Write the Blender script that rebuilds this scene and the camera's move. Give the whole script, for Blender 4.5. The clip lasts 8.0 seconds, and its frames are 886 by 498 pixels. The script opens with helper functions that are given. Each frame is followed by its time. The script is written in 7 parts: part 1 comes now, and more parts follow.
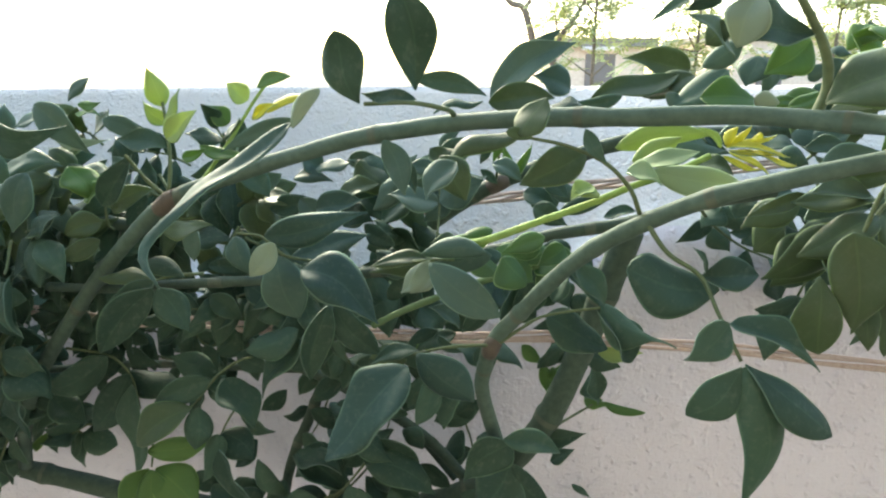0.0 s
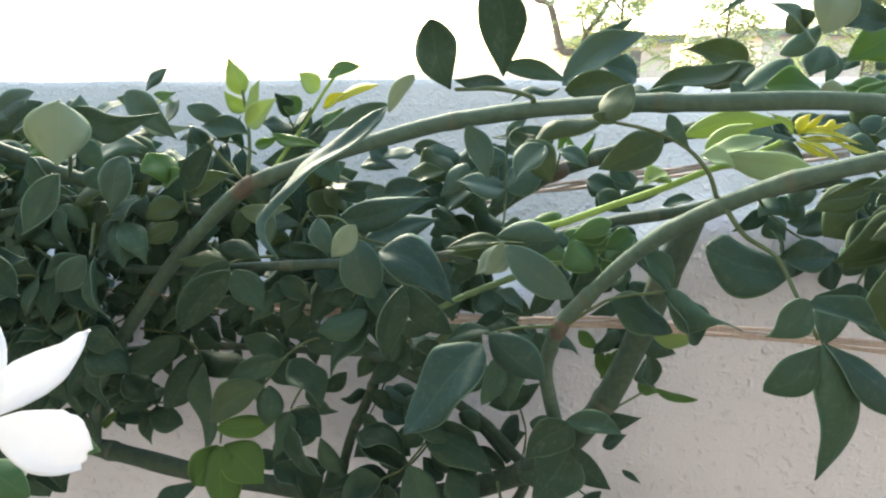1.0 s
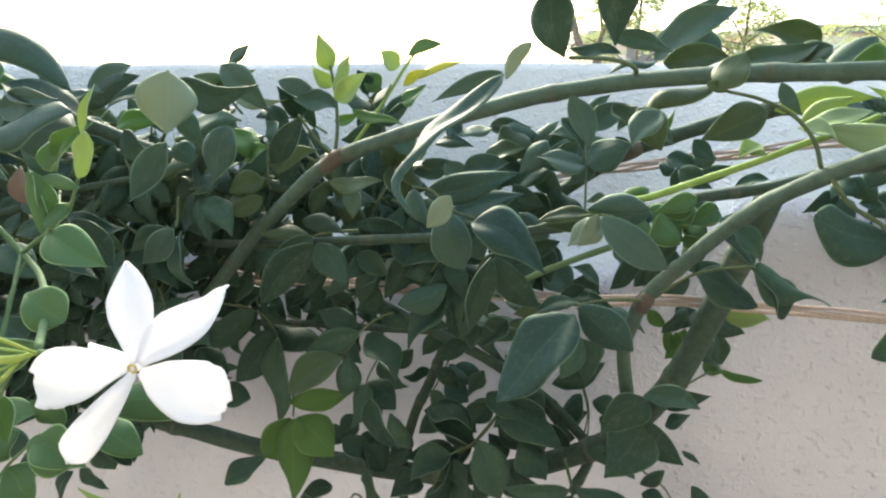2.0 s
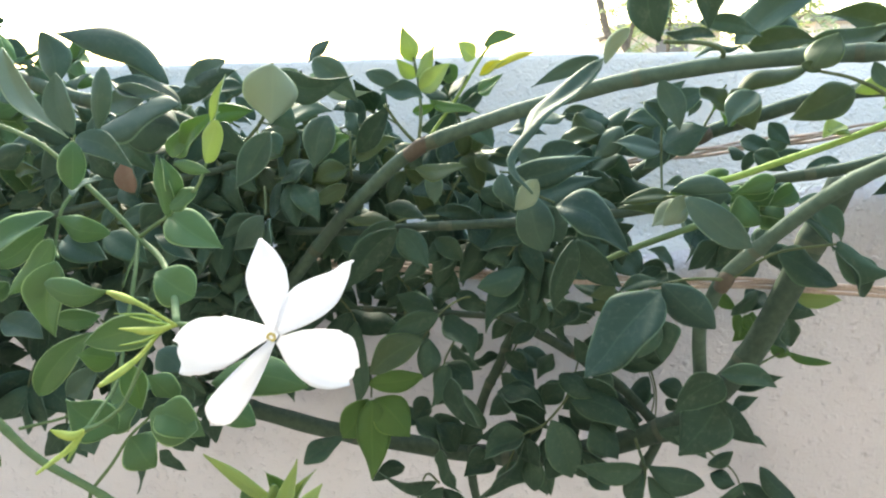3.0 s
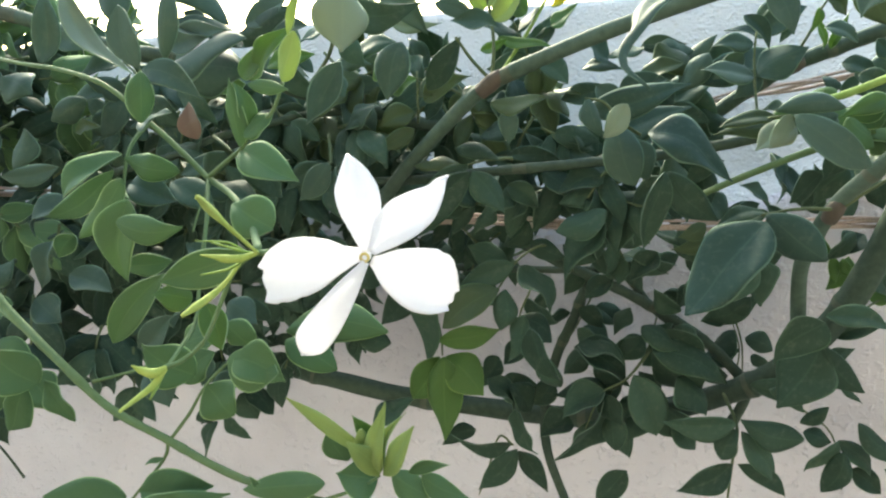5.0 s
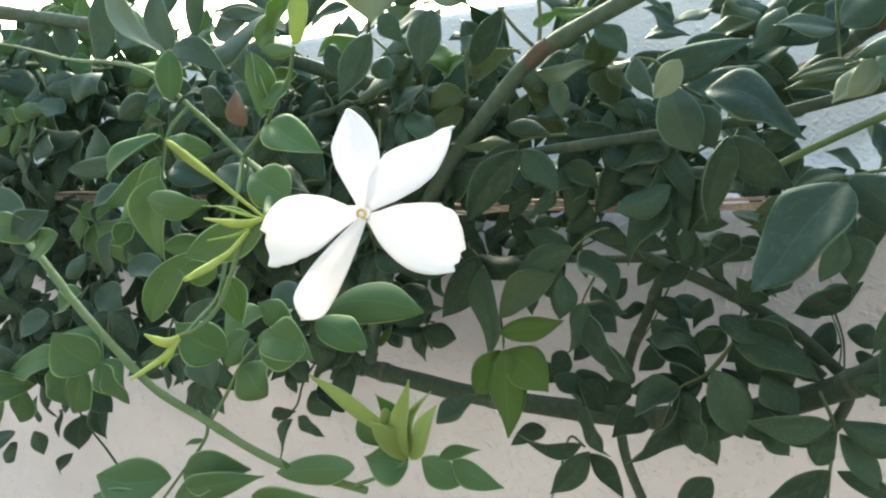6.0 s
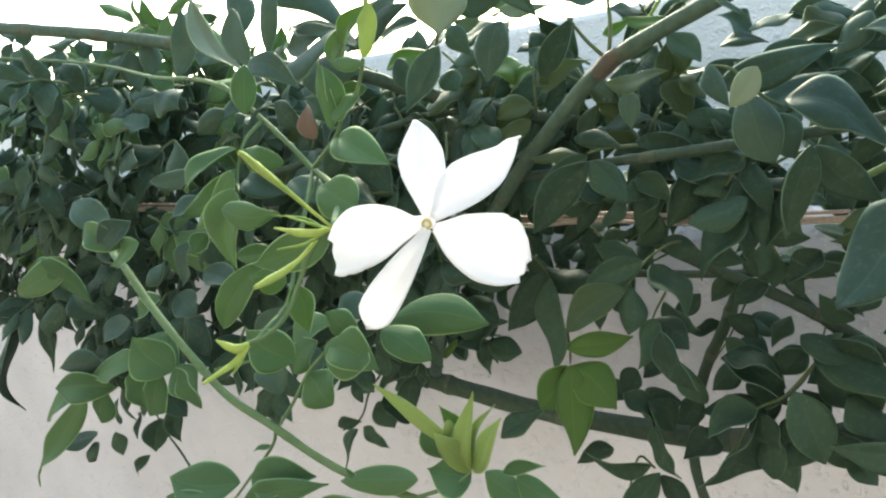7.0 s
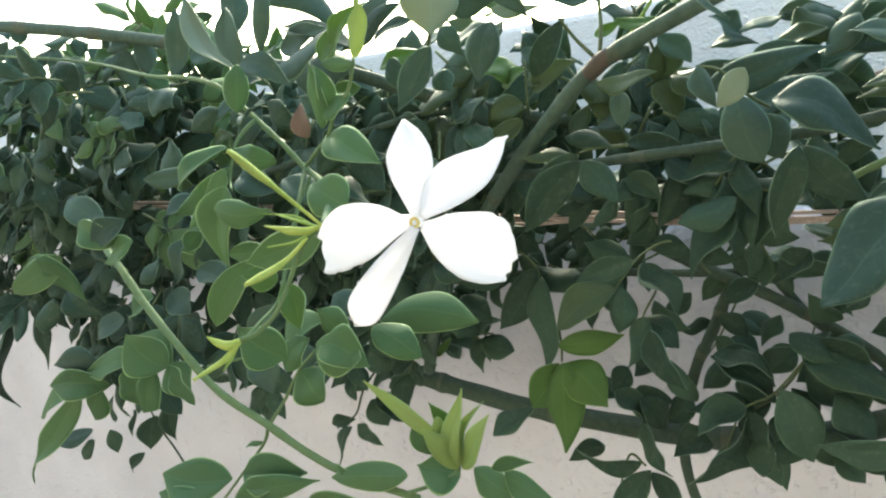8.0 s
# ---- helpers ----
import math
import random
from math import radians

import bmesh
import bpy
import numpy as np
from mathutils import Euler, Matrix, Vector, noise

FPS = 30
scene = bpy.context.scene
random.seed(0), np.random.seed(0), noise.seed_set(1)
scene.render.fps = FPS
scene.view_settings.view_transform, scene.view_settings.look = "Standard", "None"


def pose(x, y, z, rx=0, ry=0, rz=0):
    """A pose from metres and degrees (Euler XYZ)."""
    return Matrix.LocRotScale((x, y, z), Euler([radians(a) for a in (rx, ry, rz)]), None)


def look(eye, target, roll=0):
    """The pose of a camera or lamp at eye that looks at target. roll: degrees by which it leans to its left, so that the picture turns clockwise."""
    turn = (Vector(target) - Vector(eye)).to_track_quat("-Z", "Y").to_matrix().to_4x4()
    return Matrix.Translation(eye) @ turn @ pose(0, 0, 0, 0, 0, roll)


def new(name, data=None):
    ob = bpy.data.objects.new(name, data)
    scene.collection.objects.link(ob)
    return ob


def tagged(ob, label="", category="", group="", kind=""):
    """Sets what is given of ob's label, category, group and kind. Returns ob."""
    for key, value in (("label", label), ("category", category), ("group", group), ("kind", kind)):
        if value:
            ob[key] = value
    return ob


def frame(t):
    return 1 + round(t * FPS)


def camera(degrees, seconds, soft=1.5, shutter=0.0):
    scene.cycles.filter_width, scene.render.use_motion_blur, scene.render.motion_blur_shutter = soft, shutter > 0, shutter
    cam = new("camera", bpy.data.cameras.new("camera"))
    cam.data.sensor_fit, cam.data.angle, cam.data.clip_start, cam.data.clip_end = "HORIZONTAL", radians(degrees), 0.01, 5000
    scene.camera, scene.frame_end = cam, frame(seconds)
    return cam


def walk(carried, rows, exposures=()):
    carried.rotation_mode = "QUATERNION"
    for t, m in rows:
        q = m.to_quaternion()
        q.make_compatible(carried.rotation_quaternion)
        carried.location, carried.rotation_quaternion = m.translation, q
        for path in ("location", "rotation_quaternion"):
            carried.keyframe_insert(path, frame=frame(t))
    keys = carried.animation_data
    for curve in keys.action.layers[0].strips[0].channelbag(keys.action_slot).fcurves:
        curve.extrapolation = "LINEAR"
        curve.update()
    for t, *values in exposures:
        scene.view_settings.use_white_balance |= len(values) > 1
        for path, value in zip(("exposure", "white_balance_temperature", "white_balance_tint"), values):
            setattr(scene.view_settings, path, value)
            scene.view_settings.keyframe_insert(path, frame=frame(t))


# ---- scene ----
cam = camera(65.0, 8.0, 2.2)
PATH = [
    (0, (0.01, -0.002, 1.205), (-0.044, 1.934, 0.707), 0.2),
    (0.5, (0.002, -0.007, 1.204), (-0.061, 1.932, 0.715), 0.2),
    (1, (-0.009, -0.013, 1.202), (-0.125, 1.919, 0.696), 0.2),
    (1.5, (-0.026, -0.019, 1.199), (-0.169, 1.91, 0.688), 0.7),
    (1.7, (-0.031, -0.019, 1.197), (-0.177, 1.907, 0.677), 0.6),
    (2.8, (-0.058, -0.035, 1.189), (-0.262, 1.889, 0.683), -0.3),
    (3, (-0.061, -0.036, 1.191), (-0.293, 1.88, 0.666), -0.7),
    (3.5, (-0.071, -0.04, 1.193), (-0.328, 1.872, 0.663), -1.4),
    (4, (-0.074, -0.035, 1.189), (-0.363, 1.862, 0.627), -2.1),
    (4.5, (-0.078, -0.028, 1.181), (-0.389, 1.868, 0.625), -2.4),
    (4.7, (-0.08, -0.029, 1.176), (-0.399, 1.864, 0.618), -2.6),
    (5.8, (-0.066, -0.015, 1.152), (-0.605, 1.84, 0.635), -5.8),
    (6, (-0.059, -0.013, 1.149), (-0.696, 1.82, 0.666), -6.4),
    (6.5, (-0.057, -0.009, 1.145), (-0.838, 1.772, 0.68), -7.1),
    (7, (-0.059, -0.012, 1.148), (-0.874, 1.764, 0.725), -7.1),
    (7.5, (-0.061, -0.013, 1.146), (-0.884, 1.757, 0.709), -6.8),
    (8, (-0.056, -0.013, 1.148), (-0.865, 1.766, 0.721), -6.9),
]
walk(cam, [(t, look(eye, target, roll)) for t, eye, target, roll in PATH],
     [(0.0, 2.60, 7350, 0), (1.5, 2.58, 7350, 0), (3.0, 2.84, 7350, -1), (4.0, 2.80, 7350, -2), (4.7, 2.74, 7400, -3), (6.0, 2.70, 7450, -4), (8.0, 2.78, 7450, -4)])

# ---- light: hazy sun low behind the parapet, bright sky ----
SUN_UP, SUN_TURN = radians(32), radians(-22)      # the sun stands beyond the wall, a little to the left
world = bpy.data.worlds.new("world")
scene.world = world
world.use_nodes = True
wn = world.node_tree
sky = wn.nodes.new("ShaderNodeTexSky")
sky.sky_type, sky.sun_disc = "NISHITA", False
sky.sun_elevation, sky.sun_rotation = SUN_UP, SUN_TURN
sky.air_density, sky.dust_density, sky.ozone_density = 1.0, 2.0, 1.0
wn.links.new(sky.outputs[0], wn.nodes["Background"].inputs[0])
wn.nodes["Background"].inputs[1].default_value = 0.15
sun_data = bpy.data.lights.new("sun", "SUN")
sun_data.energy, sun_data.angle, sun_data.color = 1.5, radians(12), (1.0, 0.95, 0.88)
sun = new("sun", sun_data)
sun_way = Vector((math.sin(SUN_TURN) * math.cos(SUN_UP), math.cos(SUN_TURN) * math.cos(SUN_UP), math.sin(SUN_UP)))
sun.matrix_world = look(sun_way * 30, (0, 0, 0))


# ---- materials ----
def material(name):
    m = bpy.data.materials.new(name)
    m.use_nodes = True
    return m, m.node_tree.nodes, m.node_tree.links, m.node_tree.nodes["Principled BSDF"]


def ramp(nodes, *stops):
    r = nodes.new("ShaderNodeValToRGB")
    while len(r.color_ramp.elements) < len(stops):
        r.color_ramp.elements.new(0.5)
    for e, (p, c) in zip(r.color_ramp.elements, stops):
        e.position, e.color = p, (*c, 1)
    return r


def noise_tex(nodes, links, scale, detail=4.0, rough=0.55, coords="Object"):
    tc, n = nodes.new("ShaderNodeTexCoord"), nodes.new("ShaderNodeTexNoise")
    n.inputs["Scale"].default_value, n.inputs["Detail"].default_value, n.inputs["Roughness"].default_value = scale, detail, rough
    links.new(tc.outputs[coords], n.inputs["Vector"])
    return n


def mixed(nodes, links, a, b, f, mode="MIX"):
    m = nodes.new("ShaderNodeMix")
    m.data_type, m.blend_type = "RGBA", mode
    for v, s in ((f, m.inputs[0]), (a, m.inputs[6]), (b, m.inputs[7])):
        if isinstance(v, bpy.types.NodeSocket):
            links.new(v, s)
        else:
            s.default_value = v if isinstance(v, float) else (*v, 1)
    return m.outputs[2]


def calc(nodes, links, op, a, b=0.0):
    m = nodes.new("ShaderNodeMath")
    m.operation = op
    for v, s in ((a, m.inputs[0]), (b, m.inputs[1])):
        if isinstance(v, bpy.types.NodeSocket):
            links.new(v, s)
        else:
            s.default_value = v
    return m.outputs[0]


def bump(nodes, links, height, strength, distance):
    b = nodes.new("ShaderNodeBump")
    b.inputs["Strength"].default_value, b.inputs["Distance"].default_value = strength, distance
    links.new(height, b.inputs["Height"])
    return b


def leaf_material(name, dark, light, back, rough=0.5, see=0.3, dirt=0.3, rim=0.35):
    """A leaf blade: tone by leaf, pale midrib and side veins, dusty patches, light coming through."""
    m, n, l, p = material(name)
    info, geo, uv = n.new("ShaderNodeObjectInfo"), n.new("ShaderNodeNewGeometry"), n.new("ShaderNodeUVMap")
    tone = calc(n, l, "FRACT", calc(n, l, "ADD", info.outputs["Random"], geo.outputs["Random Per Island"]))
    base = mixed(n, l, dark, light, tone)
    blotch = noise_tex(n, l, 90.0)
    base = mixed(n, l, base, mixed(n, l, base, light, 0.6), blotch.outputs[0])
    sep = n.new("ShaderNodeSeparateXYZ")
    l.new(uv.outputs[0], sep.inputs[0])
    across = calc(n, l, "ABSOLUTE", calc(n, l, "SUBTRACT", sep.outputs[1], 0.5))
    rib = calc(n, l, "LESS_THAN", across, 0.022)
    wave = calc(n, l, "SINE", calc(n, l, "MULTIPLY", calc(n, l, "SUBTRACT", sep.outputs[0], calc(n, l, "MULTIPLY", across, 0.55)), 44.0))
    veins = calc(n, l, "GREATER_THAN", wave, 0.965)
    lines = calc(n, l, "MAXIMUM", calc(n, l, "MULTIPLY", rib, 0.15), calc(n, l, "MULTIPLY", veins, 0.05))
    base = mixed(n, l, base, back, lines)
    margin = calc(n, l, "GREATER_THAN", across, 0.472)
    base = mixed(n, l, base, tuple(c * 1.5 for c in back), calc(n, l, "MULTIPLY", margin, rim))
    dust = noise_tex(n, l, 350.0, 6.0, 0.7)
    dusty = ramp(n, (0.52, (0, 0, 0)), (0.75, (1, 1, 1)))
    l.new(dust.outputs[0], dusty.inputs[0])
    base = mixed(n, l, base, (0.25, 0.26, 0.19), calc(n, l, "MULTIPLY", dusty.outputs[0], dirt))
    l.new(base, p.inputs["Base Color"])
    p.inputs["Roughness"].default_value = rough
    p.inputs["Specular IOR Level"].default_value = 0.26
    h = calc(n, l, "ADD", calc(n, l, "MULTIPLY", blotch.outputs[0], 1.0), calc(n, l, "MULTIPLY", lines, -1.5))
    l.new(bump(n, l, h, 0.35, 0.0006).outputs[0], p.inputs["Normal"])
    t = n.new("ShaderNodeBsdfTranslucent")
    l.new(mixed(n, l, base, back, 0.45), t.inputs[0])
    s = n.new("ShaderNodeMixShader")
    s.inputs[0].default_value = see
    l.new(p.outputs[0], s.inputs[1])
    l.new(t.outputs[0], s.inputs[2])
    l.new(s.outputs[0], n["Material Output"].inputs[0])
    return m


def stem_material(name, a, b, scale=260.0):
    m, n, l, p = material(name)
    t = noise_tex(n, l, scale, 5.0, 0.6)
    big = noise_tex(n, l, 25.0, 3.0)
    r = ramp(n, (0.3, a), (0.7, b))
    l.new(t.outputs[0], r.inputs[0])
    r2 = ramp(n, (0.55, (0, 0, 0)), (0.75, (1, 1, 1)))
    l.new(big.outputs[0], r2.inputs[0])
    l.new(mixed(n, l, r.outputs[0], tuple(c * 0.85 + 0.015 for c in b), r2.outputs[0]), p.inputs["Base Color"])
    p.inputs["Roughness"].default_value, p.inputs["Specular IOR Level"].default_value = 0.72, 0.3
    l.new(bump(n, l, t.outputs[0], 0.5, 0.0006).outputs[0], p.inputs["Normal"])
    return m


LEAVES = {
    "d": leaf_material("leaf_dark", (0.012, 0.032, 0.021), (0.058, 0.108, 0.070), (0.12, 0.21, 0.12), 0.62, 0.22, 0.24, 0.30),
    "b": leaf_material("leaf_blue_green", (0.032, 0.069, 0.053), (0.084, 0.138, 0.104), (0.16, 0.25, 0.16), 0.62, 0.26, 0.20, 0.5),
    "e": leaf_material("leaf_deep", (0.022, 0.053, 0.041), (0.040, 0.082, 0.063), (0.14, 0.22, 0.15), 0.62, 0.22, 0.22, 0.5),
    "o": leaf_material("leaf_olive", (0.036, 0.062, 0.030), (0.084, 0.120, 0.060), (0.18, 0.28, 0.10), 0.5, 0.3, 0.15),
    "g": leaf_material("leaf_green", (0.048, 0.116, 0.050), (0.120, 0.210, 0.095), (0.26, 0.38, 0.17), 0.66, 0.34, 0.08, 0.75),
    "m": leaf_material("leaf_bright", (0.060, 0.130, 0.036), (0.110, 0.200, 0.058), (0.28, 0.42, 0.12), 0.5, 0.38, 0.06),
    "y": leaf_material("leaf_young", (0.190, 0.280, 0.080), (0.320, 0.410, 0.150), (0.46, 0.56, 0.25), 0.55, 0.42, 0.12),
    "Y": leaf_material("leaf_yellow", (0.420, 0.430, 0.050), (0.560, 0.540, 0.090), (0.60, 0.60, 0.15), 0.5, 0.4, 0.03),
    "s": leaf_material("leaf_soft", (0.190, 0.270, 0.130), (0.290, 0.370, 0.200), (0.42, 0.52, 0.28), 0.55, 0.40, 0.08, 0.5),
    "p": leaf_material("leaf_pale", (0.150, 0.200, 0.140), (0.240, 0.290, 0.210), (0.30, 0.38, 0.22), 0.55),
    "f": leaf_material("leaf_feathery", (0.13, 0.17, 0.055), (0.22, 0.26, 0.10), (0.30, 0.34, 0.14), 0.6, 0.5, 0.0),
    "w": leaf_material("leaf_withered", (0.110, 0.070, 0.052), (0.200, 0.130, 0.100), (0.22, 0.15, 0.11), 0.8, 0.15),
}
m_edge, _n, _l, _p = material("leaf_margin")
_p.inputs["Base Color"].default_value, _p.inputs["Roughness"].default_value = (0.20, 0.30, 0.17, 1), 0.6
m_edge_dark, _n, _l, _p = material("leaf_margin_dark")
_p.inputs["Base Color"].default_value, _p.inputs["Roughness"].default_value = (0.110, 0.170, 0.125, 1), 0.7
m_cane = stem_material("cane_green", (0.052, 0.084, 0.060), (0.084, 0.124, 0.090))
m_dark_cane = stem_material("cane_dark", (0.034, 0.056, 0.040), (0.062, 0.092, 0.062))
m_shoot = stem_material("shoot_green", (0.180, 0.280, 0.060), (0.260, 0.370, 0.100))
m_bud = stem_material("bud_green", (0.260, 0.350, 0.070), (0.400, 0.460, 0.120))
m_stem = stem_material("stem_green", (0.088, 0.145, 0.060), (0.130, 0.195, 0.085))
m_stalk = stem_material("stalk_green", (0.075, 0.105, 0.050), (0.115, 0.145, 0.070))
m_red = stem_material("node_reddish", (0.082, 0.066, 0.050), (0.115, 0.090, 0.068))
m_node = stem_material("node_bark", (0.060, 0.078, 0.055), (0.100, 0.115, 0.078))


def plaster(name, a, b, pit, grit):
    """Whitewashed plaster: blotchy lime wash, pits, brush streaks and sand grit."""
    m, n, l, p = material(name)
    big, mid, fine = noise_tex(n, l, 9.0, 5.0), noise_tex(n, l, 70.0, 6.0, 0.65), noise_tex(n, l, 420.0, 5.0, 0.6)
    r = ramp(n, (0.35, a), (0.65, b))
    l.new(big.outputs[0], r.inputs[0])
    spots = ramp(n, (0.66, (0, 0, 0)), (0.74, (1, 1, 1)))
    l.new(mid.outputs[0], spots.inputs[0])
    col = mixed(n, l, r.outputs[0], tuple(c * 0.72 for c in a), calc(n, l, "MULTIPLY", spots.outputs[0], pit))
    specks = ramp(n, (0.70, (0, 0, 0)), (0.76, (1, 1, 1)))
    l.new(fine.outputs[0], specks.inputs[0])
    col = mixed(n, l, col, (0.33, 0.30, 0.28), calc(n, l, "MULTIPLY", specks.outputs[0], 0.35))
    l.new(col, p.inputs["Base Color"])
    p.inputs["Roughness"].default_value = 0.9
    pimple = noise_tex(n, l, 210.0, 2.0, 0.4)
    knobs = ramp(n, (0.54, (0, 0, 0)), (0.80, (1, 1, 1)))
    l.new(pimple.outputs[0], knobs.inputs[0])
    h = calc(n, l, "ADD", calc(n, l, "MULTIPLY", mid.outputs[0], 0.35), calc(n, l, "MULTIPLY", fine.outputs[0], 0.5))
    h = calc(n, l, "ADD", h, calc(n, l, "MULTIPLY", knobs.outputs[0], 0.6 * grit))
    l.new(bump(n, l, h, grit, 0.0020).outputs[0], p.inputs["Normal"])
    return m


m_wall = plaster("plaster_front", (0.61, 0.575, 0.62), (0.695, 0.66, 0.71), 0.6, 1.0)
m_coping = plaster("plaster_coping", (0.59, 0.585, 0.575), (0.69, 0.685, 0.675), 0.3, 0.9)
m_floor = plaster("terrace_floor", (0.17, 0.158, 0.15), (0.23, 0.215, 0.205), 0.5, 0.4)
# Plaster of the unseen wall and slab, dark to lessen bounced fill.
m_south = plaster("dark_plaster", (0.19, 0.185, 0.18), (0.26, 0.25, 0.245), 0.5, 0.4)
m_house = plaster("house_plaster", (0.60, 0.47, 0.40), (0.70, 0.58, 0.50), 0.3, 0.3)
m_ground = plaster("dry_ground", (0.20, 0.17, 0.12), (0.28, 0.24, 0.17), 0.5, 0.5)
m_string = stem_material("twine", (0.34, 0.25, 0.21), (0.52, 0.42, 0.37), 900.0)
m_glass, _n, _l, _p = material("dark_window")
_p.inputs["Base Color"].default_value, _p.inputs["Roughness"].default_value = (0.16, 0.14, 0.15, 1), 0.15
m_petal, _n, _l, _p = material("petal_white")
_v = noise_tex(_n, _l, 160.0, 3.0)
_r = ramp(_n, (0.3, (0.87, 0.87, 0.905)), (0.7, (0.92, 0.92, 0.95)))
_l.new(_v.outputs[0], _r.inputs[0])
_l.new(_r.outputs[0], _p.inputs["Base Color"])
_p.inputs["Roughness"].default_value = 0.55
_l.new(bump(_n, _l, _v.outputs[0], 0.25, 0.0008).outputs[0], _p.inputs["Normal"])
_t = _n.new("ShaderNodeBsdfTranslucent")
_t.inputs[0].default_value = (0.89, 0.885, 0.93, 1)
_s = _n.new("ShaderNodeMixShader")
_s.inputs[0].default_value = 0.42
_l.new(_p.outputs[0], _s.inputs[1])
_l.new(_t.outputs[0], _s.inputs[2])
_l.new(_s.outputs[0], _n["Material Output"].inputs[0])
m_eye = stem_material("flower_eye", (0.55, 0.42, 0.12), (0.68, 0.56, 0.22))


# ---- building blocks ----
ORIGIN = {}


def part(name, verts, faces, mats, parent=None, label="", index=None, uvs=None, smooth=True, flat=None):
    """One mesh object, its origin in its middle, under a thing or a part."""
    verts = np.asarray(verts, float)
    mid = verts.mean(0)
    me = bpy.data.meshes.new(name)
    me.from_pydata((verts - mid).tolist(), [], faces)
    for m in mats:
        me.materials.append(m)
    if index is not None:
        me.polygons.foreach_set("material_index", index)
    if smooth:
        me.polygons.foreach_set("use_smooth", [i != flat for i in index] if flat is not None else [True] * len(me.polygons))
    if uvs is not None:
        layer = me.uv_layers.new(name="UVMap")
        loops = np.empty(len(me.loops), int)
        me.loops.foreach_get("vertex_index", loops)
        layer.data.foreach_set("uv", np.asarray(uvs, float)[loops].ravel())
    ob = new(name, me)
    ORIGIN[ob.name] = mid
    if parent is not None:
        ob.parent = parent
        ob.location = mid - ORIGIN[parent.name]
    else:
        ob.location = mid
    if label:
        tagged(ob, label)
    return ob


def smooth_line(pts, steps=6):
    """A Catmull-Rom line through the points."""
    p = np.array(pts, float)
    if len(p) == 2:
        return np.linspace(p[0], p[1], steps + 1)
    q = np.vstack([2 * p[0] - p[1], p, 2 * p[-1] - p[-2]])
    out = []
    for i in range(1, len(q) - 2):
        for s in np.linspace(0, 1, steps, endpoint=False):
            a, b, c, d = q[i - 1:i + 3]
            out.append(0.5 * (2 * b + (c - a) * s + (2 * a - 5 * b + 4 * c - d) * s * s + (3 * b - a - 3 * c + d) * s ** 3))
    return np.array(out + [p[-1]])


def tube(line, radii, sides=10):
    """Vertices and faces of a closed tube along a line."""
    n = len(line)
    way = np.gradient(line, axis=0)
    way /= np.linalg.norm(way, axis=1)[:, None]
    side = np.cross(way[0], (0.3, -0.2, 1.0))
    verts, faces = [], []
    for i in range(n):
        side = side - way[i] * side.dot(way[i])
        side /= np.linalg.norm(side)
        up = np.cross(way[i], side)
        for k in range(sides):
            a = 2 * math.pi * k / sides
            verts.append(line[i] + radii[i] * (side * math.cos(a) + up * math.sin(a)))
    for i in range(n - 1):
        for k in range(sides):
            a, b = i * sides + k, i * sides + (k + 1) % sides
            faces.append((a, b, b + sides, a + sides))
    faces += [tuple(range(sides))[::-1], tuple(range((n - 1) * sides, n * sides))]
    return verts, faces


rng = random.Random(7)
CANE_ARCH = ("jasmine_cane", m_cane, "thick smooth grey-green jasmine cane arching before the parapet")
CANE_CANE = ("jasmine_cane", m_dark_cane, "dark green woody jasmine cane tied along the wall")
CANE_THICK = ("jasmine_cane", m_dark_cane, "thick woody grey-green jasmine cane bending along the wall")
CANE_SHOOT = ("jasmine_shoot", m_shoot, "bright yellow-green young jasmine shoot with soft leaves")
CANE_STEM = ("jasmine_sprig", m_stem, "green leafy jasmine stem hanging in front of the wall")


def cane(pts, r0, r1, look_of):
    """A cane with slightly swollen nodes: a thing that carries its leaves."""
    name, m, label = look_of
    line = smooth_line(pts, 7)
    s = np.linspace(0, 1, len(line))
    radii = r0 + (r1 - r0) * s
    nodes_at = np.arange(0.09, 1.0, 0.17) + rng.uniform(-0.02, 0.02)
    for a in nodes_at:
        radii = radii * (1 + 0.16 * np.exp(-((s - a) / 0.008) ** 2))
    radii = radii * (1 + 0.03 * np.sin(s * 70 + rng.random() * 6))
    verts, faces = tube(line, radii, 12)
    ring = np.array([i for i in range(len(line) - 1) for _ in range(12)])
    near = np.min(np.abs(s[:, None] - nodes_at[None]), axis=1) < 0.004
    index = [1 if near[i] and name == "jasmine_cane" else 0 for i in ring] + [0, 0]
    ob = part(name, verts, faces, [m, m_node], None, "", index)
    return tagged(ob, label, "plant", "canes of the jasmine vine", "thing")


def stalk(parent, pts, r):
    """The stalk of a compound leaf."""
    line = smooth_line(pts, 6)
    verts, faces = tube(line, np.linspace(r, r * 0.65, len(line)), 7)
    return part("leaf_stalk", verts, faces, [m_stalk if parent.name.startswith("jasmine_cane") else m_stem if parent.name.startswith("jasmine_sprig") else m_shoot], parent)


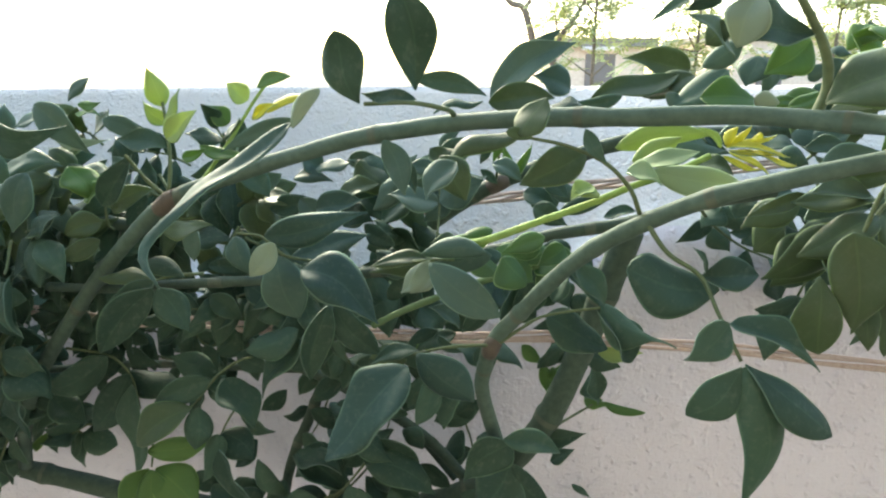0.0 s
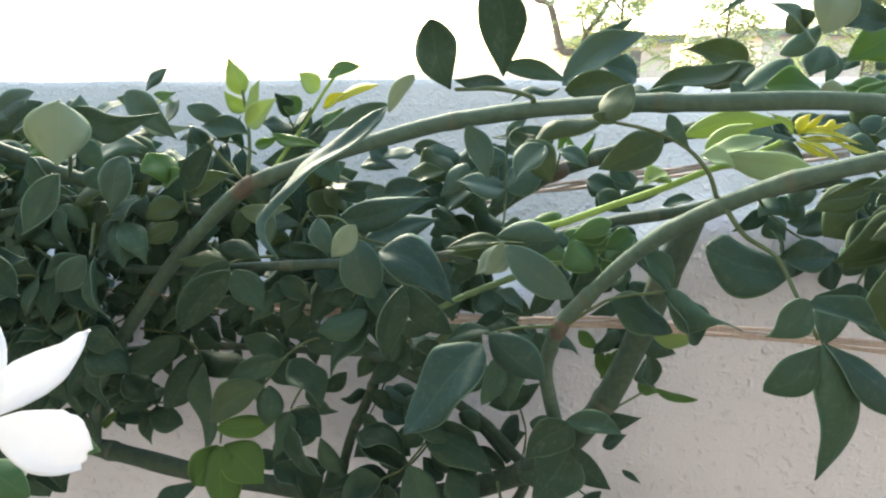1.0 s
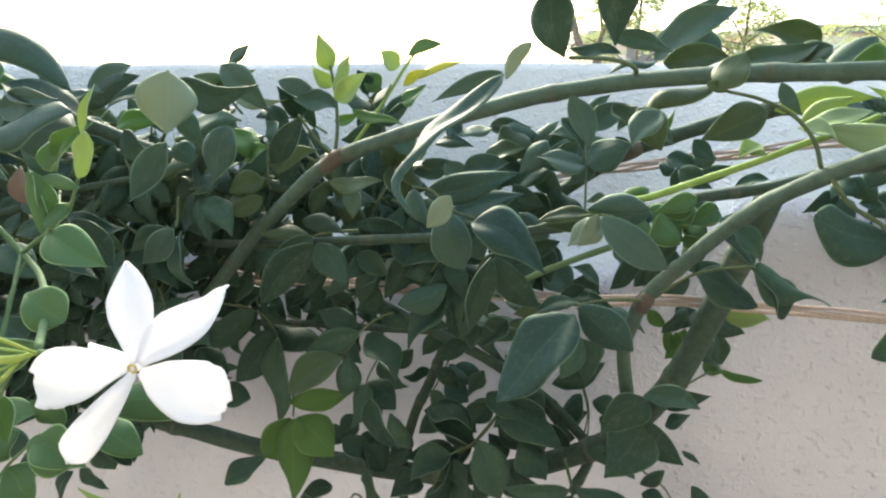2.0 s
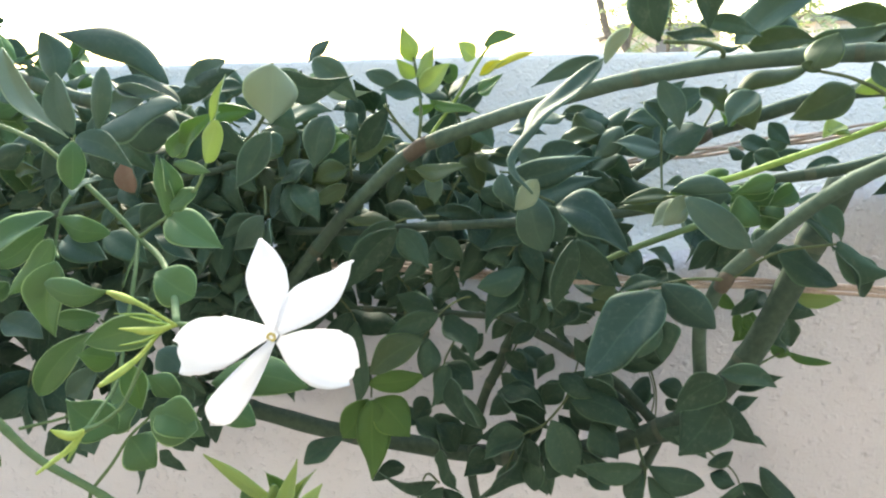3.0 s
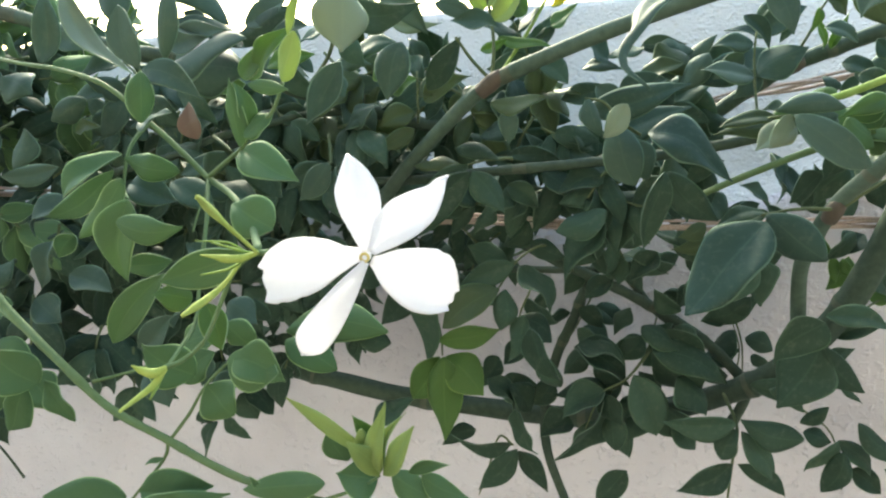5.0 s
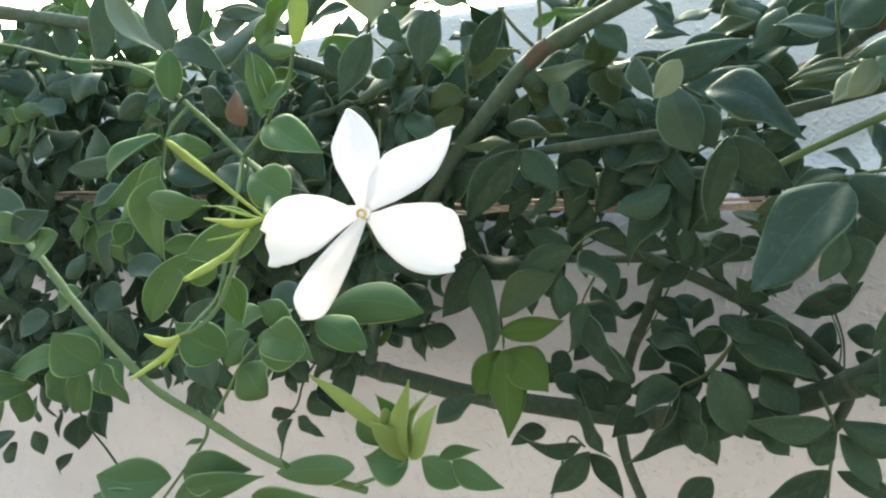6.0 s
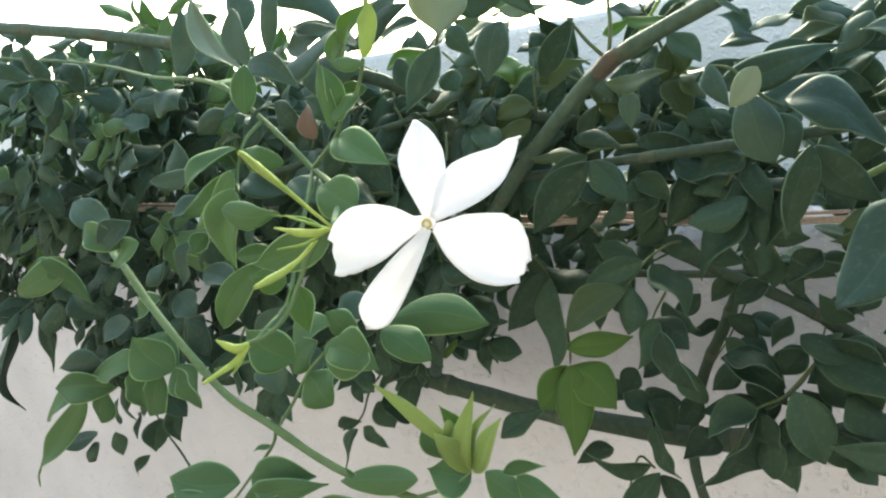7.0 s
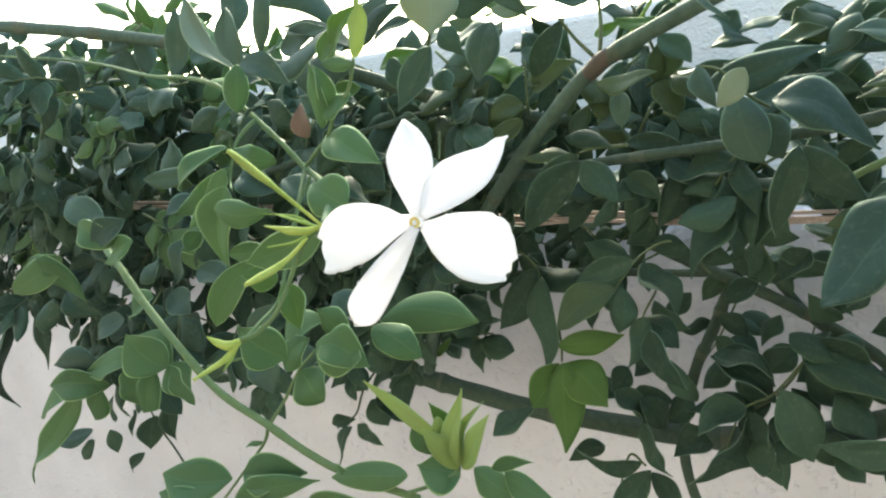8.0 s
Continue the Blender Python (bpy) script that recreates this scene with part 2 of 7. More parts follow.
def blade(base, tip, width, turn, bend, fold=0.22, ripple=0.0, shape="leaf", thick=0.00035, nu=15, nv=4, via=()):
    """Vertices, faces, material index and map of one leaf blade between base and tip. turn: degrees about its own length;
    via: places on its middle line."""
    line = smooth_line([base, *via, tip], 8)
    run = np.concatenate([[0], np.cumsum(np.linalg.norm(np.diff(line, axis=0), axis=1))])
    length = run[-1]
    phase, lop = rng.uniform(0, 6.28), rng.uniform(-0.10, 0.10)
    curl, sway = rng.uniform(-0.08, 0.26), rng.uniform(-0.11, 0.11)
    twist = radians(rng.uniform(-28, 28))
    rise, fall, waves = rng.uniform(0.72, 0.95), rng.uniform(0.90, 1.45), rng.uniform(5.0, 9.0)
    top_at = rise / (rise + fall)
    if len(via):
        curl, sway, twist = 0.0, 0.0, twist * 0.5
    rolled, snake = rng.uniform(-0.10, 0.42), rng.uniform(-0.06, 0.06)
    us = np.linspace(0, 1, nu) ** 0.95
    vs = np.linspace(-1, 1, 2 * nv + 1)
    mids = np.array([[np.interp(u * length, run, line[:, c]) for c in range(3)] for u in us])
    ways = np.gradient(mids, axis=0)
    ways /= np.linalg.norm(ways, axis=1)[:, None]
    rows, wide = [], None
    for u, mid, ax in zip(us, mids, ways):
        face = np.array((0.02, -0.85, 0.55))
        face = face - ax * face.dot(ax)
        if np.linalg.norm(face) < 0.2:
            face = np.array((0, 0.2, 1.0))
            face = face - ax * face.dot(ax)
        face /= np.linalg.norm(face)
        side = np.cross(ax, face)
        a = radians(turn) + twist * (u - 0.5)
        face, side = face * math.cos(a) + side * math.sin(a), side * math.cos(a) - face * math.sin(a)
        if wide is None:
            wide = 0.91 * width / max(0.72, math.sqrt(1 - min(0.99, side[1] ** 2)))
        w = 0.0
        if 0 < u < 1:
            if shape == "leaf":
                w = u ** rise * (1 - u) ** fall / (top_at ** rise * (1 - top_at) ** fall)
            elif shape == "blunt":
                w = math.sin(math.pi * u ** 1.3) ** 0.72
            elif shape == "tailed":
                s = min(1.0, max(0.0, (u - 0.42) / 0.30))
                w = math.sin(math.pi * u ** 0.8) ** 0.6 * (1 - 0.72 * s * s * (3 - 2 * s))
        w = max(w, 0.03) * wide / 2
        sag = bend * length * (4 * u * (1 - u)) - curl * length * max(0.0, u - 0.45) ** 2 * 3.3 + snake * length * math.sin(u * 6.3)
        row = []
        for v in vs:
            lift = (fold * abs(v) ** 1.25 - rolled * abs(v) ** 4) * w + ripple * wide * math.sin(u * waves + phase + (1.6 if v > 0 else 0)) * v * v * math.sin(math.pi * u)
            row.append(mid + side * (v * w * (1 + lop * v) + sway * length * math.sin(math.pi * u)) + face * (sag + lift))
        rows.append(row)
    top = np.array(rows)
    k = len(vs)
    nrm = np.cross(np.gradient(top, axis=0), np.gradient(top, axis=1))
    nrm /= np.maximum(np.linalg.norm(nrm, axis=2), 1e-12)[:, :, None]
    low = top - nrm * thick
    verts = np.vstack([top.reshape(-1, 3), low.reshape(-1, 3)])
    uv = np.array([(u, (v + 1) / 2) for u in us for v in vs] * 2)
    h = nu * k
    faces, index = [], []
    for i in range(nu - 1):
        for j in range(k - 1):
            q = (i * k + j, i * k + j + 1, (i + 1) * k + j + 1, (i + 1) * k + j)
            faces += [q, tuple(h + x for x in q[::-1])]
            index += [0, 0]
    rim = [i * k for i in range(nu)] + [(nu - 1) * k + j for j in range(1, k)] + [i * k + k - 1 for i in range(nu - 2, -1, -1)] + list(range(k - 2, 0, -1))
    for x, y in zip(rim, rim[1:] + rim[:1]):
        faces.append((x, y, h + y, h + x))
        index.append(1)
    return verts, faces, index, uv


def leaflet(parent, base, tip, width, turn=0, kind="d", via=()):
    """One leaflet. kind: its colour, then r for a blunt end or t for a long thin tail."""
    shape = {"r": "blunt", "t": "tailed"}.get(kind[1:], "blunt" if rng.random() < 0.1 else "leaf")
    width *= 0.86 if kind == "d" and not via else 1.0
    v, f, i, uv = blade(base, tip, width, turn + rng.choice((-1, 1)) * (rng.uniform(34, 60) if kind == "d" and not via and width > 0.011 and rng.random() < 0.35 else rng.uniform(2, 34)), rng.uniform(-0.02, 0.09) * (0.3 if via else 1),
                        rng.choice((-0.5, 1, 1)) * rng.uniform(0.15, 0.55), 0.22 if shape == "tailed" else rng.uniform(0.04, 0.13), shape, nu=22, nv=5, via=via)
    return part("leaflet", v, f, [LEAVES[kind[0]], m_edge_dark if kind[0] in "dbowe" else m_edge], parent, "", i, uv, flat=1)


# ---- the parapet with its sloping top, the terrace, what lies beyond ----
SKEW = -0.13        # the parapet runs slightly away to the left


def front_y(x):
    return 0.388 + SKEW * x


def sheet(name, xs, profile, mats, index_of, label, category):
    """A long sheet: a profile of (y, z) rings swept along x, roughened a little."""
    verts, faces, idx = [], [], []
    k = len(profile(0.0))
    for x in xs:
        for j, (y, z) in enumerate(profile(x)):
            d = noise.noise((x * 14, y * 14, z * 14)) * 0.0016 + noise.noise((x * 55, y * 55, z * 55)) * 0.0006
            verts.append((x, y + d, z + d * 0.6))
    for i in range(len(xs) - 1):
        for j in range(k - 1):
            a = i * k + j
            faces.append((a, a + k, a + k + 1, a + 1))
            idx.append(index_of(j))
    ob = part(name, verts, faces, mats, None, "", idx)
    return tagged(ob, label, category, "", "structure")


def parapet_profile(x):
    y0 = front_y(x)
    edge = 1.070 + 0.055 / (1 + math.exp(-(x - 0.075) * 60)) + 0.003 * math.sin(x * 23)
    far_y, far_z = 0.482 - 0.13 * x, 1.1945 + 0.012 * max(-0.6, min(0.4, x))
    p = [(y0, z) for z in (0.0, 0.4, 0.8)] + [(y0, z) for z in np.linspace(0.86, edge - 0.014, 14)]
    for s in np.linspace(0, 1, 6)[1:]:
        a = s * s * 0.022
        p.append((y0 + a, edge - 0.014 + 0.022 * s))
    y1, z1 = p[-1]
    for s in np.linspace(0, 1, 18)[1:]:
        p.append((y1 + (far_y - y1) * s, z1 + (far_z - z1) * s + 0.006 * math.sin(math.pi * s)))
    p += [(far_y + 0.006, far_z - 0.002), (far_y + 0.01, far_z - 0.012), (far_y + 0.012, 0.6), (far_y + 0.012, -3.2)]
    return p


xs = np.concatenate([np.linspace(-4, -0.8, 12), np.linspace(-0.75, 0.5, 110), np.linspace(0.55, 4, 12)])
parapet = sheet("wall_north", xs, parapet_profile, [m_wall, m_coping], lambda j: 1 if 19 <= j <= 40 else 0,
                "whitewashed rough plaster parapet with a sloping top", "wall")


def box(lo, hi):
    x0, y0, z0 = lo
    x1, y1, z1 = hi
    v = [(x, y, z) for x in (x0, x1) for y in (y0, y1) for z in (z0, z1)]
    f = [(0, 1, 3, 2), (4, 6, 7, 5), (0, 4, 5, 1), (2, 3, 7, 6), (0, 2, 6, 4), (1, 5, 7, 3)]
    return v, f


# Floor out of view, added for the light it bounces up; its tone sets how much.
v, f = box((-4, -2.2, -0.12), (4, 0.0, 0.0))
v = [(x, front_y(x) + 0.02 if y == 0.0 else y, z) for x, y, z in v]
tagged(part("floor", v, f, [m_floor], None, smooth=False), "plain dark grey-brown unseen terrace floor before the parapet, added for bounced light", "floor", "", "structure")
# Unseen wall, added and built high to hold back sky light from behind.
v, f = box((-4, -2.4, -0.12), (4, -2.2, 3.9))
tagged(part("wall_south", v, f, [m_south], None, smooth=False), "plain dark unseen wall added behind the terrace to block sky light", "wall", "", "structure")
# Unseen slab, added to keep overhead sky light off the parapet front.
v, f = box((-4, -2.2, 3.0), (4, -0.9, 3.15))
tagged(part("ceiling", v, f, [m_south], None, smooth=False), "plain unseen roof slab added over the terrace to block sky light", "ceiling", "", "structure")
v = [(-900, -300, -3.2), (900, -300, -3.2), (900, 1500, -3.2), (-900, 1500, -3.2)]
tagged(part("ground", v, [(0, 1, 2, 3)], [m_ground], None, smooth=False), "dry bare ground reaching to the horizon", "ground", "", "structure")


def twine(pts, r, label, strands=4):
    """A few strands of twine laid side by side."""
    line = smooth_line(pts, 14)
    root = None
    for k in range(strands):
        off = np.array((0, 0.3 * (k % 2), 1.0)) * (k - (strands - 1) / 2) * r * 1.5
        wob = np.array([(0, 0.0004 * math.sin(i * 0.9 + k), 0.0007 * math.sin(i * 0.37 + k * 2.1)) for i in range(len(line))])
        vv, ff = tube(line + off + wob, np.full(len(line), r), 6)
        if root is None:
            root = tagged(part("garden_twine", vv, ff, [m_string]), label, "twine", "", "thing")
        else:
            part("strand", vv, ff, [m_string], root)
    return root


twine([(-0.7500, 0.3620, 1.1080), (-0.5000, 0.3470, 1.1010), (-0.2856, 0.3340, 1.0900), (-0.1822, 0.3280, 1.0821), (-0.1241, 0.3250, 1.0807), (-0.0343, 0.3190, 1.0782), (0.0251, 0.3180, 1.0783), (0.0950, 0.3120, 1.0794), (0.2081, 0.3040, 1.0722), (0.5000, 0.2870, 1.0550)], 0.0009,
      "pale pinkish-brown twine stretched along the parapet")
twine([(-0.0112, 0.3700, 1.1306), (-0.0035, 0.3700, 1.1327), (0.0380, 0.3700, 1.1397), (0.0786, 0.3700, 1.1455), (0.1278, 0.3720, 1.1521), (0.1863, 0.3740, 1.1585)], 0.0009,
      "pale brown twine lying across the sloping top")


arch = cane([(0.1258, 0.165, 1.1916), (0.1173, 0.18, 1.1918), (0.1044, 0.191, 1.1924), (0.0866, 0.2, 1.193), (0.0572, 0.205, 1.1919), (0.0376, 0.213, 1.1913), (0.0106, 0.227, 1.1887), (-0.0077, 0.233, 1.1859), (-0.0273, 0.24, 1.1819), (-0.0482, 0.247, 1.1757), (-0.0736, 0.257, 1.1674), (-0.1089, 0.272, 1.153), (-0.132, 0.283, 1.1345), (-0.1524, 0.292, 1.1144), (-0.1712, 0.3, 1.0931), (-0.1925, 0.31, 1.0676), (-0.2104, 0.32, 1.0435), (-0.2241, 0.33, 1.0178), (-0.2378, 0.345, 0.9856)], 0.0026, 0.0036, CANE_ARCH)
k = stalk(arch, [(0.0058, 0.23, 1.1889), (0.0066, 0.225, 1.1919), (0.0014, 0.215, 1.1942), (-0.0069, 0.21, 1.1956), (-0.0182, 0.2, 1.1956)], 0.0010)
leaflet(k, (-0.0197, 0.2, 1.1959), (-0.0248, 0.196, 1.2157), 0.0139, 0, 'dr')
leaflet(k, (-0.004, 0.205, 1.1993), (-0.0081, 0.201, 1.2273), 0.0150, 0, 'dr')
leaflet(k, (0.017, 0.22, 1.1973), (-0.0047, 0.216, 1.2024), 0.0073, 0, 'd')
leaflet(k, (-0.019, 0.2, 1.1985), (-0.0039, 0.196, 1.1984), 0.0054, 0, 'd')
leaflet(k, (0.02, 0.262, 1.1954), (0.0488, 0.258, 1.2166), 0.0119, 0, 'b')
leaflet(k, (0.0213, 0.275, 1.1997), (0.0472, 0.271, 1.221), 0.0082, 0, 'b')
leaflet(k, (0.0244, 0.285, 1.2017), (0.0448, 0.281, 1.2184), 0.0076, 0, 'b')
leaflet(k, (0.0185, 0.24, 1.1944), (0.0405, 0.236, 1.1957), 0.0110, 0, 'o')
leaflet(k, (0.0532, 0.29, 1.1977), (0.0397, 0.286, 1.2044), 0.0128, 0, 'b')
leaflet(k, (0.0435, 0.27, 1.1919), (0.0559, 0.266, 1.1925), 0.0094, 0, 'd')
leaflet(k, (0.0361, 0.3, 1.1993), (0.0297, 0.296, 1.2061), 0.0057, 0, 'b')
leaflet(k, (0.0167, 0.24, 1.1947), (0.0005, 0.236, 1.1939), 0.0046, 0, 'd')
leaflet(k, (-0.0301, 0.195, 1.1997), (-0.0372, 0.191, 1.1895), 0.0047, 0, 'p')
leaflet(k, (-0.0378, 0.192, 1.1906), (-0.059, 0.148, 1.1563), 0.0083, 0, 'bt', [(-0.0474, 0.1832, 1.1844), (-0.0561, 0.1744, 1.1771), (-0.0596, 0.1656, 1.1689), (-0.0639, 0.1568, 1.1613)])
leaflet(k, (-0.0384, 0.2, 1.1912), (-0.0597, 0.196, 1.1825), 0.0059, 0, 'b')
leaflet(k, (0.0337, 0.2, 1.1975), (0.0262, 0.196, 1.1871), 0.0097, 0, 'o')
k = stalk(arch, [(-0.1089, 0.272, 1.1539), (-0.1077, 0.274, 1.1662), (-0.1085, 0.277, 1.1778), (-0.1104, 0.28, 1.1871), (-0.1126, 0.283, 1.1952)], 0.0009)
leaflet(k, (-0.1121, 0.283, 1.1905), (-0.1152, 0.279, 1.2054), 0.0086, 0, 'y')
leaflet(k, (-0.1095, 0.276, 1.1837), (-0.0999, 0.272, 1.1976), 0.0087, 0, 'y')
leaflet(k, (-0.1075, 0.273, 1.1781), (-0.0952, 0.269, 1.1898), 0.0108, 0, 'y')
leaflet(k, (-0.1114, 0.284, 1.1834), (-0.119, 0.28, 1.1921), 0.0073, 0, 'y')
k = stalk(arch, [(-0.1086, 0.272, 1.1539), (-0.1165, 0.27, 1.1629), (-0.1227, 0.268, 1.1724)], 0.0009)
leaflet(k, (-0.1058, 0.268, 1.175), (-0.1233, 0.264, 1.1802), 0.0107, 0, 'd')
leaflet(k, (-0.1209, 0.27, 1.1723), (-0.1353, 0.266, 1.1518), 0.0138, 0, 'd')
leaflet(k, (-0.1309, 0.27, 1.186), (-0.1122, 0.266, 1.1784), 0.0079, 0, 'b')
leaflet(k, (-0.1499, 0.268, 1.1796), (-0.1291, 0.264, 1.1783), 0.0061, 0, 'p')
leaflet(k, (-0.1416, 0.29, 1.1455), (-0.1189, 0.286, 1.1558), 0.0107, 0, 'o')
leaflet(k, (-0.1084, 0.26, 1.1456), (-0.0852, 0.256, 1.1466), 0.0083, 0, 'o')
k = stalk(arch, [(0.1056, 0.192, 1.1942), (0.1073, 0.192, 1.2001), (0.1056, 0.19, 1.2074), (0.1015, 0.188, 1.2144), (0.0961, 0.186, 1.2211), (0.0921, 0.185, 1.2264)], 0.0016)
leaflet(k, (0.1057, 0.188, 1.1968), (0.1258, 0.18, 1.2093), 0.0170, 0, 'or', [(0.1141, 0.184, 1.2018)])
leaflet(k, (0.1527, 0.25, 1.2148), (0.1398, 0.246, 1.217), 0.0119, 0, 'm')
leaflet(k, (0.1568, 0.245, 1.2173), (0.1474, 0.241, 1.2153), 0.0112, 0, 'm')
leaflet(k, (0.1685, 0.3, 1.2084), (0.1557, 0.296, 1.2032), 0.0093, 0, 'b')
leaflet(k, (0.1185, 0.21, 1.1924), (0.1338, 0.206, 1.1951), 0.0043, 0, 'o')
leaflet(k, (0.1009, 0.188, 1.2144), (0.0807, 0.184, 1.2136), 0.0127, 0, 'dr')
leaflet(k, (0.0851, 0.186, 1.2244), (0.079, 0.182, 1.2119), 0.0102, 0, 'pr')
leaflet(k, (0.1051, 0.2, 1.2132), (0.0927, 0.196, 1.2051), 0.0130, 0, 'm')
leaflet(k, (0.1082, 0.207, 1.2123), (0.0981, 0.203, 1.2063), 0.0080, 0, 'o')
leaflet(k, (0.0895, 0.212, 1.2086), (0.0731, 0.208, 1.22), 0.0095, 0, 'o')
leaflet(k, (0.0815, 0.214, 1.2125), (0.0877, 0.21, 1.2186), 0.0082, 0, 'o')
leaflet(k, (0.0839, 0.222, 1.2064), (0.094, 0.218, 1.2156), 0.0069, 0, 'b')
leaflet(k, (0.1, 0.25, 1.2281), (0.0722, 0.246, 1.2255), 0.0069, 0, 'd')
leaflet(k, (0.0974, 0.25, 1.232), (0.0845, 0.246, 1.2248), 0.0076, 0, 'd')
leaflet(k, (0.1511, 0.25, 1.2198), (0.1399, 0.246, 1.2133), 0.0084, 0, 'm')
leaflet(k, (0.1572, 0.24, 1.2188), (0.1407, 0.236, 1.2168), 0.0092, 0, 'm')
leaflet(k, (0.1608, 0.3, 1.2138), (0.1672, 0.296, 1.2124), 0.0051, 0, 'b')
leaflet(k, (0.1505, 0.28, 1.2082), (0.1418, 0.276, 1.2027), 0.0070, 0, 'b')
leaflet(k, (0.1132, 0.2, 1.1945), (0.1308, 0.196, 1.1964), 0.0041, 0, 'p')

back_arch = cane([(0.1335, 0.175, 1.1868), (0.1218, 0.185, 1.1824), (0.1005, 0.191, 1.1762), (0.0811, 0.2, 1.1688), (0.0663, 0.21, 1.1594), (0.0531, 0.22, 1.1486), (0.0432, 0.232, 1.1352), (0.032, 0.245, 1.1169), (0.0231, 0.253, 1.1029), (0.0199, 0.262, 1.0874), (0.0199, 0.275, 1.0683), (0.03, 0.3, 1.0256), (0.0345, 0.317, 1.0079)], 0.0025, 0.0034, CANE_ARCH)
k = stalk(back_arch, [(0.0658, 0.209, 1.1623), (0.0686, 0.206, 1.1566), (0.0733, 0.204, 1.1508), (0.0817, 0.2, 1.1453), (0.0855, 0.193, 1.136), (0.0911, 0.187, 1.1238)], 0.0009)
leaflet(k, (0.0886, 0.203, 1.1405), (0.0584, 0.199, 1.1474), 0.0157, 0, 'dr')
leaflet(k, (0.0835, 0.205, 1.1438), (0.0989, 0.201, 1.1473), 0.0110, 0, 'dr')
leaflet(k, (0.0854, 0.205, 1.1446), (0.0809, 0.201, 1.1538), 0.0034, 0, 'd')
leaflet(k, (0.0827, 0.178, 1.1388), (0.0702, 0.174, 1.1294), 0.0128, 0, 'd')
leaflet(k, (0.0876, 0.19, 1.134), (0.1135, 0.186, 1.1214), 0.0085, 0, 'dt')
leaflet(k, (0.0892, 0.182, 1.1242), (0.0756, 0.178, 1.1099), 0.0134, 0, 'dr')
leaflet(k, (0.09, 0.182, 1.1249), (0.1149, 0.178, 1.1054), 0.0105, 0, 'dr')
leaflet(k, (0.0901, 0.182, 1.1242), (0.0967, 0.178, 1.0801), 0.0182, 0, 'd')
k = stalk(back_arch, [(0.1231, 0.33, 1.1422), (0.1368, 0.345, 1.1299), (0.1543, 0.352, 1.1174), (0.1715, 0.355, 1.1098)], 0.0009)
leaflet(k, (0.1385, 0.35, 1.1294), (0.1192, 0.346, 1.12), 0.0121, 0, 'd')
leaflet(k, (0.14, 0.352, 1.1272), (0.1473, 0.348, 1.1151), 0.0186, 0, 'd')
leaflet(k, (0.1614, 0.36, 1.1133), (0.1535, 0.356, 1.0899), 0.0187, 0, 'dr')
leaflet(k, (0.1725, 0.36, 1.1091), (0.1795, 0.356, 1.0865), 0.0187, 0, 'dr')
leaflet(k, (0.1548, 0.352, 1.1183), (0.1681, 0.348, 1.1283), 0.0145, 0, 'd')
leaflet(k, (0.1368, 0.34, 1.1401), (0.1275, 0.336, 1.1306), 0.0128, 0, 'd')
leaflet(k, (0.1369, 0.338, 1.14), (0.1494, 0.334, 1.1296), 0.0144, 0, 'd')
leaflet(k, (0.1466, 0.33, 1.1479), (0.1341, 0.326, 1.1439), 0.0091, 0, 'd')
leaflet(k, (0.1478, 0.33, 1.1493), (0.1395, 0.326, 1.1385), 0.0124, 0, 'd')
leaflet(k, (0.1663, 0.33, 1.15), (0.1523, 0.326, 1.1468), 0.0091, 0, 'd')
leaflet(k, (0.1562, 0.345, 1.1271), (0.1435, 0.341, 1.1268), 0.0085, 0, 'd')
k = stalk(back_arch, [(0.1661, 0.22, 1.1754), (0.1563, 0.225, 1.1692), (0.1513, 0.23, 1.1626), (0.1457, 0.228, 1.1553)], 0.0009)
leaflet(k, (0.1406, 0.22, 1.1659), (0.115, 0.216, 1.1671), 0.0111, 0, 'o')
leaflet(k, (0.149, 0.235, 1.1593), (0.1249, 0.231, 1.1549), 0.0088, 0, 'o')
leaflet(k, (0.1338, 0.23, 1.1682), (0.1436, 0.226, 1.1711), 0.0074, 0, 'o')
leaflet(k, (0.1236, 0.232, 1.1616), (0.1034, 0.228, 1.1545), 0.0102, 0, 'o')
leaflet(k, (0.1243, 0.238, 1.1553), (0.1121, 0.234, 1.1457), 0.0129, 0, 'o')
leaflet(k, (0.1587, 0.27, 1.1525), (0.142, 0.266, 1.1487), 0.0079, 0, 'd')
leaflet(k, (0.1391, 0.26, 1.1499), (0.1533, 0.256, 1.1535), 0.0093, 0, 'd')
leaflet(k, (0.1422, 0.225, 1.156), (0.1172, 0.221, 1.1506), 0.0092, 0, 'o')
leaflet(k, (0.1276, 0.222, 1.1527), (0.1117, 0.218, 1.1372), 0.0155, 0, 'o')
leaflet(k, (0.1374, 0.24, 1.1444), (0.1246, 0.236, 1.1329), 0.0120, 0, 'd')
leaflet(k, (0.132, 0.23, 1.1409), (0.1386, 0.226, 1.1362), 0.0096, 0, 'd')
leaflet(k, (0.138, 0.21, 1.1628), (0.1482, 0.206, 1.1479), 0.0155, 0, 'o')
leaflet(k, (0.1297, 0.21, 1.1556), (0.1258, 0.206, 1.1386), 0.0122, 0, 'o')
leaflet(k, (0.1692, 0.3, 1.119), (0.1555, 0.296, 1.1148), 0.0075, 0, 'd')
k = stalk(back_arch, [(0.1386, 0.2, 1.1828), (0.1328, 0.203, 1.1701), (0.1308, 0.205, 1.1585), (0.1273, 0.205, 1.1479)], 0.0009)
leaflet(k, (0.1366, 0.215, 1.168), (0.1148, 0.211, 1.1676), 0.0080, 0, 'o')
leaflet(k, (0.1225, 0.225, 1.1661), (0.1026, 0.221, 1.1593), 0.0066, 0, 'o')
leaflet(k, (0.1381, 0.21, 1.1619), (0.1136, 0.206, 1.1525), 0.0100, 0, 'o')
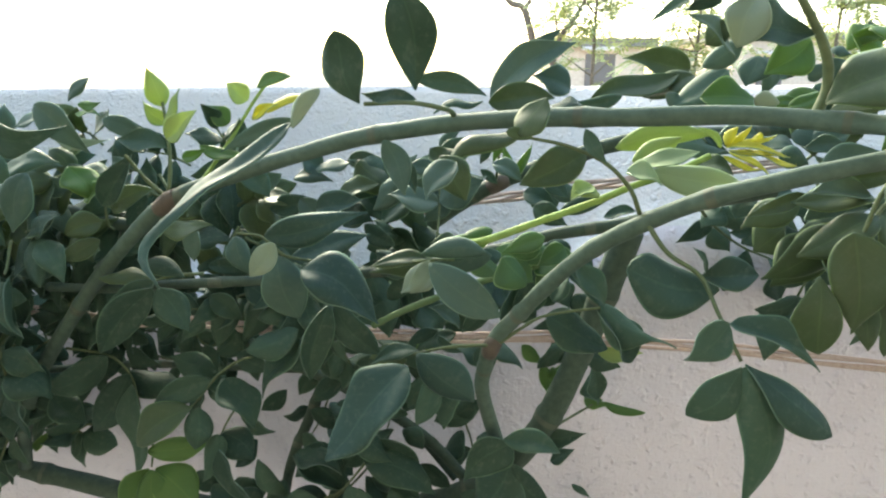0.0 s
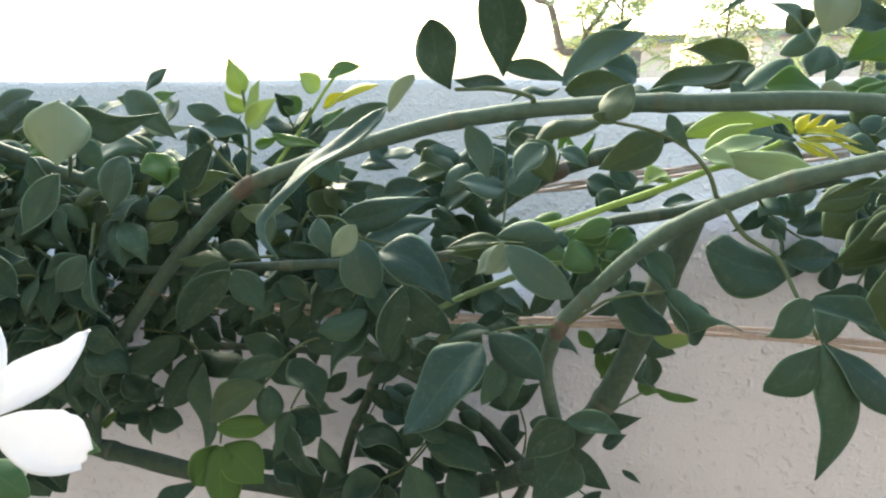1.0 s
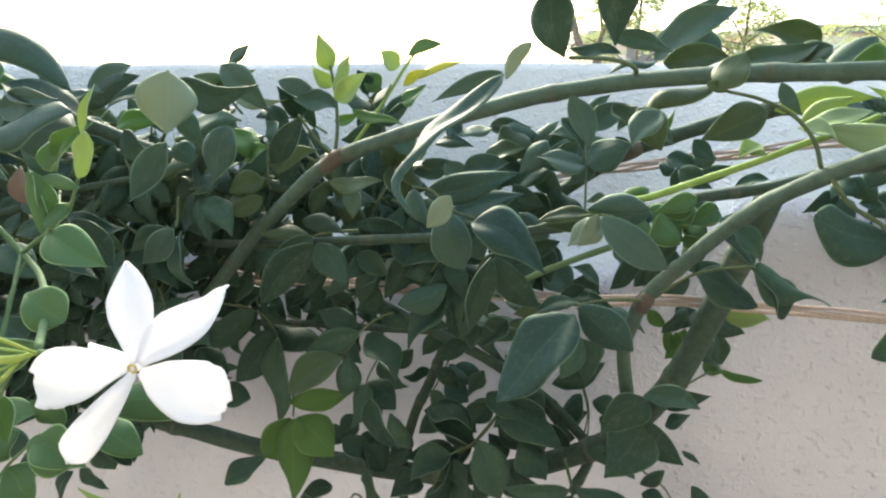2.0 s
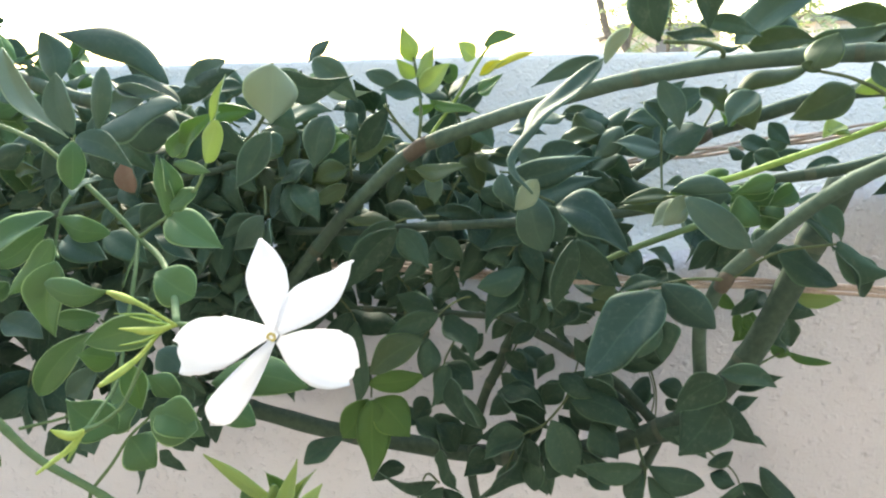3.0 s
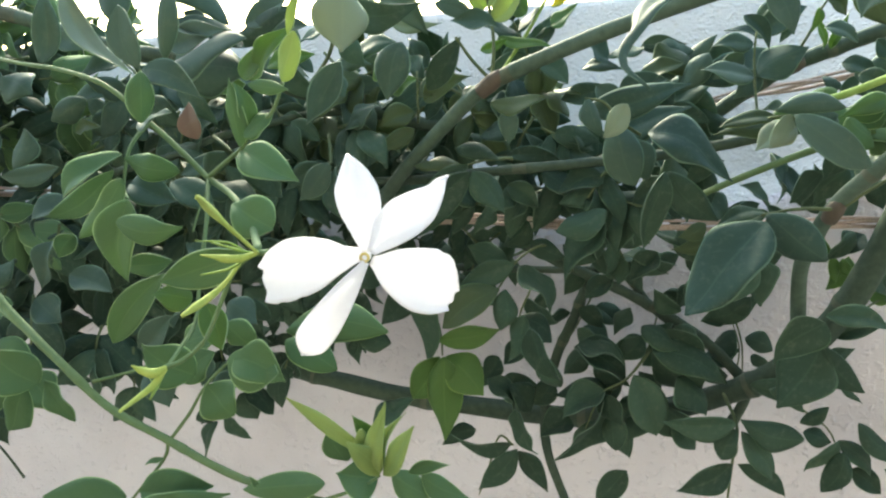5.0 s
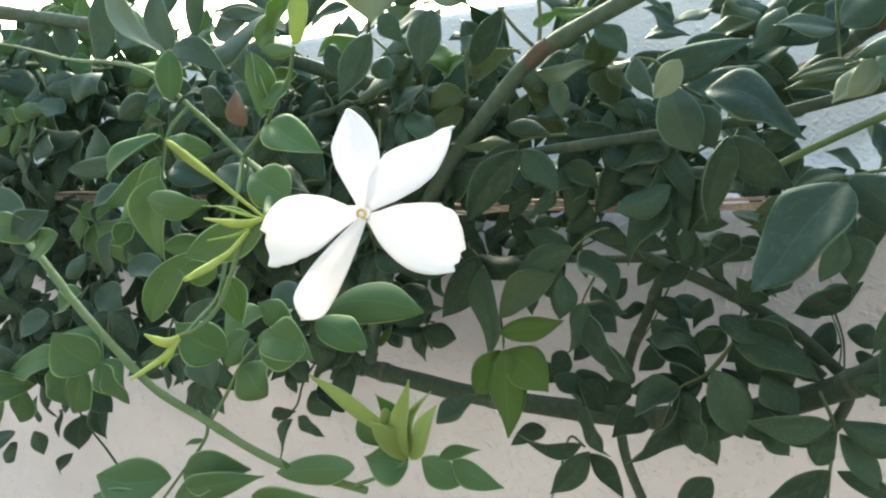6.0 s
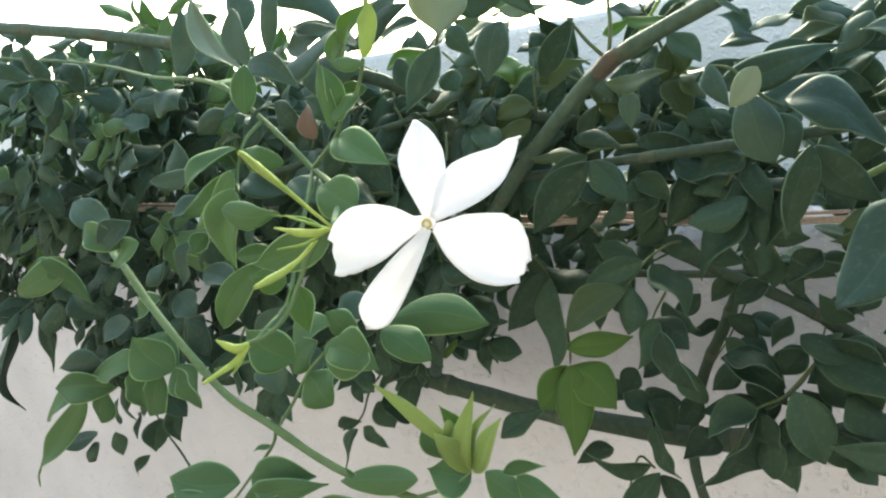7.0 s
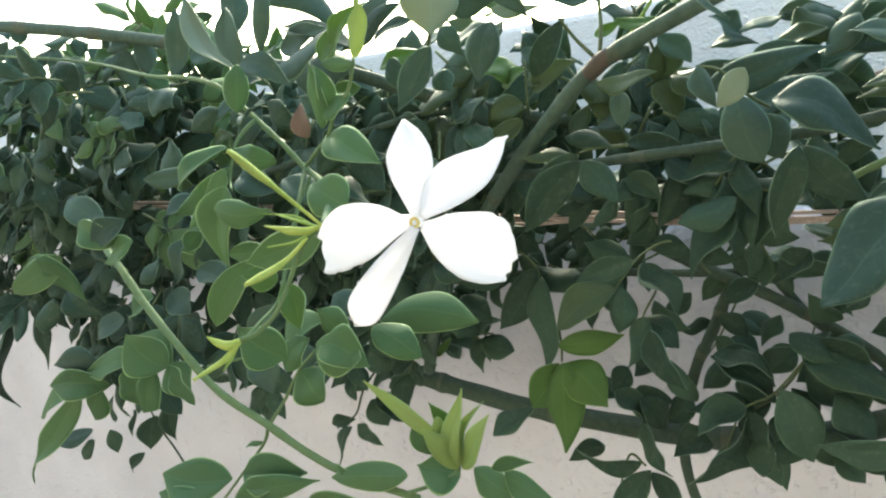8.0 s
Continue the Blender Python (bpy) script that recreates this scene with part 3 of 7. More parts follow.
leaflet(k, (0.1311, 0.215, 1.1577), (0.1084, 0.211, 1.1401), 0.0139, 0, 'o')
leaflet(k, (0.1167, 0.2, 1.1457), (0.1184, 0.196, 1.1217), 0.0163, 0, 'or')
leaflet(k, (0.125, 0.2, 1.1593), (0.1289, 0.196, 1.1277), 0.0187, 0, 'o')
leaflet(k, (0.1395, 0.2, 1.1581), (0.1393, 0.196, 1.135), 0.0133, 0, 'o')
leaflet(k, (0.1319, 0.2, 1.1731), (0.1427, 0.196, 1.1624), 0.0097, 0, 'o')
leaflet(k, (0.1285, 0.22, 1.1698), (0.1465, 0.216, 1.1741), 0.0071, 0, 'o')
leaflet(k, (0.1189, 0.23, 1.1546), (0.1318, 0.226, 1.1421), 0.0095, 0, 'd')
leaflet(k, (0.1396, 0.25, 1.1567), (0.1237, 0.246, 1.1563), 0.0082, 0, 'd')
k = stalk(back_arch, [(0.065, 0.211, 1.1621), (0.0606, 0.208, 1.1706), (0.0522, 0.205, 1.1786), (0.0405, 0.202, 1.1838), (0.0297, 0.2, 1.1862)], 0.0008)
leaflet(k, (0.0284, 0.205, 1.1883), (0.0043, 0.201, 1.1797), 0.0076, 0, 'o')
leaflet(k, (0.0489, 0.22, 1.1796), (0.0281, 0.216, 1.1701), 0.0123, 0, 'o')
leaflet(k, (0.045, 0.2, 1.1889), (0.051, 0.196, 1.1796), 0.0054, 0, 'd')
leaflet(k, (0.0297, 0.2, 1.1862), (0.0219, 0.196, 1.1883), 0.0037, 0, 'o')
k = stalk(back_arch, [(0.0232, 0.25, 1.1015), (0.0337, 0.25, 1.1095), (0.0431, 0.25, 1.1146), (0.0634, 0.25, 1.1179)], 0.0008)
leaflet(k, (0.043, 0.255, 1.1125), (0.0681, 0.251, 1.1029), 0.0172, 0, 'd')
leaflet(k, (0.0614, 0.25, 1.1166), (0.0759, 0.246, 1.0974), 0.0133, 0, 'dr')
leaflet(k, (0.0633, 0.25, 1.1185), (0.0907, 0.246, 1.1023), 0.0110, 0, 'dt')
leaflet(k, (0.0503, 0.262, 1.1281), (0.0687, 0.258, 1.1163), 0.0105, 0, 'd')
leaflet(k, (0.0612, 0.33, 1.0869), (0.0467, 0.326, 1.0797), 0.0105, 0, 'd')
k = stalk(back_arch, [(0.0221, 0.25, 1.1019), (0.0065, 0.243, 1.1039), (-0.0076, 0.237, 1.1032)], 0.0008)
leaflet(k, (-0.0088, 0.226, 1.1032), (-0.0367, 0.214, 1.0724), 0.0210, 0, 'e', [(-0.0161, 0.222, 1.0941), (-0.0263, 0.218, 1.0853)])
leaflet(k, (-0.0062, 0.236, 1.1036), (0.0148, 0.232, 1.0865), 0.0161, 0, 'e')
leaflet(k, (-0.0058, 0.24, 1.1031), (-0.0238, 0.236, 1.1001), 0.0075, 0, 'd')
leaflet(k, (-0.0141, 0.284, 1.0805), (-0.0314, 0.28, 1.0769), 0.0083, 0, 'o')
leaflet(k, (-0.0023, 0.27, 1.0795), (-0.0082, 0.266, 1.0588), 0.0125, 0, 'd')
leaflet(k, (-0.0001, 0.272, 1.0755), (0.0031, 0.268, 1.0556), 0.0156, 0, 'd')
leaflet(k, (0.0232, 0.34, 1.0344), (-0.0034, 0.336, 1.0221), 0.0156, 0, 'd')
leaflet(k, (0.0119, 0.345, 1.0121), (-0.0004, 0.341, 0.9969), 0.0167, 0, 'd')
leaflet(k, (0.023, 0.27, 1.1121), (0.0099, 0.266, 1.1013), 0.0144, 0, 'd')
leaflet(k, (0.0003, 0.27, 1.1001), (-0.013, 0.266, 1.0943), 0.0073, 0, 'd')
leaflet(k, (0.0005, 0.26, 1.1015), (0.0109, 0.256, 1.0959), 0.0061, 0, 'd')

thick_cane = cane([(0.0845, 0.3, 1.1367), (0.0777, 0.302, 1.1147), (0.0688, 0.305, 1.0842), (0.0621, 0.307, 1.0635), (0.0535, 0.309, 1.0414), (0.0417, 0.312, 1.0209), (0.028, 0.318, 1.0012), (0.0114, 0.324, 0.9874), (-0.0189, 0.332, 0.9712), (-0.0513, 0.338, 0.9609), (-0.0857, 0.345, 0.9561), (-0.1212, 0.35, 0.9565), (-0.1578, 0.355, 0.9579), (-0.1872, 0.357, 0.9609), (-0.2171, 0.36, 0.9661), (-0.2387, 0.36, 0.9713), (-0.2495, 0.36, 0.9739)], 0.0066, 0.0056, CANE_THICK)
k = stalk(thick_cane, [(0.0619, 0.325, 1.0288), (0.0794, 0.34, 1.031), (0.0869, 0.345, 1.0324)], 0.0007)
leaflet(k, (0.0773, 0.345, 1.0336), (0.0878, 0.341, 1.0309), 0.0075, 0, 'm')
leaflet(k, (0.0884, 0.35, 1.0284), (0.1105, 0.346, 1.0238), 0.0047, 0, 'm')
leaflet(k, (0.0411, 0.33, 1.0694), (0.0517, 0.326, 1.0613), 0.0071, 0, 'm')
leaflet(k, (0.0521, 0.33, 1.0591), (0.0548, 0.326, 1.0456), 0.0071, 0, 'm')
leaflet(k, (0.0569, 0.33, 1.0574), (0.0615, 0.326, 1.0491), 0.0059, 0, 'm')
leaflet(k, (0.0679, 0.335, 1.0686), (0.0576, 0.331, 1.0595), 0.0119, 0, 'd')
leaflet(k, (0.0771, 0.32, 1.0709), (0.0988, 0.316, 1.0727), 0.0108, 0, 'y')
leaflet(k, (0.0749, 0.33, 1.0638), (0.0908, 0.326, 1.0598), 0.0117, 0, 'd')
leaflet(k, (0.077, 0.33, 1.0598), (0.0807, 0.326, 1.0416), 0.0130, 0, 'd')
k = stalk(thick_cane, [(0.029, 0.31, 1.0044), (0.0289, 0.29, 1.0316), (0.0308, 0.276, 1.0462)], 0.0008)
leaflet(k, (0.0326, 0.276, 1.0452), (0.0118, 0.272, 1.0266), 0.0239, 0, 'd')
leaflet(k, (0.0329, 0.28, 1.0308), (0.0158, 0.276, 1.0034), 0.0256, 0, 'd')
leaflet(k, (0.0286, 0.266, 1.0521), (0.0525, 0.262, 1.0503), 0.0104, 0, 'd')
leaflet(k, (0.0338, 0.28, 1.0326), (0.0524, 0.276, 1.0117), 0.0159, 0, 'd')
leaflet(k, (0.0758, 0.36, 0.9704), (0.0866, 0.356, 0.9652), 0.0040, 0, 'd')
leaflet(k, (0.0607, 0.345, 0.9943), (0.0715, 0.341, 1.0043), 0.0083, 0, 'd')
k = stalk(thick_cane, [(0.0006, 0.31, 0.9919), (0.0031, 0.29, 0.9845), (0.0007, 0.285, 0.9679), (-0.0002, 0.285, 0.9483)], 0.0009)
leaflet(k, (0.0006, 0.284, 0.9899), (-0.0311, 0.28, 0.9876), 0.0169, 0, 'd')
leaflet(k, (0.0031, 0.284, 0.9919), (0.0305, 0.28, 0.9848), 0.0167, 0, 'd')
leaflet(k, (0.0016, 0.284, 0.9869), (-0.0059, 0.28, 0.9728), 0.0115, 0, 'd')
leaflet(k, (0.0035, 0.284, 0.9857), (0.0198, 0.28, 0.9624), 0.0120, 0, 'd')
leaflet(k, (0.0005, 0.284, 0.9679), (-0.0251, 0.28, 0.9529), 0.0168, 0, 'd')
leaflet(k, (0.0031, 0.284, 0.9681), (0.0258, 0.28, 0.9523), 0.0121, 0, 'd')
leaflet(k, (0.0107, 0.3, 1.0029), (0.0341, 0.296, 0.9928), 0.0139, 0, 'd')
leaflet(k, (0.0357, 0.3, 0.9883), (0.0176, 0.296, 1.0029), 0.0095, 0, 'd')
k = stalk(thick_cane, [(0.048, 0.34, 0.9689), (0.0649, 0.338, 0.9539), (0.0719, 0.335, 0.9219)], 0.0006)
leaflet(k, (0.0471, 0.335, 0.9627), (0.0594, 0.331, 0.9746), 0.0074, 0, 'd')
leaflet(k, (0.0738, 0.33, 0.9663), (0.0949, 0.326, 0.9466), 0.0133, 0, 'd')
leaflet(k, (0.065, 0.33, 0.9555), (0.0837, 0.326, 0.9395), 0.0141, 0, 'd')
leaflet(k, (0.065, 0.33, 0.9555), (0.048, 0.326, 0.9387), 0.0161, 0, 'd')
leaflet(k, (0.0665, 0.325, 0.9511), (0.0561, 0.321, 0.9284), 0.0159, 0, 'd')
leaflet(k, (0.0725, 0.33, 0.9382), (0.0872, 0.326, 0.9269), 0.0130, 0, 'd')
leaflet(k, (0.0896, 0.33, 0.9393), (0.1061, 0.326, 0.929), 0.0123, 0, 'd')
leaflet(k, (0.0473, 0.33, 0.9598), (0.0605, 0.326, 0.9578), 0.0110, 0, 'd')

cross_cane = cane([(-0.1041, 0.345, 1.0631), (-0.0754, 0.345, 1.0483), (-0.056, 0.344, 1.0393), (-0.0366, 0.342, 1.0294), (-0.0108, 0.338, 1.0138), (0.0068, 0.332, 0.9988), (0.0169, 0.33, 0.9829), (0.0093, 0.335, 0.9555)], 0.0030, 0.0028, CANE_CANE)

second_cane = cane([(-0.0465, 0.35, 1.0449), (-0.0317, 0.352, 1.024), (-0.0142, 0.35, 1.0079), (0.008, 0.34, 0.9855)], 0.0024, 0.0022, CANE_CANE)
k = stalk(second_cane, [(-0.057, 0.31, 0.9902), (-0.0461, 0.32, 0.994), (-0.0344, 0.335, 1.0039), (-0.0272, 0.35, 1.0215)], 0.0007)
leaflet(k, (-0.0556, 0.305, 0.993), (-0.0842, 0.301, 0.992), 0.0136, 0, 'd')
leaflet(k, (-0.0587, 0.302, 0.9926), (-0.0837, 0.298, 0.9532), 0.0215, 0, 'd')
leaflet(k, (-0.0569, 0.302, 0.9913), (-0.0538, 0.298, 0.9632), 0.0136, 0, 'd')
leaflet(k, (-0.0413, 0.345, 0.9522), (-0.0417, 0.341, 0.9319), 0.0080, 0, 'd')
leaflet(k, (-0.041, 0.305, 1.0014), (-0.0319, 0.301, 0.9719), 0.0141, 0, 'd')
leaflet(k, (-0.0428, 0.32, 0.9839), (-0.0479, 0.316, 0.9722), 0.0111, 0, 'd')
leaflet(k, (-0.0726, 0.31, 1.0173), (-0.048, 0.306, 1.0135), 0.0182, 0, 'd')
leaflet(k, (-0.0723, 0.325, 1.0203), (-0.058, 0.321, 1.0125), 0.0140, 0, 'd')
leaflet(k, (-0.0638, 0.32, 0.9994), (-0.0449, 0.316, 0.9915), 0.0110, 0, 'd')
leaflet(k, (-0.0366, 0.3, 1.0199), (-0.0014, 0.296, 1.0046), 0.0169, 0, 'd')
leaflet(k, (-0.0413, 0.305, 1.0299), (-0.0228, 0.301, 1.0198), 0.0142, 0, 'd')
leaflet(k, (-0.0524, 0.32, 1.0105), (-0.037, 0.316, 1.0193), 0.0120, 0, 'd')
leaflet(k, (-0.0645, 0.36, 1.0202), (-0.049, 0.356, 1.0115), 0.0132, 0, 'd')
leaflet(k, (-0.023, 0.36, 1.0279), (-0.0109, 0.356, 1.0228), 0.0110, 0, 'd')
k = stalk(second_cane, [(0.0147, 0.35, 0.9769), (0.0174, 0.352, 0.9974), (0.0115, 0.352, 1.018)], 0.0005)
leaflet(k, (0.0169, 0.35, 0.9983), (-0.0004, 0.346, 0.9944), 0.0153, 0, 'd')
leaflet(k, (0.0195, 0.35, 1.0053), (0.0337, 0.346, 1.0007), 0.0139, 0, 'd')
leaflet(k, (0.0099, 0.352, 1.0197), (-0.0043, 0.348, 1.0159), 0.0114, 0, 'd')
leaflet(k, (0.0259, 0.36, 0.9902), (0.0344, 0.356, 0.9871), 0.0091, 0, 'd')

upright_cane = cane([(-0.0583, 0.352, 1.0521), (-0.0662, 0.35, 1.037), (-0.074, 0.347, 1.0168), (-0.0837, 0.345, 0.9938), (-0.0904, 0.343, 0.9628), (-0.0892, 0.343, 0.9329), (-0.079, 0.342, 0.9003)], 0.0030, 0.0027, CANE_CANE)
k = stalk(upright_cane, [(-0.1079, 0.32, 0.9505), (-0.1158, 0.32, 0.9556), (-0.1236, 0.325, 0.9293), (-0.1292, 0.325, 0.9133)], 0.0007)
leaflet(k, (-0.108, 0.31, 0.958), (-0.1416, 0.306, 0.9608), 0.0163, 0, 'd')
leaflet(k, (-0.1051, 0.31, 0.9793), (-0.096, 0.306, 0.9527), 0.0192, 0, 'd')
leaflet(k, (-0.1057, 0.32, 0.948), (-0.1296, 0.316, 0.9206), 0.0183, 0, 'd')
leaflet(k, (-0.1047, 0.32, 0.947), (-0.0887, 0.316, 0.9246), 0.0168, 0, 'd')
leaflet(k, (-0.0455, 0.32, 0.9376), (-0.0617, 0.316, 0.919), 0.0198, 0, 'd')
leaflet(k, (-0.1213, 0.32, 0.9912), (-0.104, 0.316, 0.9765), 0.0145, 0, 'd')
leaflet(k, (-0.1088, 0.32, 0.9882), (-0.0962, 0.316, 0.9751), 0.0157, 0, 'd')
leaflet(k, (-0.1156, 0.33, 1.0003), (-0.1236, 0.326, 0.9879), 0.0141, 0, 'd')
k = stalk(upright_cane, [(-0.0747, 0.34, 1.0477), (-0.0867, 0.3, 1.0738), (-0.1007, 0.292, 1.0692), (-0.1092, 0.28, 1.0594), (-0.1129, 0.278, 1.0572)], 0.0007)
leaflet(k, (-0.102, 0.282, 1.0704), (-0.1279, 0.278, 1.06), 0.0155, 0, 'd')
leaflet(k, (-0.1085, 0.275, 1.0599), (-0.1376, 0.271, 1.042), 0.0132, 0, 'o')
leaflet(k, (-0.1061, 0.275, 1.0601), (-0.1074, 0.271, 1.0406), 0.0121, 0, 'd')
leaflet(k, (-0.1007, 0.292, 1.0657), (-0.0817, 0.288, 1.0475), 0.0214, 0, 'd')
leaflet(k, (-0.0977, 0.31, 1.0433), (-0.0848, 0.306, 1.0285), 0.0153, 0, 'd')
leaflet(k, (-0.1067, 0.3, 1.0658), (-0.1253, 0.296, 1.0755), 0.0123, 0, 'd')
leaflet(k, (-0.0951, 0.3, 1.0752), (-0.0777, 0.296, 1.0686), 0.0122, 0, 'd')
leaflet(k, (-0.1088, 0.31, 1.0709), (-0.0961, 0.306, 1.0849), 0.0131, 0, 'd')
k = stalk(upright_cane, [(-0.0956, 0.3, 1.051), (-0.1003, 0.287, 1.0417), (-0.0955, 0.27, 1.0359)], 0.0006)
leaflet(k, (-0.0999, 0.285, 1.0427), (-0.0841, 0.281, 1.0335), 0.0148, 0, 'd')
leaflet(k, (-0.0944, 0.266, 1.045), (-0.0837, 0.262, 1.0184), 0.0161, 0, 'd')
leaflet(k, (-0.0976, 0.275, 1.0472), (-0.1046, 0.271, 1.0254), 0.0117, 0, 'd')
leaflet(k, (-0.1437, 0.3, 1.0228), (-0.1127, 0.296, 1.0291), 0.0133, 0, 'm')
leaflet(k, (-0.116, 0.33, 0.9798), (-0.0949, 0.326, 0.9842), 0.0193, 0, 'd')
leaflet(k, (-0.0923, 0.31, 1.0136), (-0.0822, 0.306, 0.993), 0.0150, 0, 'd')
leaflet(k, (-0.1336, 0.33, 0.9922), (-0.1149, 0.326, 0.9866), 0.0141, 0, 'd')
k = stalk(upright_cane, [(-0.0633, 0.355, 1.0278), (-0.0721, 0.36, 1.0068), (-0.079, 0.36, 0.9953)], 0.0006)
leaflet(k, (-0.0679, 0.37, 1.0021), (-0.0529, 0.366, 0.9927), 0.0159, 0, 'd')
leaflet(k, (-0.0758, 0.365, 1.0139), (-0.0917, 0.361, 1.0084), 0.0130, 0, 'd')
leaflet(k, (-0.0603, 0.36, 1.0203), (-0.0425, 0.356, 1.0117), 0.0127, 0, 'd')
leaflet(k, (-0.0678, 0.35, 1.0439), (-0.0788, 0.346, 1.0312), 0.0129, 0, 'd')
k = stalk(upright_cane, [(-0.0354, 0.31, 1.0156), (-0.0481, 0.302, 1.0028), (-0.0605, 0.3, 0.9953), (-0.0685, 0.3, 0.9746)], 0.0007)
leaflet(k, (-0.0742, 0.31, 1.0159), (-0.0462, 0.306, 1.0031), 0.0232, 0, 'd')
leaflet(k, (-0.0451, 0.3, 1.0061), (-0.0335, 0.296, 0.9746), 0.0228, 0, 'd')
leaflet(k, (-0.0587, 0.3, 0.9968), (-0.0819, 0.296, 0.9859), 0.0182, 0, 'd')
leaflet(k, (-0.0575, 0.3, 0.9948), (-0.0541, 0.296, 0.9732), 0.0171, 0, 'd')
leaflet(k, (-0.0354, 0.31, 1.0153), (-0.0107, 0.306, 0.9972), 0.0272, 0, 'd')
leaflet(k, (-0.0286, 0.31, 0.9834), (0.0042, 0.306, 0.97), 0.0163, 0, 'd')
leaflet(k, (-0.0388, 0.32, 1.0184), (-0.0505, 0.316, 1.0065), 0.0152, 0, 'd')
leaflet(k, (-0.0239, 0.32, 1.0258), (-0.0354, 0.316, 1.0106), 0.0133, 0, 'd')
leaflet(k, (-0.0743, 0.31, 0.9709), (-0.0923, 0.306, 0.9654), 0.0154, 0, 'd')
leaflet(k, (-0.0105, 0.33, 1.0007), (0.0053, 0.326, 0.99), 0.0137, 0, 'd')
k = stalk(upright_cane, [(0.0125, 0.345, 1.0184), (0.0169, 0.345, 1.0027), (0.0157, 0.335, 0.9851)], 0.0006)
leaflet(k, (-0.1302, 0.33, 0.9537), (-0.1496, 0.326, 0.9458), 0.0132, 0, 'd')

flat_cane = cane([(-0.2898, 0.36, 1.0341), (-0.225, 0.36, 1.0382), (-0.1819, 0.358, 1.043), (-0.1399, 0.355, 1.0448), (-0.1058, 0.352, 1.0449), (-0.0727, 0.35, 1.0451), (-0.034, 0.348, 1.0468)], 0.0022, 0.0020, CANE_CANE)
k = stalk(flat_cane, [(-0.183, 0.31, 1.0727), (-0.1635, 0.313, 1.0677), (-0.1528, 0.311, 1.0576), (-0.1475, 0.306, 1.0428)], 0.0007)
leaflet(k, (-0.1629, 0.31, 1.0688), (-0.1949, 0.306, 1.0543), 0.0199, 0, 'd')
leaflet(k, (-0.2001, 0.32, 1.0413), (-0.1822, 0.316, 1.03), 0.0147, 0, 'd')
leaflet(k, (-0.1537, 0.311, 1.0588), (-0.1781, 0.307, 1.0273), 0.0214, 0, 'd')
leaflet(k, (-0.155, 0.315, 1.059), (-0.1254, 0.311, 1.0537), 0.0154, 0, 'd')
leaflet(k, (-0.1493, 0.305, 1.0564), (-0.1477, 0.301, 1.0106), 0.0211, 0, 'd')
leaflet(k, (-0.175, 0.32, 1.0726), (-0.1577, 0.316, 1.0793), 0.0119, 0, 'd')
leaflet(k, (-0.1783, 0.33, 1.0803), (-0.1908, 0.326, 1.0617), 0.0147, 0, 'd')
k = stalk(flat_cane, [(-0.1448, 0.31, 1.0281), (-0.1423, 0.303, 1.0203), (-0.1417, 0.299, 1.015)], 0.0007)
leaflet(k, (-0.1436, 0.3, 1.0137), (-0.1613, 0.296, 0.9892), 0.0214, 0, 'm')
leaflet(k, (-0.1399, 0.3, 1.0139), (-0.1192, 0.296, 0.995), 0.0189, 0, 'm')
leaflet(k, (-0.14, 0.295, 1.016), (-0.1406, 0.291, 0.9711), 0.0200, 0, 'm')
leaflet(k, (-0.1611, 0.31, 0.9838), (-0.1834, 0.306, 0.967), 0.0143, 0, 'd')
leaflet(k, (-0.2407, 0.34, 1.0545), (-0.2169, 0.336, 1.0461), 0.0135, 0, 'd')
leaflet(k, (-0.2294, 0.33, 1.0785), (-0.2233, 0.326, 1.0565), 0.0161, 0, 'd')
leaflet(k, (-0.2411, 0.34, 1.0364), (-0.2166, 0.336, 1.0357), 0.0150, 0, 'd')
leaflet(k, (-0.2457, 0.34, 1.0256), (-0.2281, 0.336, 1.0211), 0.0131, 0, 'd')
leaflet(k, (-0.199, 0.3, 1.0877), (-0.2054, 0.296, 1.0793), 0.0068, 0, 'o')
leaflet(k, (-0.2376, 0.3, 1.0757), (-0.2226, 0.296, 1.0527), 0.0236, 0, 'd')
leaflet(k, (-0.2471, 0.3, 1.0499), (-0.2248, 0.296, 1.0337), 0.0211, 0, 'd')
leaflet(k, (-0.2849, 0.33, 1.0765), (-0.2678, 0.326, 1.0637), 0.0156, 0, 'd')
leaflet(k, (-0.1985, 0.34, 1.0424), (-0.2145, 0.336, 1.0295), 0.0149, 0, 'd')
leaflet(k, (-0.2331, 0.345, 1.0064), (-0.2208, 0.341, 1.0234), 0.0067, 0, 'd')
leaflet(k, (-0.2308, 0.345, 0.9953), (-0.2188, 0.341, 1.0091), 0.0054, 0, 'm')
leaflet(k, (-0.238, 0.345, 0.9931), (-0.2409, 0.341, 1.0116), 0.0061, 0, 'd')

coping_cane = cane([(0.1968, 0.35, 1.1779), (0.1597, 0.35, 1.1757), (0.1143, 0.345, 1.1742), (0.0867, 0.343, 1.1706), (0.0592, 0.34, 1.1626), (0.0317, 0.338, 1.1533), (0.0179, 0.337, 1.1465), (0.0043, 0.337, 1.1375), (-0.0068, 0.338, 1.1291), (-0.0165, 0.34, 1.1207), (-0.0295, 0.345, 1.1094)], 0.0040, 0.0034, CANE_CANE)
k = stalk(coping_cane, [(0.0261, 0.33, 1.1547), (0.0261, 0.31, 1.1663), (0.0262, 0.3, 1.1747), (0.027, 0.295, 1.1787)], 0.0007)
leaflet(k, (0.1238, 0.362, 1.2061), (0.0914, 0.358, 1.2136), 0.0175, 0, 'o')
leaflet(k, (0.1104, 0.335, 1.2035), (0.067, 0.331, 1.189), 0.0121, 0, 'o')
leaflet(k, (0.1172, 0.335, 1.203), (0.0935, 0.331, 1.1922), 0.0116, 0, 'o')
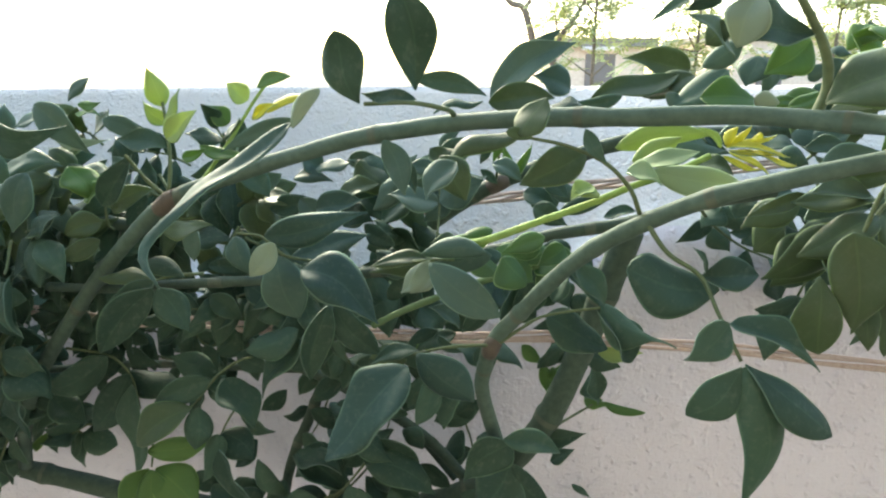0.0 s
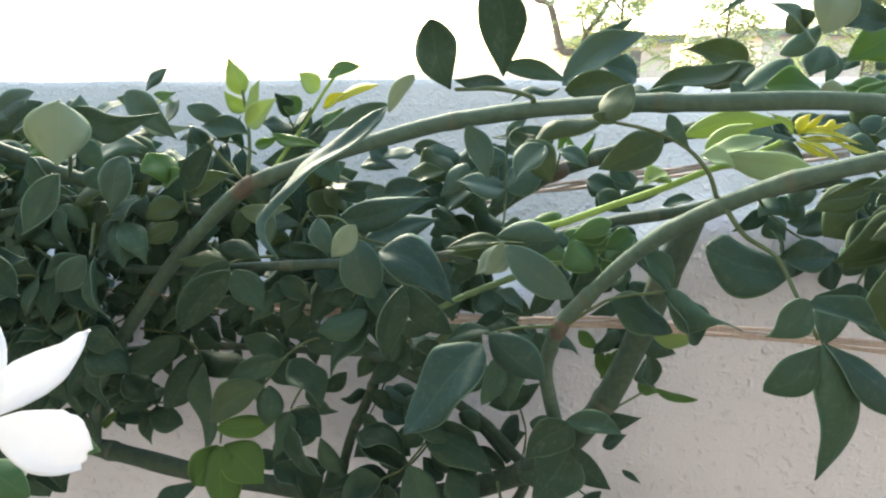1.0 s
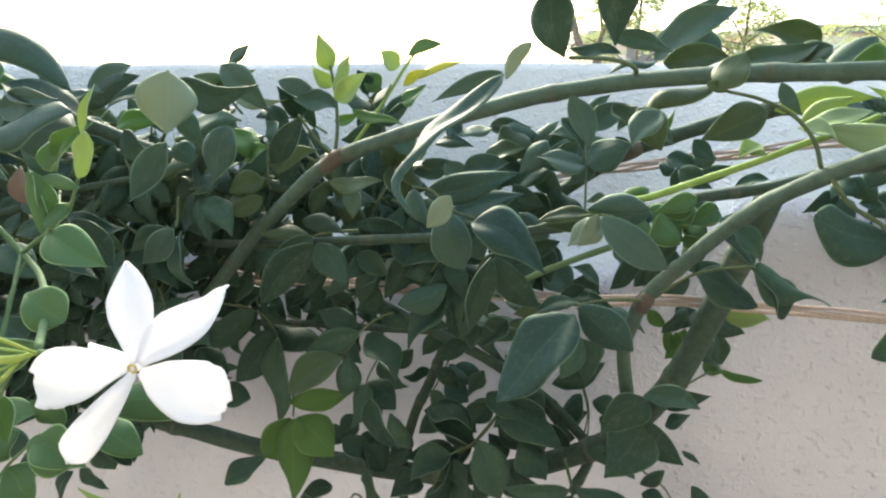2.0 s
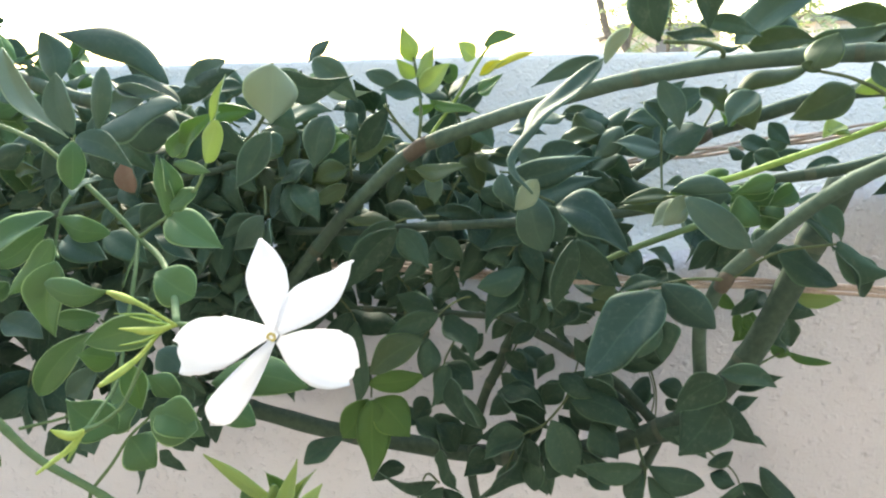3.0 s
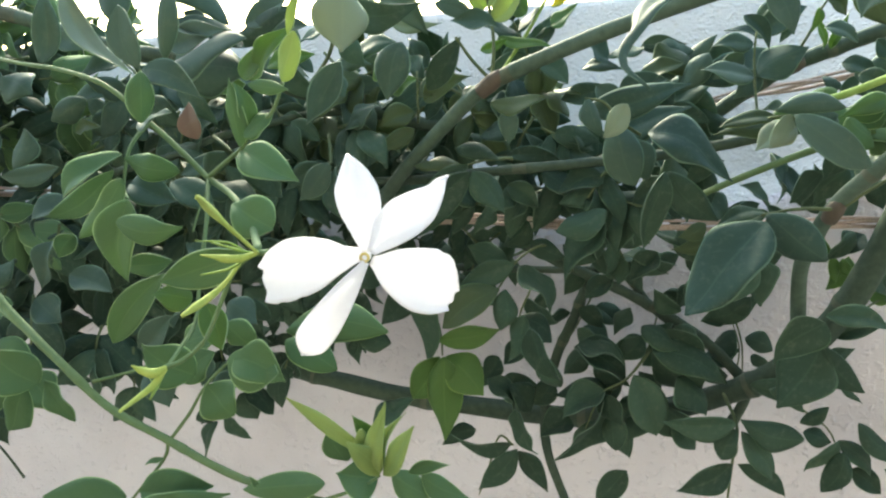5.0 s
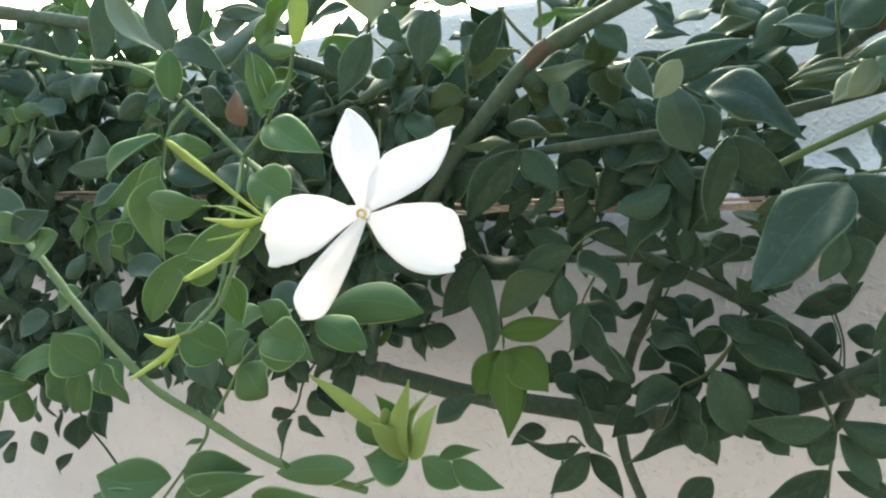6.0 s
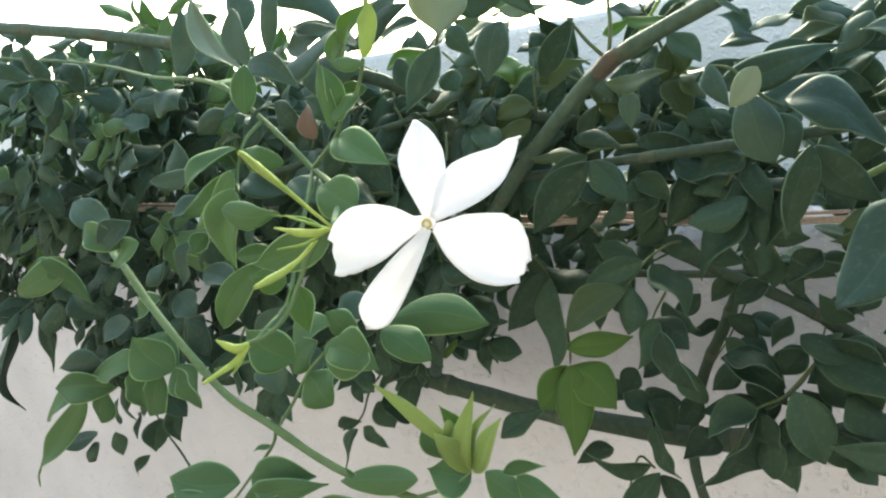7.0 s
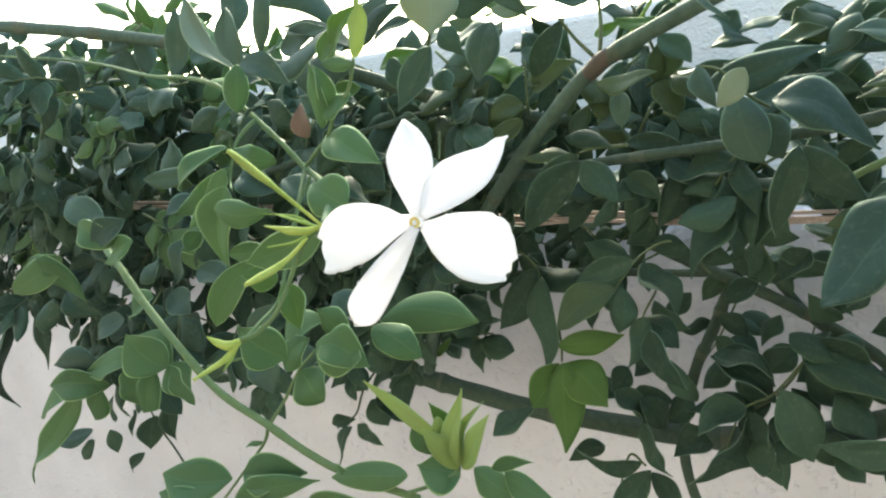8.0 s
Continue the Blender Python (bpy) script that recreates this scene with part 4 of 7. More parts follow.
leaflet(k, (0.1198, 0.3, 1.2055), (0.097, 0.296, 1.1918), 0.0183, 0, 'd')
leaflet(k, (0.1299, 0.29, 1.1922), (0.1076, 0.286, 1.1972), 0.0150, 0, 'm')
leaflet(k, (0.1324, 0.3, 1.211), (0.1259, 0.296, 1.2001), 0.0126, 0, 'b')
leaflet(k, (0.1381, 0.31, 1.2117), (0.1402, 0.306, 1.1958), 0.0111, 0, 'b')
leaflet(k, (0.103, 0.3, 1.1902), (0.1192, 0.296, 1.1905), 0.0080, 0, 'o')
leaflet(k, (0.109, 0.345, 1.2045), (0.1006, 0.341, 1.1913), 0.0081, 0, 'o')
leaflet(k, (0.0955, 0.3, 1.1958), (0.1013, 0.296, 1.1909), 0.0061, 0, 'b')
leaflet(k, (0.1336, 0.28, 1.1931), (0.123, 0.276, 1.1945), 0.0079, 0, 'p')
leaflet(k, (0.1576, 0.3, 1.197), (0.1371, 0.296, 1.1906), 0.0089, 0, 'm')
leaflet(k, (0.1564, 0.29, 1.1964), (0.1405, 0.286, 1.1907), 0.0068, 0, 'm')
leaflet(k, (0.1479, 0.295, 1.1934), (0.1323, 0.291, 1.1904), 0.0056, 0, 'm')
leaflet(k, (0.1515, 0.33, 1.2031), (0.1616, 0.326, 1.2047), 0.0072, 0, 'd')
leaflet(k, (0.1534, 0.33, 1.2042), (0.161, 0.326, 1.2062), 0.0051, 0, 'd')
leaflet(k, (0.0811, 0.32, 1.1941), (0.0579, 0.316, 1.1912), 0.0076, 0, 'd')
leaflet(k, (0.0261, 0.3, 1.176), (0.0231, 0.296, 1.1676), 0.0045, 0, 'm')
leaflet(k, (-0.0214, 0.32, 1.1588), (-0.0413, 0.316, 1.1664), 0.0108, 0, 'd')
leaflet(k, (-0.0263, 0.312, 1.1564), (-0.0455, 0.308, 1.1475), 0.0112, 0, 'd')
leaflet(k, (-0.025, 0.32, 1.1461), (-0.0109, 0.316, 1.1675), 0.0109, 0, 'b')
leaflet(k, (-0.0248, 0.33, 1.1418), (-0.007, 0.326, 1.1314), 0.0153, 0, 'd')
leaflet(k, (0.0588, 0.34, 1.1369), (0.0821, 0.336, 1.1438), 0.0103, 0, 'd')
leaflet(k, (0.0529, 0.34, 1.1396), (0.0431, 0.336, 1.1458), 0.0086, 0, 'd')
leaflet(k, (0.0784, 0.33, 1.1362), (0.0929, 0.326, 1.1401), 0.0078, 0, 'd')

young_shoot = cane([(0.0093, 0.25, 1.142), (0.0192, 0.246, 1.1448), (0.0364, 0.242, 1.1523), (0.0547, 0.238, 1.1602), (0.0688, 0.236, 1.1669), (0.0821, 0.237, 1.1714), (0.0946, 0.239, 1.1769)], 0.0015, 0.0011, CANE_SHOOT)
leaflet(young_shoot, (0.0659, 0.235, 1.1722), (0.0882, 0.231, 1.1797), 0.0076, 0, 's')
leaflet(young_shoot, (0.0716, 0.228, 1.1731), (0.1036, 0.224, 1.1689), 0.0114, 0, 's')
leaflet(young_shoot, (0.0688, 0.24, 1.1747), (0.0838, 0.236, 1.1833), 0.0069, 0, 'y')
leaflet(young_shoot, (0.0632, 0.225, 1.1725), (0.0739, 0.221, 1.171), 0.0084, 0, 's')
leaflet(young_shoot, (0.0557, 0.24, 1.1659), (0.0474, 0.236, 1.1626), 0.0067, 0, 'y')
leaflet(young_shoot, (0.0578, 0.24, 1.1629), (0.0492, 0.236, 1.1655), 0.0043, 0, 'y')
leaflet(young_shoot, (0.0674, 0.262, 1.177), (0.1029, 0.258, 1.1822), 0.0096, 0, 'y')
leaflet(young_shoot, (0.0724, 0.275, 1.1772), (0.0842, 0.271, 1.1813), 0.0088, 0, 'd')
leaflet(young_shoot, (0.1022, 0.27, 1.182), (0.1066, 0.266, 1.1777), 0.0065, 0, 'd')
leaflet(young_shoot, (0.1024, 0.255, 1.1808), (0.1156, 0.251, 1.1837), 0.0089, 0, 'b')
leaflet(young_shoot, (0.1173, 0.262, 1.1811), (0.1335, 0.258, 1.1778), 0.0117, 0, 'd')
leaflet(young_shoot, (0.0895, 0.244, 1.1735), (0.1038, 0.24, 1.1722), 0.0086, 0, 'o')
leaflet(young_shoot, (0.1024, 0.243, 1.1777), (0.1173, 0.239, 1.1717), 0.0025, 0, 'Y')
leaflet(young_shoot, (0.1005, 0.241, 1.1795), (0.1067, 0.237, 1.1867), 0.0021, 0, 'Y')
leaflet(young_shoot, (0.1004, 0.239, 1.1789), (0.1183, 0.235, 1.1772), 0.0023, 0, 'Y')
leaflet(young_shoot, (0.0871, 0.265, 1.1776), (0.109, 0.261, 1.1774), 0.0093, 0, 'b')
leaflet(young_shoot, (0.1317, 0.25, 1.1787), (0.1441, 0.246, 1.1808), 0.0072, 0, 'b')
leaflet(young_shoot, (0.1317, 0.262, 1.182), (0.1447, 0.258, 1.1779), 0.0083, 0, 'b')
leaflet(young_shoot, (0.1003, 0.238, 1.1798), (0.1197, 0.234, 1.18), 0.0029, 0, 'Y')
leaflet(young_shoot, (0.101, 0.24, 1.1803), (0.1152, 0.236, 1.1842), 0.0025, 0, 'Y')
leaflet(young_shoot, (0.1016, 0.238, 1.1783), (0.1222, 0.234, 1.1751), 0.0029, 0, 'Y')
leaflet(young_shoot, (0.098, 0.236, 1.1773), (0.1097, 0.232, 1.173), 0.0027, 0, 'Y')
leaflet(young_shoot, (0.1, 0.24, 1.1807), (0.1012, 0.236, 1.1864), 0.0032, 0, 'Y')
leaflet(young_shoot, (0.0982, 0.24, 1.1796), (0.0891, 0.236, 1.1867), 0.0027, 0, 'y')
leaflet(young_shoot, (0.1087, 0.24, 1.1804), (0.1103, 0.236, 1.185), 0.0023, 0, 'Y')
leaflet(young_shoot, (0.0993, 0.27, 1.1785), (0.1119, 0.266, 1.1747), 0.0069, 0, 'd')
leaflet(young_shoot, (0.1355, 0.26, 1.1776), (0.1501, 0.256, 1.1826), 0.0087, 0, 'b')
leaflet(young_shoot, (0.1229, 0.25, 1.177), (0.1318, 0.246, 1.174), 0.0104, 0, 'd')
leaflet(young_shoot, (0.1326, 0.24, 1.1724), (0.1503, 0.236, 1.1788), 0.0077, 0, 'b')

lower_cane = cane([(0.1388, 0.285, 1.1574), (0.1042, 0.287, 1.1501), (0.0797, 0.288, 1.1427), (0.0495, 0.29, 1.1367), (0.0255, 0.29, 1.1299), (0.0008, 0.29, 1.124), (-0.0296, 0.29, 1.1189), (-0.0699, 0.29, 1.1153), (-0.1144, 0.292, 1.112), (-0.1491, 0.297, 1.1079), (-0.1825, 0.302, 1.1067)], 0.0028, 0.0021, CANE_CANE)
k = stalk(lower_cane, [(-0.0008, 0.277, 1.1321), (0.0003, 0.29, 1.1467), (0.0004, 0.295, 1.1611), (0.0015, 0.295, 1.1735), (0.0057, 0.296, 1.1789)], 0.0006)
leaflet(k, (0.0001, 0.293, 1.1497), (-0.0208, 0.289, 1.1559), 0.0130, 0, 'b')
leaflet(k, (0.0004, 0.288, 1.1505), (0.0178, 0.284, 1.1617), 0.0132, 0, 'b')
leaflet(k, (0.0008, 0.3, 1.163), (-0.015, 0.296, 1.1657), 0.0091, 0, 'b')
leaflet(k, (-0.0001, 0.29, 1.1661), (0.0157, 0.286, 1.1782), 0.0117, 0, 'b')
leaflet(k, (0.001, 0.295, 1.1722), (0.0074, 0.291, 1.1811), 0.0069, 0, 'b')
k = stalk(lower_cane, [(0.0112, 0.26, 1.1334), (-0.0003, 0.24, 1.1386), (-0.0078, 0.238, 1.1384)], 0.0007)
leaflet(k, (-0.0029, 0.245, 1.1378), (-0.0233, 0.241, 1.1359), 0.0065, 0, 'o')
leaflet(k, (-0.0013, 0.235, 1.1399), (-0.0081, 0.231, 1.1289), 0.0092, 0, 'p')
leaflet(k, (-0.0014, 0.23, 1.14), (0.024, 0.226, 1.1224), 0.0147, 0, 'b')
leaflet(k, (0.0188, 0.242, 1.1408), (-0.0042, 0.238, 1.1411), 0.0072, 0, 'b')
leaflet(k, (0.0103, 0.262, 1.1341), (0.0244, 0.258, 1.1267), 0.0096, 0, 'g')
leaflet(k, (0.0267, 0.27, 1.1315), (0.0387, 0.266, 1.1222), 0.0123, 0, 'g')
leaflet(k, (0.0542, 0.27, 1.1332), (0.0369, 0.266, 1.1322), 0.0084, 0, 'g')
leaflet(k, (0.0424, 0.266, 1.1414), (0.0258, 0.262, 1.1357), 0.0087, 0, 'g')
leaflet(k, (0.0207, 0.26, 1.142), (0.0057, 0.256, 1.1411), 0.0068, 0, 'm')
leaflet(k, (0.0412, 0.276, 1.129), (0.0507, 0.272, 1.1234), 0.0101, 0, 'g')
leaflet(k, (0.0216, 0.26, 1.1453), (0.0098, 0.256, 1.1453), 0.0054, 0, 'm')
k = stalk(lower_cane, [(-0.0488, 0.265, 1.1305), (-0.0569, 0.25, 1.1372), (-0.0642, 0.245, 1.1455), (-0.0712, 0.24, 1.1478)], 0.0007)
leaflet(k, (-0.0698, 0.27, 1.1396), (-0.0301, 0.266, 1.1518), 0.0142, 0, 'e')
leaflet(k, (-0.0623, 0.28, 1.1277), (-0.027, 0.276, 1.1381), 0.0123, 0, 'e')
leaflet(k, (-0.0699, 0.324, 1.1549), (-0.0517, 0.32, 1.1561), 0.0083, 0, 'b')
leaflet(k, (-0.0801, 0.316, 1.1416), (-0.06, 0.312, 1.1477), 0.0110, 0, 'd')
leaflet(k, (-0.0565, 0.236, 1.1453), (-0.0649, 0.232, 1.134), 0.0097, 0, 'p')
leaflet(k, (-0.0705, 0.236, 1.1475), (-0.0645, 0.232, 1.1351), 0.0076, 0, 'b')
leaflet(k, (-0.0483, 0.24, 1.1341), (-0.0196, 0.232, 1.1167), 0.0163, 0, 'e', [(-0.0319, 0.236, 1.1289)])
leaflet(k, (-0.0603, 0.25, 1.1369), (-0.0514, 0.246, 1.1135), 0.0171, 0, 'b')
leaflet(k, (-0.0491, 0.27, 1.1269), (-0.0584, 0.266, 1.1101), 0.0121, 0, 'd')
leaflet(k, (-0.0408, 0.25, 1.1179), (-0.0489, 0.246, 1.0884), 0.0147, 0, 'd')
leaflet(k, (-0.0391, 0.252, 1.1173), (-0.0206, 0.248, 1.0983), 0.0156, 0, 'd')
leaflet(k, (-0.0607, 0.28, 1.0955), (-0.0825, 0.276, 1.0869), 0.0129, 0, 'd')
leaflet(k, (-0.0609, 0.285, 1.0889), (-0.0815, 0.281, 1.0639), 0.0180, 0, 'd')
leaflet(k, (-0.0533, 0.34, 1.0519), (-0.0211, 0.336, 1.0542), 0.0161, 0, 'd')
leaflet(k, (-0.0238, 0.3, 1.1038), (-0.0085, 0.296, 1.1137), 0.0106, 0, 'd')
leaflet(k, (-0.0482, 0.31, 1.0733), (-0.0621, 0.306, 1.0862), 0.0124, 0, 'd')
k = stalk(lower_cane, [(-0.1018, 0.285, 1.1191), (-0.1136, 0.28, 1.1194), (-0.1205, 0.275, 1.1184)], 0.0008)
leaflet(k, (-0.1205, 0.276, 1.115), (-0.1449, 0.272, 1.0854), 0.0205, 0, 'd')
leaflet(k, (-0.1189, 0.276, 1.115), (-0.1054, 0.272, 1.0969), 0.0147, 0, 'd')
leaflet(k, (-0.1215, 0.28, 1.1171), (-0.1423, 0.276, 1.1069), 0.0118, 0, 'd')
leaflet(k, (-0.1256, 0.285, 1.1167), (-0.1465, 0.281, 1.1177), 0.0078, 0, 'o')
leaflet(k, (-0.1026, 0.28, 1.1409), (-0.1031, 0.276, 1.1269), 0.0100, 0, 'b')
leaflet(k, (-0.1052, 0.3, 1.118), (-0.0795, 0.296, 1.1153), 0.0097, 0, 'd')
leaflet(k, (-0.1264, 0.28, 1.1248), (-0.1069, 0.276, 1.1196), 0.0091, 0, 'd')
leaflet(k, (-0.1056, 0.3, 1.1039), (-0.0912, 0.296, 1.0942), 0.0136, 0, 'd')
leaflet(k, (-0.0889, 0.3, 1.1101), (-0.0721, 0.296, 1.0977), 0.0124, 0, 'd')
leaflet(k, (-0.0966, 0.31, 1.0984), (-0.1075, 0.306, 1.0845), 0.0130, 0, 'd')
leaflet(k, (-0.1459, 0.31, 1.0938), (-0.1553, 0.306, 1.1064), 0.0113, 0, 'd')

green_stem = cane([(0.0413, 0.272, 1.1285), (0.028, 0.274, 1.1237), (0.0098, 0.277, 1.1162), (-0.014, 0.282, 1.1046), (-0.0289, 0.287, 1.0952)], 0.0016, 0.0014, CANE_STEM)

new_shoot = cane([(-0.108, 0.305, 1.1552), (-0.0951, 0.31, 1.1734), (-0.0849, 0.315, 1.1902), (-0.0792, 0.317, 1.1982)], 0.0009, 0.0007, CANE_SHOOT)
leaflet(new_shoot, (-0.0822, 0.315, 1.1972), (-0.0669, 0.311, 1.2026), 0.0065, 0, 'g')
leaflet(new_shoot, (-0.087, 0.315, 1.1915), (-0.0947, 0.311, 1.1991), 0.0105, 0, 'y')
leaflet(new_shoot, (-0.0959, 0.315, 1.1815), (-0.1046, 0.311, 1.1888), 0.0101, 0, 'g')
leaflet(new_shoot, (-0.0789, 0.31, 1.1866), (-0.0586, 0.306, 1.1959), 0.0052, 0, 'Y')
leaflet(new_shoot, (-0.0842, 0.31, 1.1834), (-0.0725, 0.306, 1.1908), 0.0057, 0, 'Y')
leaflet(new_shoot, (-0.0843, 0.31, 1.1756), (-0.0725, 0.306, 1.1842), 0.0089, 0, 'g')
leaflet(new_shoot, (-0.1086, 0.31, 1.1716), (-0.0838, 0.306, 1.164), 0.0064, 0, 'm')
leaflet(new_shoot, (-0.117, 0.31, 1.1662), (-0.104, 0.306, 1.1709), 0.0059, 0, 'm')
leaflet(new_shoot, (-0.1073, 0.33, 1.1578), (-0.0953, 0.326, 1.1723), 0.0102, 0, 'b')
leaflet(new_shoot, (-0.0943, 0.32, 1.1687), (-0.0825, 0.316, 1.1745), 0.0071, 0, 'b')

dark_cane = cane([(-0.284, 0.3, 1.1738), (-0.2619, 0.3, 1.1702), (-0.2374, 0.3, 1.1645), (-0.2198, 0.302, 1.1576), (-0.2053, 0.305, 1.151), (-0.1828, 0.31, 1.1436), (-0.1567, 0.315, 1.1349), (-0.1341, 0.325, 1.1284)], 0.0036, 0.0032, CANE_CANE)
k = stalk(dark_cane, [(-0.1471, 0.3, 1.1348), (-0.1449, 0.291, 1.1405), (-0.1442, 0.29, 1.1589)], 0.0007)
leaflet(k, (-0.1467, 0.29, 1.1406), (-0.1621, 0.286, 1.1352), 0.0120, 0, 'o')
leaflet(k, (-0.1459, 0.285, 1.1337), (-0.1624, 0.281, 1.1257), 0.0093, 0, 'o')
leaflet(k, (-0.1441, 0.29, 1.1486), (-0.1306, 0.286, 1.1533), 0.0102, 0, 'o')
leaflet(k, (-0.1643, 0.3, 1.1631), (-0.1536, 0.296, 1.1512), 0.0137, 0, 'm')
leaflet(k, (-0.1585, 0.3, 1.1494), (-0.1457, 0.296, 1.1555), 0.0085, 0, 'm')
k = stalk(dark_cane, [(-0.1972, 0.29, 1.1532), (-0.1711, 0.25, 1.1686), (-0.1576, 0.225, 1.1862), (-0.1551, 0.222, 1.1905)], 0.0009)
leaflet(k, (-0.1551, 0.221, 1.1902), (-0.1559, 0.217, 1.1687), 0.0182, 0, 'p')
leaflet(k, (-0.1627, 0.24, 1.1855), (-0.1311, 0.236, 1.1841), 0.0160, 0, 'd')
leaflet(k, (-0.151, 0.26, 1.192), (-0.1333, 0.256, 1.175), 0.0127, 0, 'b')
leaflet(k, (-0.1718, 0.32, 1.1905), (-0.1585, 0.316, 1.2008), 0.0065, 0, 'b')
leaflet(k, (-0.1731, 0.33, 1.1886), (-0.1599, 0.326, 1.19), 0.0051, 0, 'g')
leaflet(k, (-0.1749, 0.33, 1.1842), (-0.1614, 0.326, 1.185), 0.0042, 0, 'g')
leaflet(k, (-0.2222, 0.27, 1.1737), (-0.1869, 0.266, 1.1865), 0.0134, 0, 'd')
leaflet(k, (-0.2071, 0.27, 1.173), (-0.1882, 0.266, 1.1831), 0.0086, 0, 'b')
leaflet(k, (-0.1572, 0.22, 1.1656), (-0.1712, 0.217, 1.1443), 0.0122, 0, 'b')
leaflet(k, (-0.1361, 0.226, 1.1709), (-0.1427, 0.222, 1.1517), 0.0147, 0, 'b')
leaflet(k, (-0.1654, 0.26, 1.1689), (-0.1443, 0.256, 1.173), 0.0138, 0, 'd')
leaflet(k, (-0.1959, 0.262, 1.1654), (-0.1804, 0.258, 1.1497), 0.0146, 0, 'd')
leaflet(k, (-0.2149, 0.29, 1.1637), (-0.1927, 0.286, 1.17), 0.0087, 0, 'm')
leaflet(k, (-0.2267, 0.29, 1.1568), (-0.249, 0.286, 1.1542), 0.0104, 0, 'm')
leaflet(k, (-0.207, 0.25, 1.1722), (-0.2353, 0.246, 1.1844), 0.0251, 0, 'd')
leaflet(k, (-0.2585, 0.3, 1.1913), (-0.2403, 0.296, 1.1809), 0.0111, 0, 'd')
leaflet(k, (-0.2295, 0.3, 1.1772), (-0.249, 0.296, 1.174), 0.0111, 0, 'b')
leaflet(k, (-0.2554, 0.28, 1.1553), (-0.2388, 0.276, 1.1409), 0.0128, 0, 'd')
leaflet(k, (-0.2525, 0.28, 1.173), (-0.2354, 0.276, 1.1637), 0.0126, 0, 'd')
leaflet(k, (-0.1838, 0.28, 1.1568), (-0.1747, 0.276, 1.15), 0.0125, 0, 'd')

left_cane = cane([(-0.2995, 0.285, 1.1174), (-0.2677, 0.29, 1.1246), (-0.2473, 0.295, 1.1319), (-0.2212, 0.3, 1.1371), (-0.2065, 0.305, 1.14), (-0.183, 0.31, 1.1405)], 0.0019, 0.0017, CANE_CANE)
k = stalk(left_cane, [(-0.1885, 0.29, 1.1316), (-0.185, 0.28, 1.1232), (-0.1842, 0.276, 1.1202)], 0.0008)
leaflet(k, (-0.1834, 0.272, 1.1212), (-0.1979, 0.268, 1.1042), 0.0132, 0, 'b')
leaflet(k, (-0.1801, 0.273, 1.1197), (-0.1762, 0.269, 1.0939), 0.0199, 0, 'd')
leaflet(k, (-0.1852, 0.285, 1.1188), (-0.1621, 0.281, 1.122), 0.0083, 0, 'b')
leaflet(k, (-0.1876, 0.276, 1.1201), (-0.2063, 0.272, 1.1097), 0.0118, 0, 'd')
k = stalk(left_cane, [(-0.2466, 0.29, 1.1329), (-0.2275, 0.26, 1.1336), (-0.217, 0.248, 1.1307)], 0.0008)
leaflet(k, (-0.2126, 0.244, 1.1307), (-0.1932, 0.24, 1.1124), 0.0170, 0, 'd')
leaflet(k, (-0.2179, 0.25, 1.1302), (-0.1905, 0.246, 1.1266), 0.0084, 0, 'd')
leaflet(k, (-0.2204, 0.25, 1.1301), (-0.2304, 0.246, 1.1191), 0.0123, 0, 'd')
leaflet(k, (-0.2299, 0.26, 1.1278), (-0.2486, 0.256, 1.1219), 0.0112, 0, 'd')
leaflet(k, (-0.2247, 0.3, 1.1315), (-0.2409, 0.296, 1.1207), 0.0110, 0, 'd')
leaflet(k, (-0.2308, 0.3, 1.1285), (-0.2097, 0.296, 1.1187), 0.0110, 0, 'd')
leaflet(k, (-0.2098, 0.3, 1.1374), (-0.1947, 0.296, 1.1275), 0.0109, 0, 'd')

high_cane = cane([(-0.5966, 0.33, 1.2451), (-0.5204, 0.325, 1.2296), (-0.438, 0.32, 1.2137), (-0.3669, 0.315, 1.1975), (-0.3167, 0.31, 1.1813), (-0.2811, 0.31, 1.1701)], 0.0042, 0.0034, CANE_ARCH)

front_stem = cane([(-0.4724, 0.33, 1.101), (-0.4237, 0.29, 1.0983), (-0.3751, 0.25, 1.0978), (-0.3314, 0.215, 1.0974), (-0.3071, 0.2, 1.0915), (-0.2857, 0.19, 1.0783), (-0.2636, 0.182, 1.0637), (-0.2432, 0.177, 1.0486), (-0.2198, 0.173, 1.0391), (-0.2002, 0.169, 1.0317), (-0.1811, 0.166, 1.0266), (-0.155, 0.163, 1.0236)], 0.0018, 0.0013, CANE_STEM)
k = stalk(front_stem, [(-0.2199, 0.174, 1.0384), (-0.2214, 0.172, 1.0318), (-0.2338, 0.17, 1.0177), (-0.2461, 0.168, 1.0042)], 0.0007)
leaflet(k, (-0.2382, 0.17, 1.016), (-0.2702, 0.166, 1.0173), 0.0156, 0, 'g')
leaflet(k, (-0.2319, 0.17, 1.0189), (-0.2044, 0.166, 1.0264), 0.0139, 0, 'g')
leaflet(k, (-0.243, 0.165, 1.0066), (-0.2709, 0.161, 1.0108), 0.0112, 0, 'g')
leaflet(k, (-0.2339, 0.165, 1.0109), (-0.1934, 0.161, 1.0255), 0.0120, 0, 'g')
leaflet(k, (-0.1884, 0.165, 1.0259), (-0.1588, 0.161, 1.0335), 0.0096, 0, 'g')
leaflet(k, (-0.2006, 0.165, 1.0156), (-0.1681, 0.161, 1.0216), 0.0106, 0, 'g')
leaflet(k, (-0.221, 0.171, 1.0324), (-0.2256, 0.167, 1.0319), 0.0020, 0, 'g')
k = stalk(front_stem, [(-0.1588, 0.163, 1.0251), (-0.1457, 0.162, 1.0314), (-0.138, 0.16, 1.0377)], 0.0007)
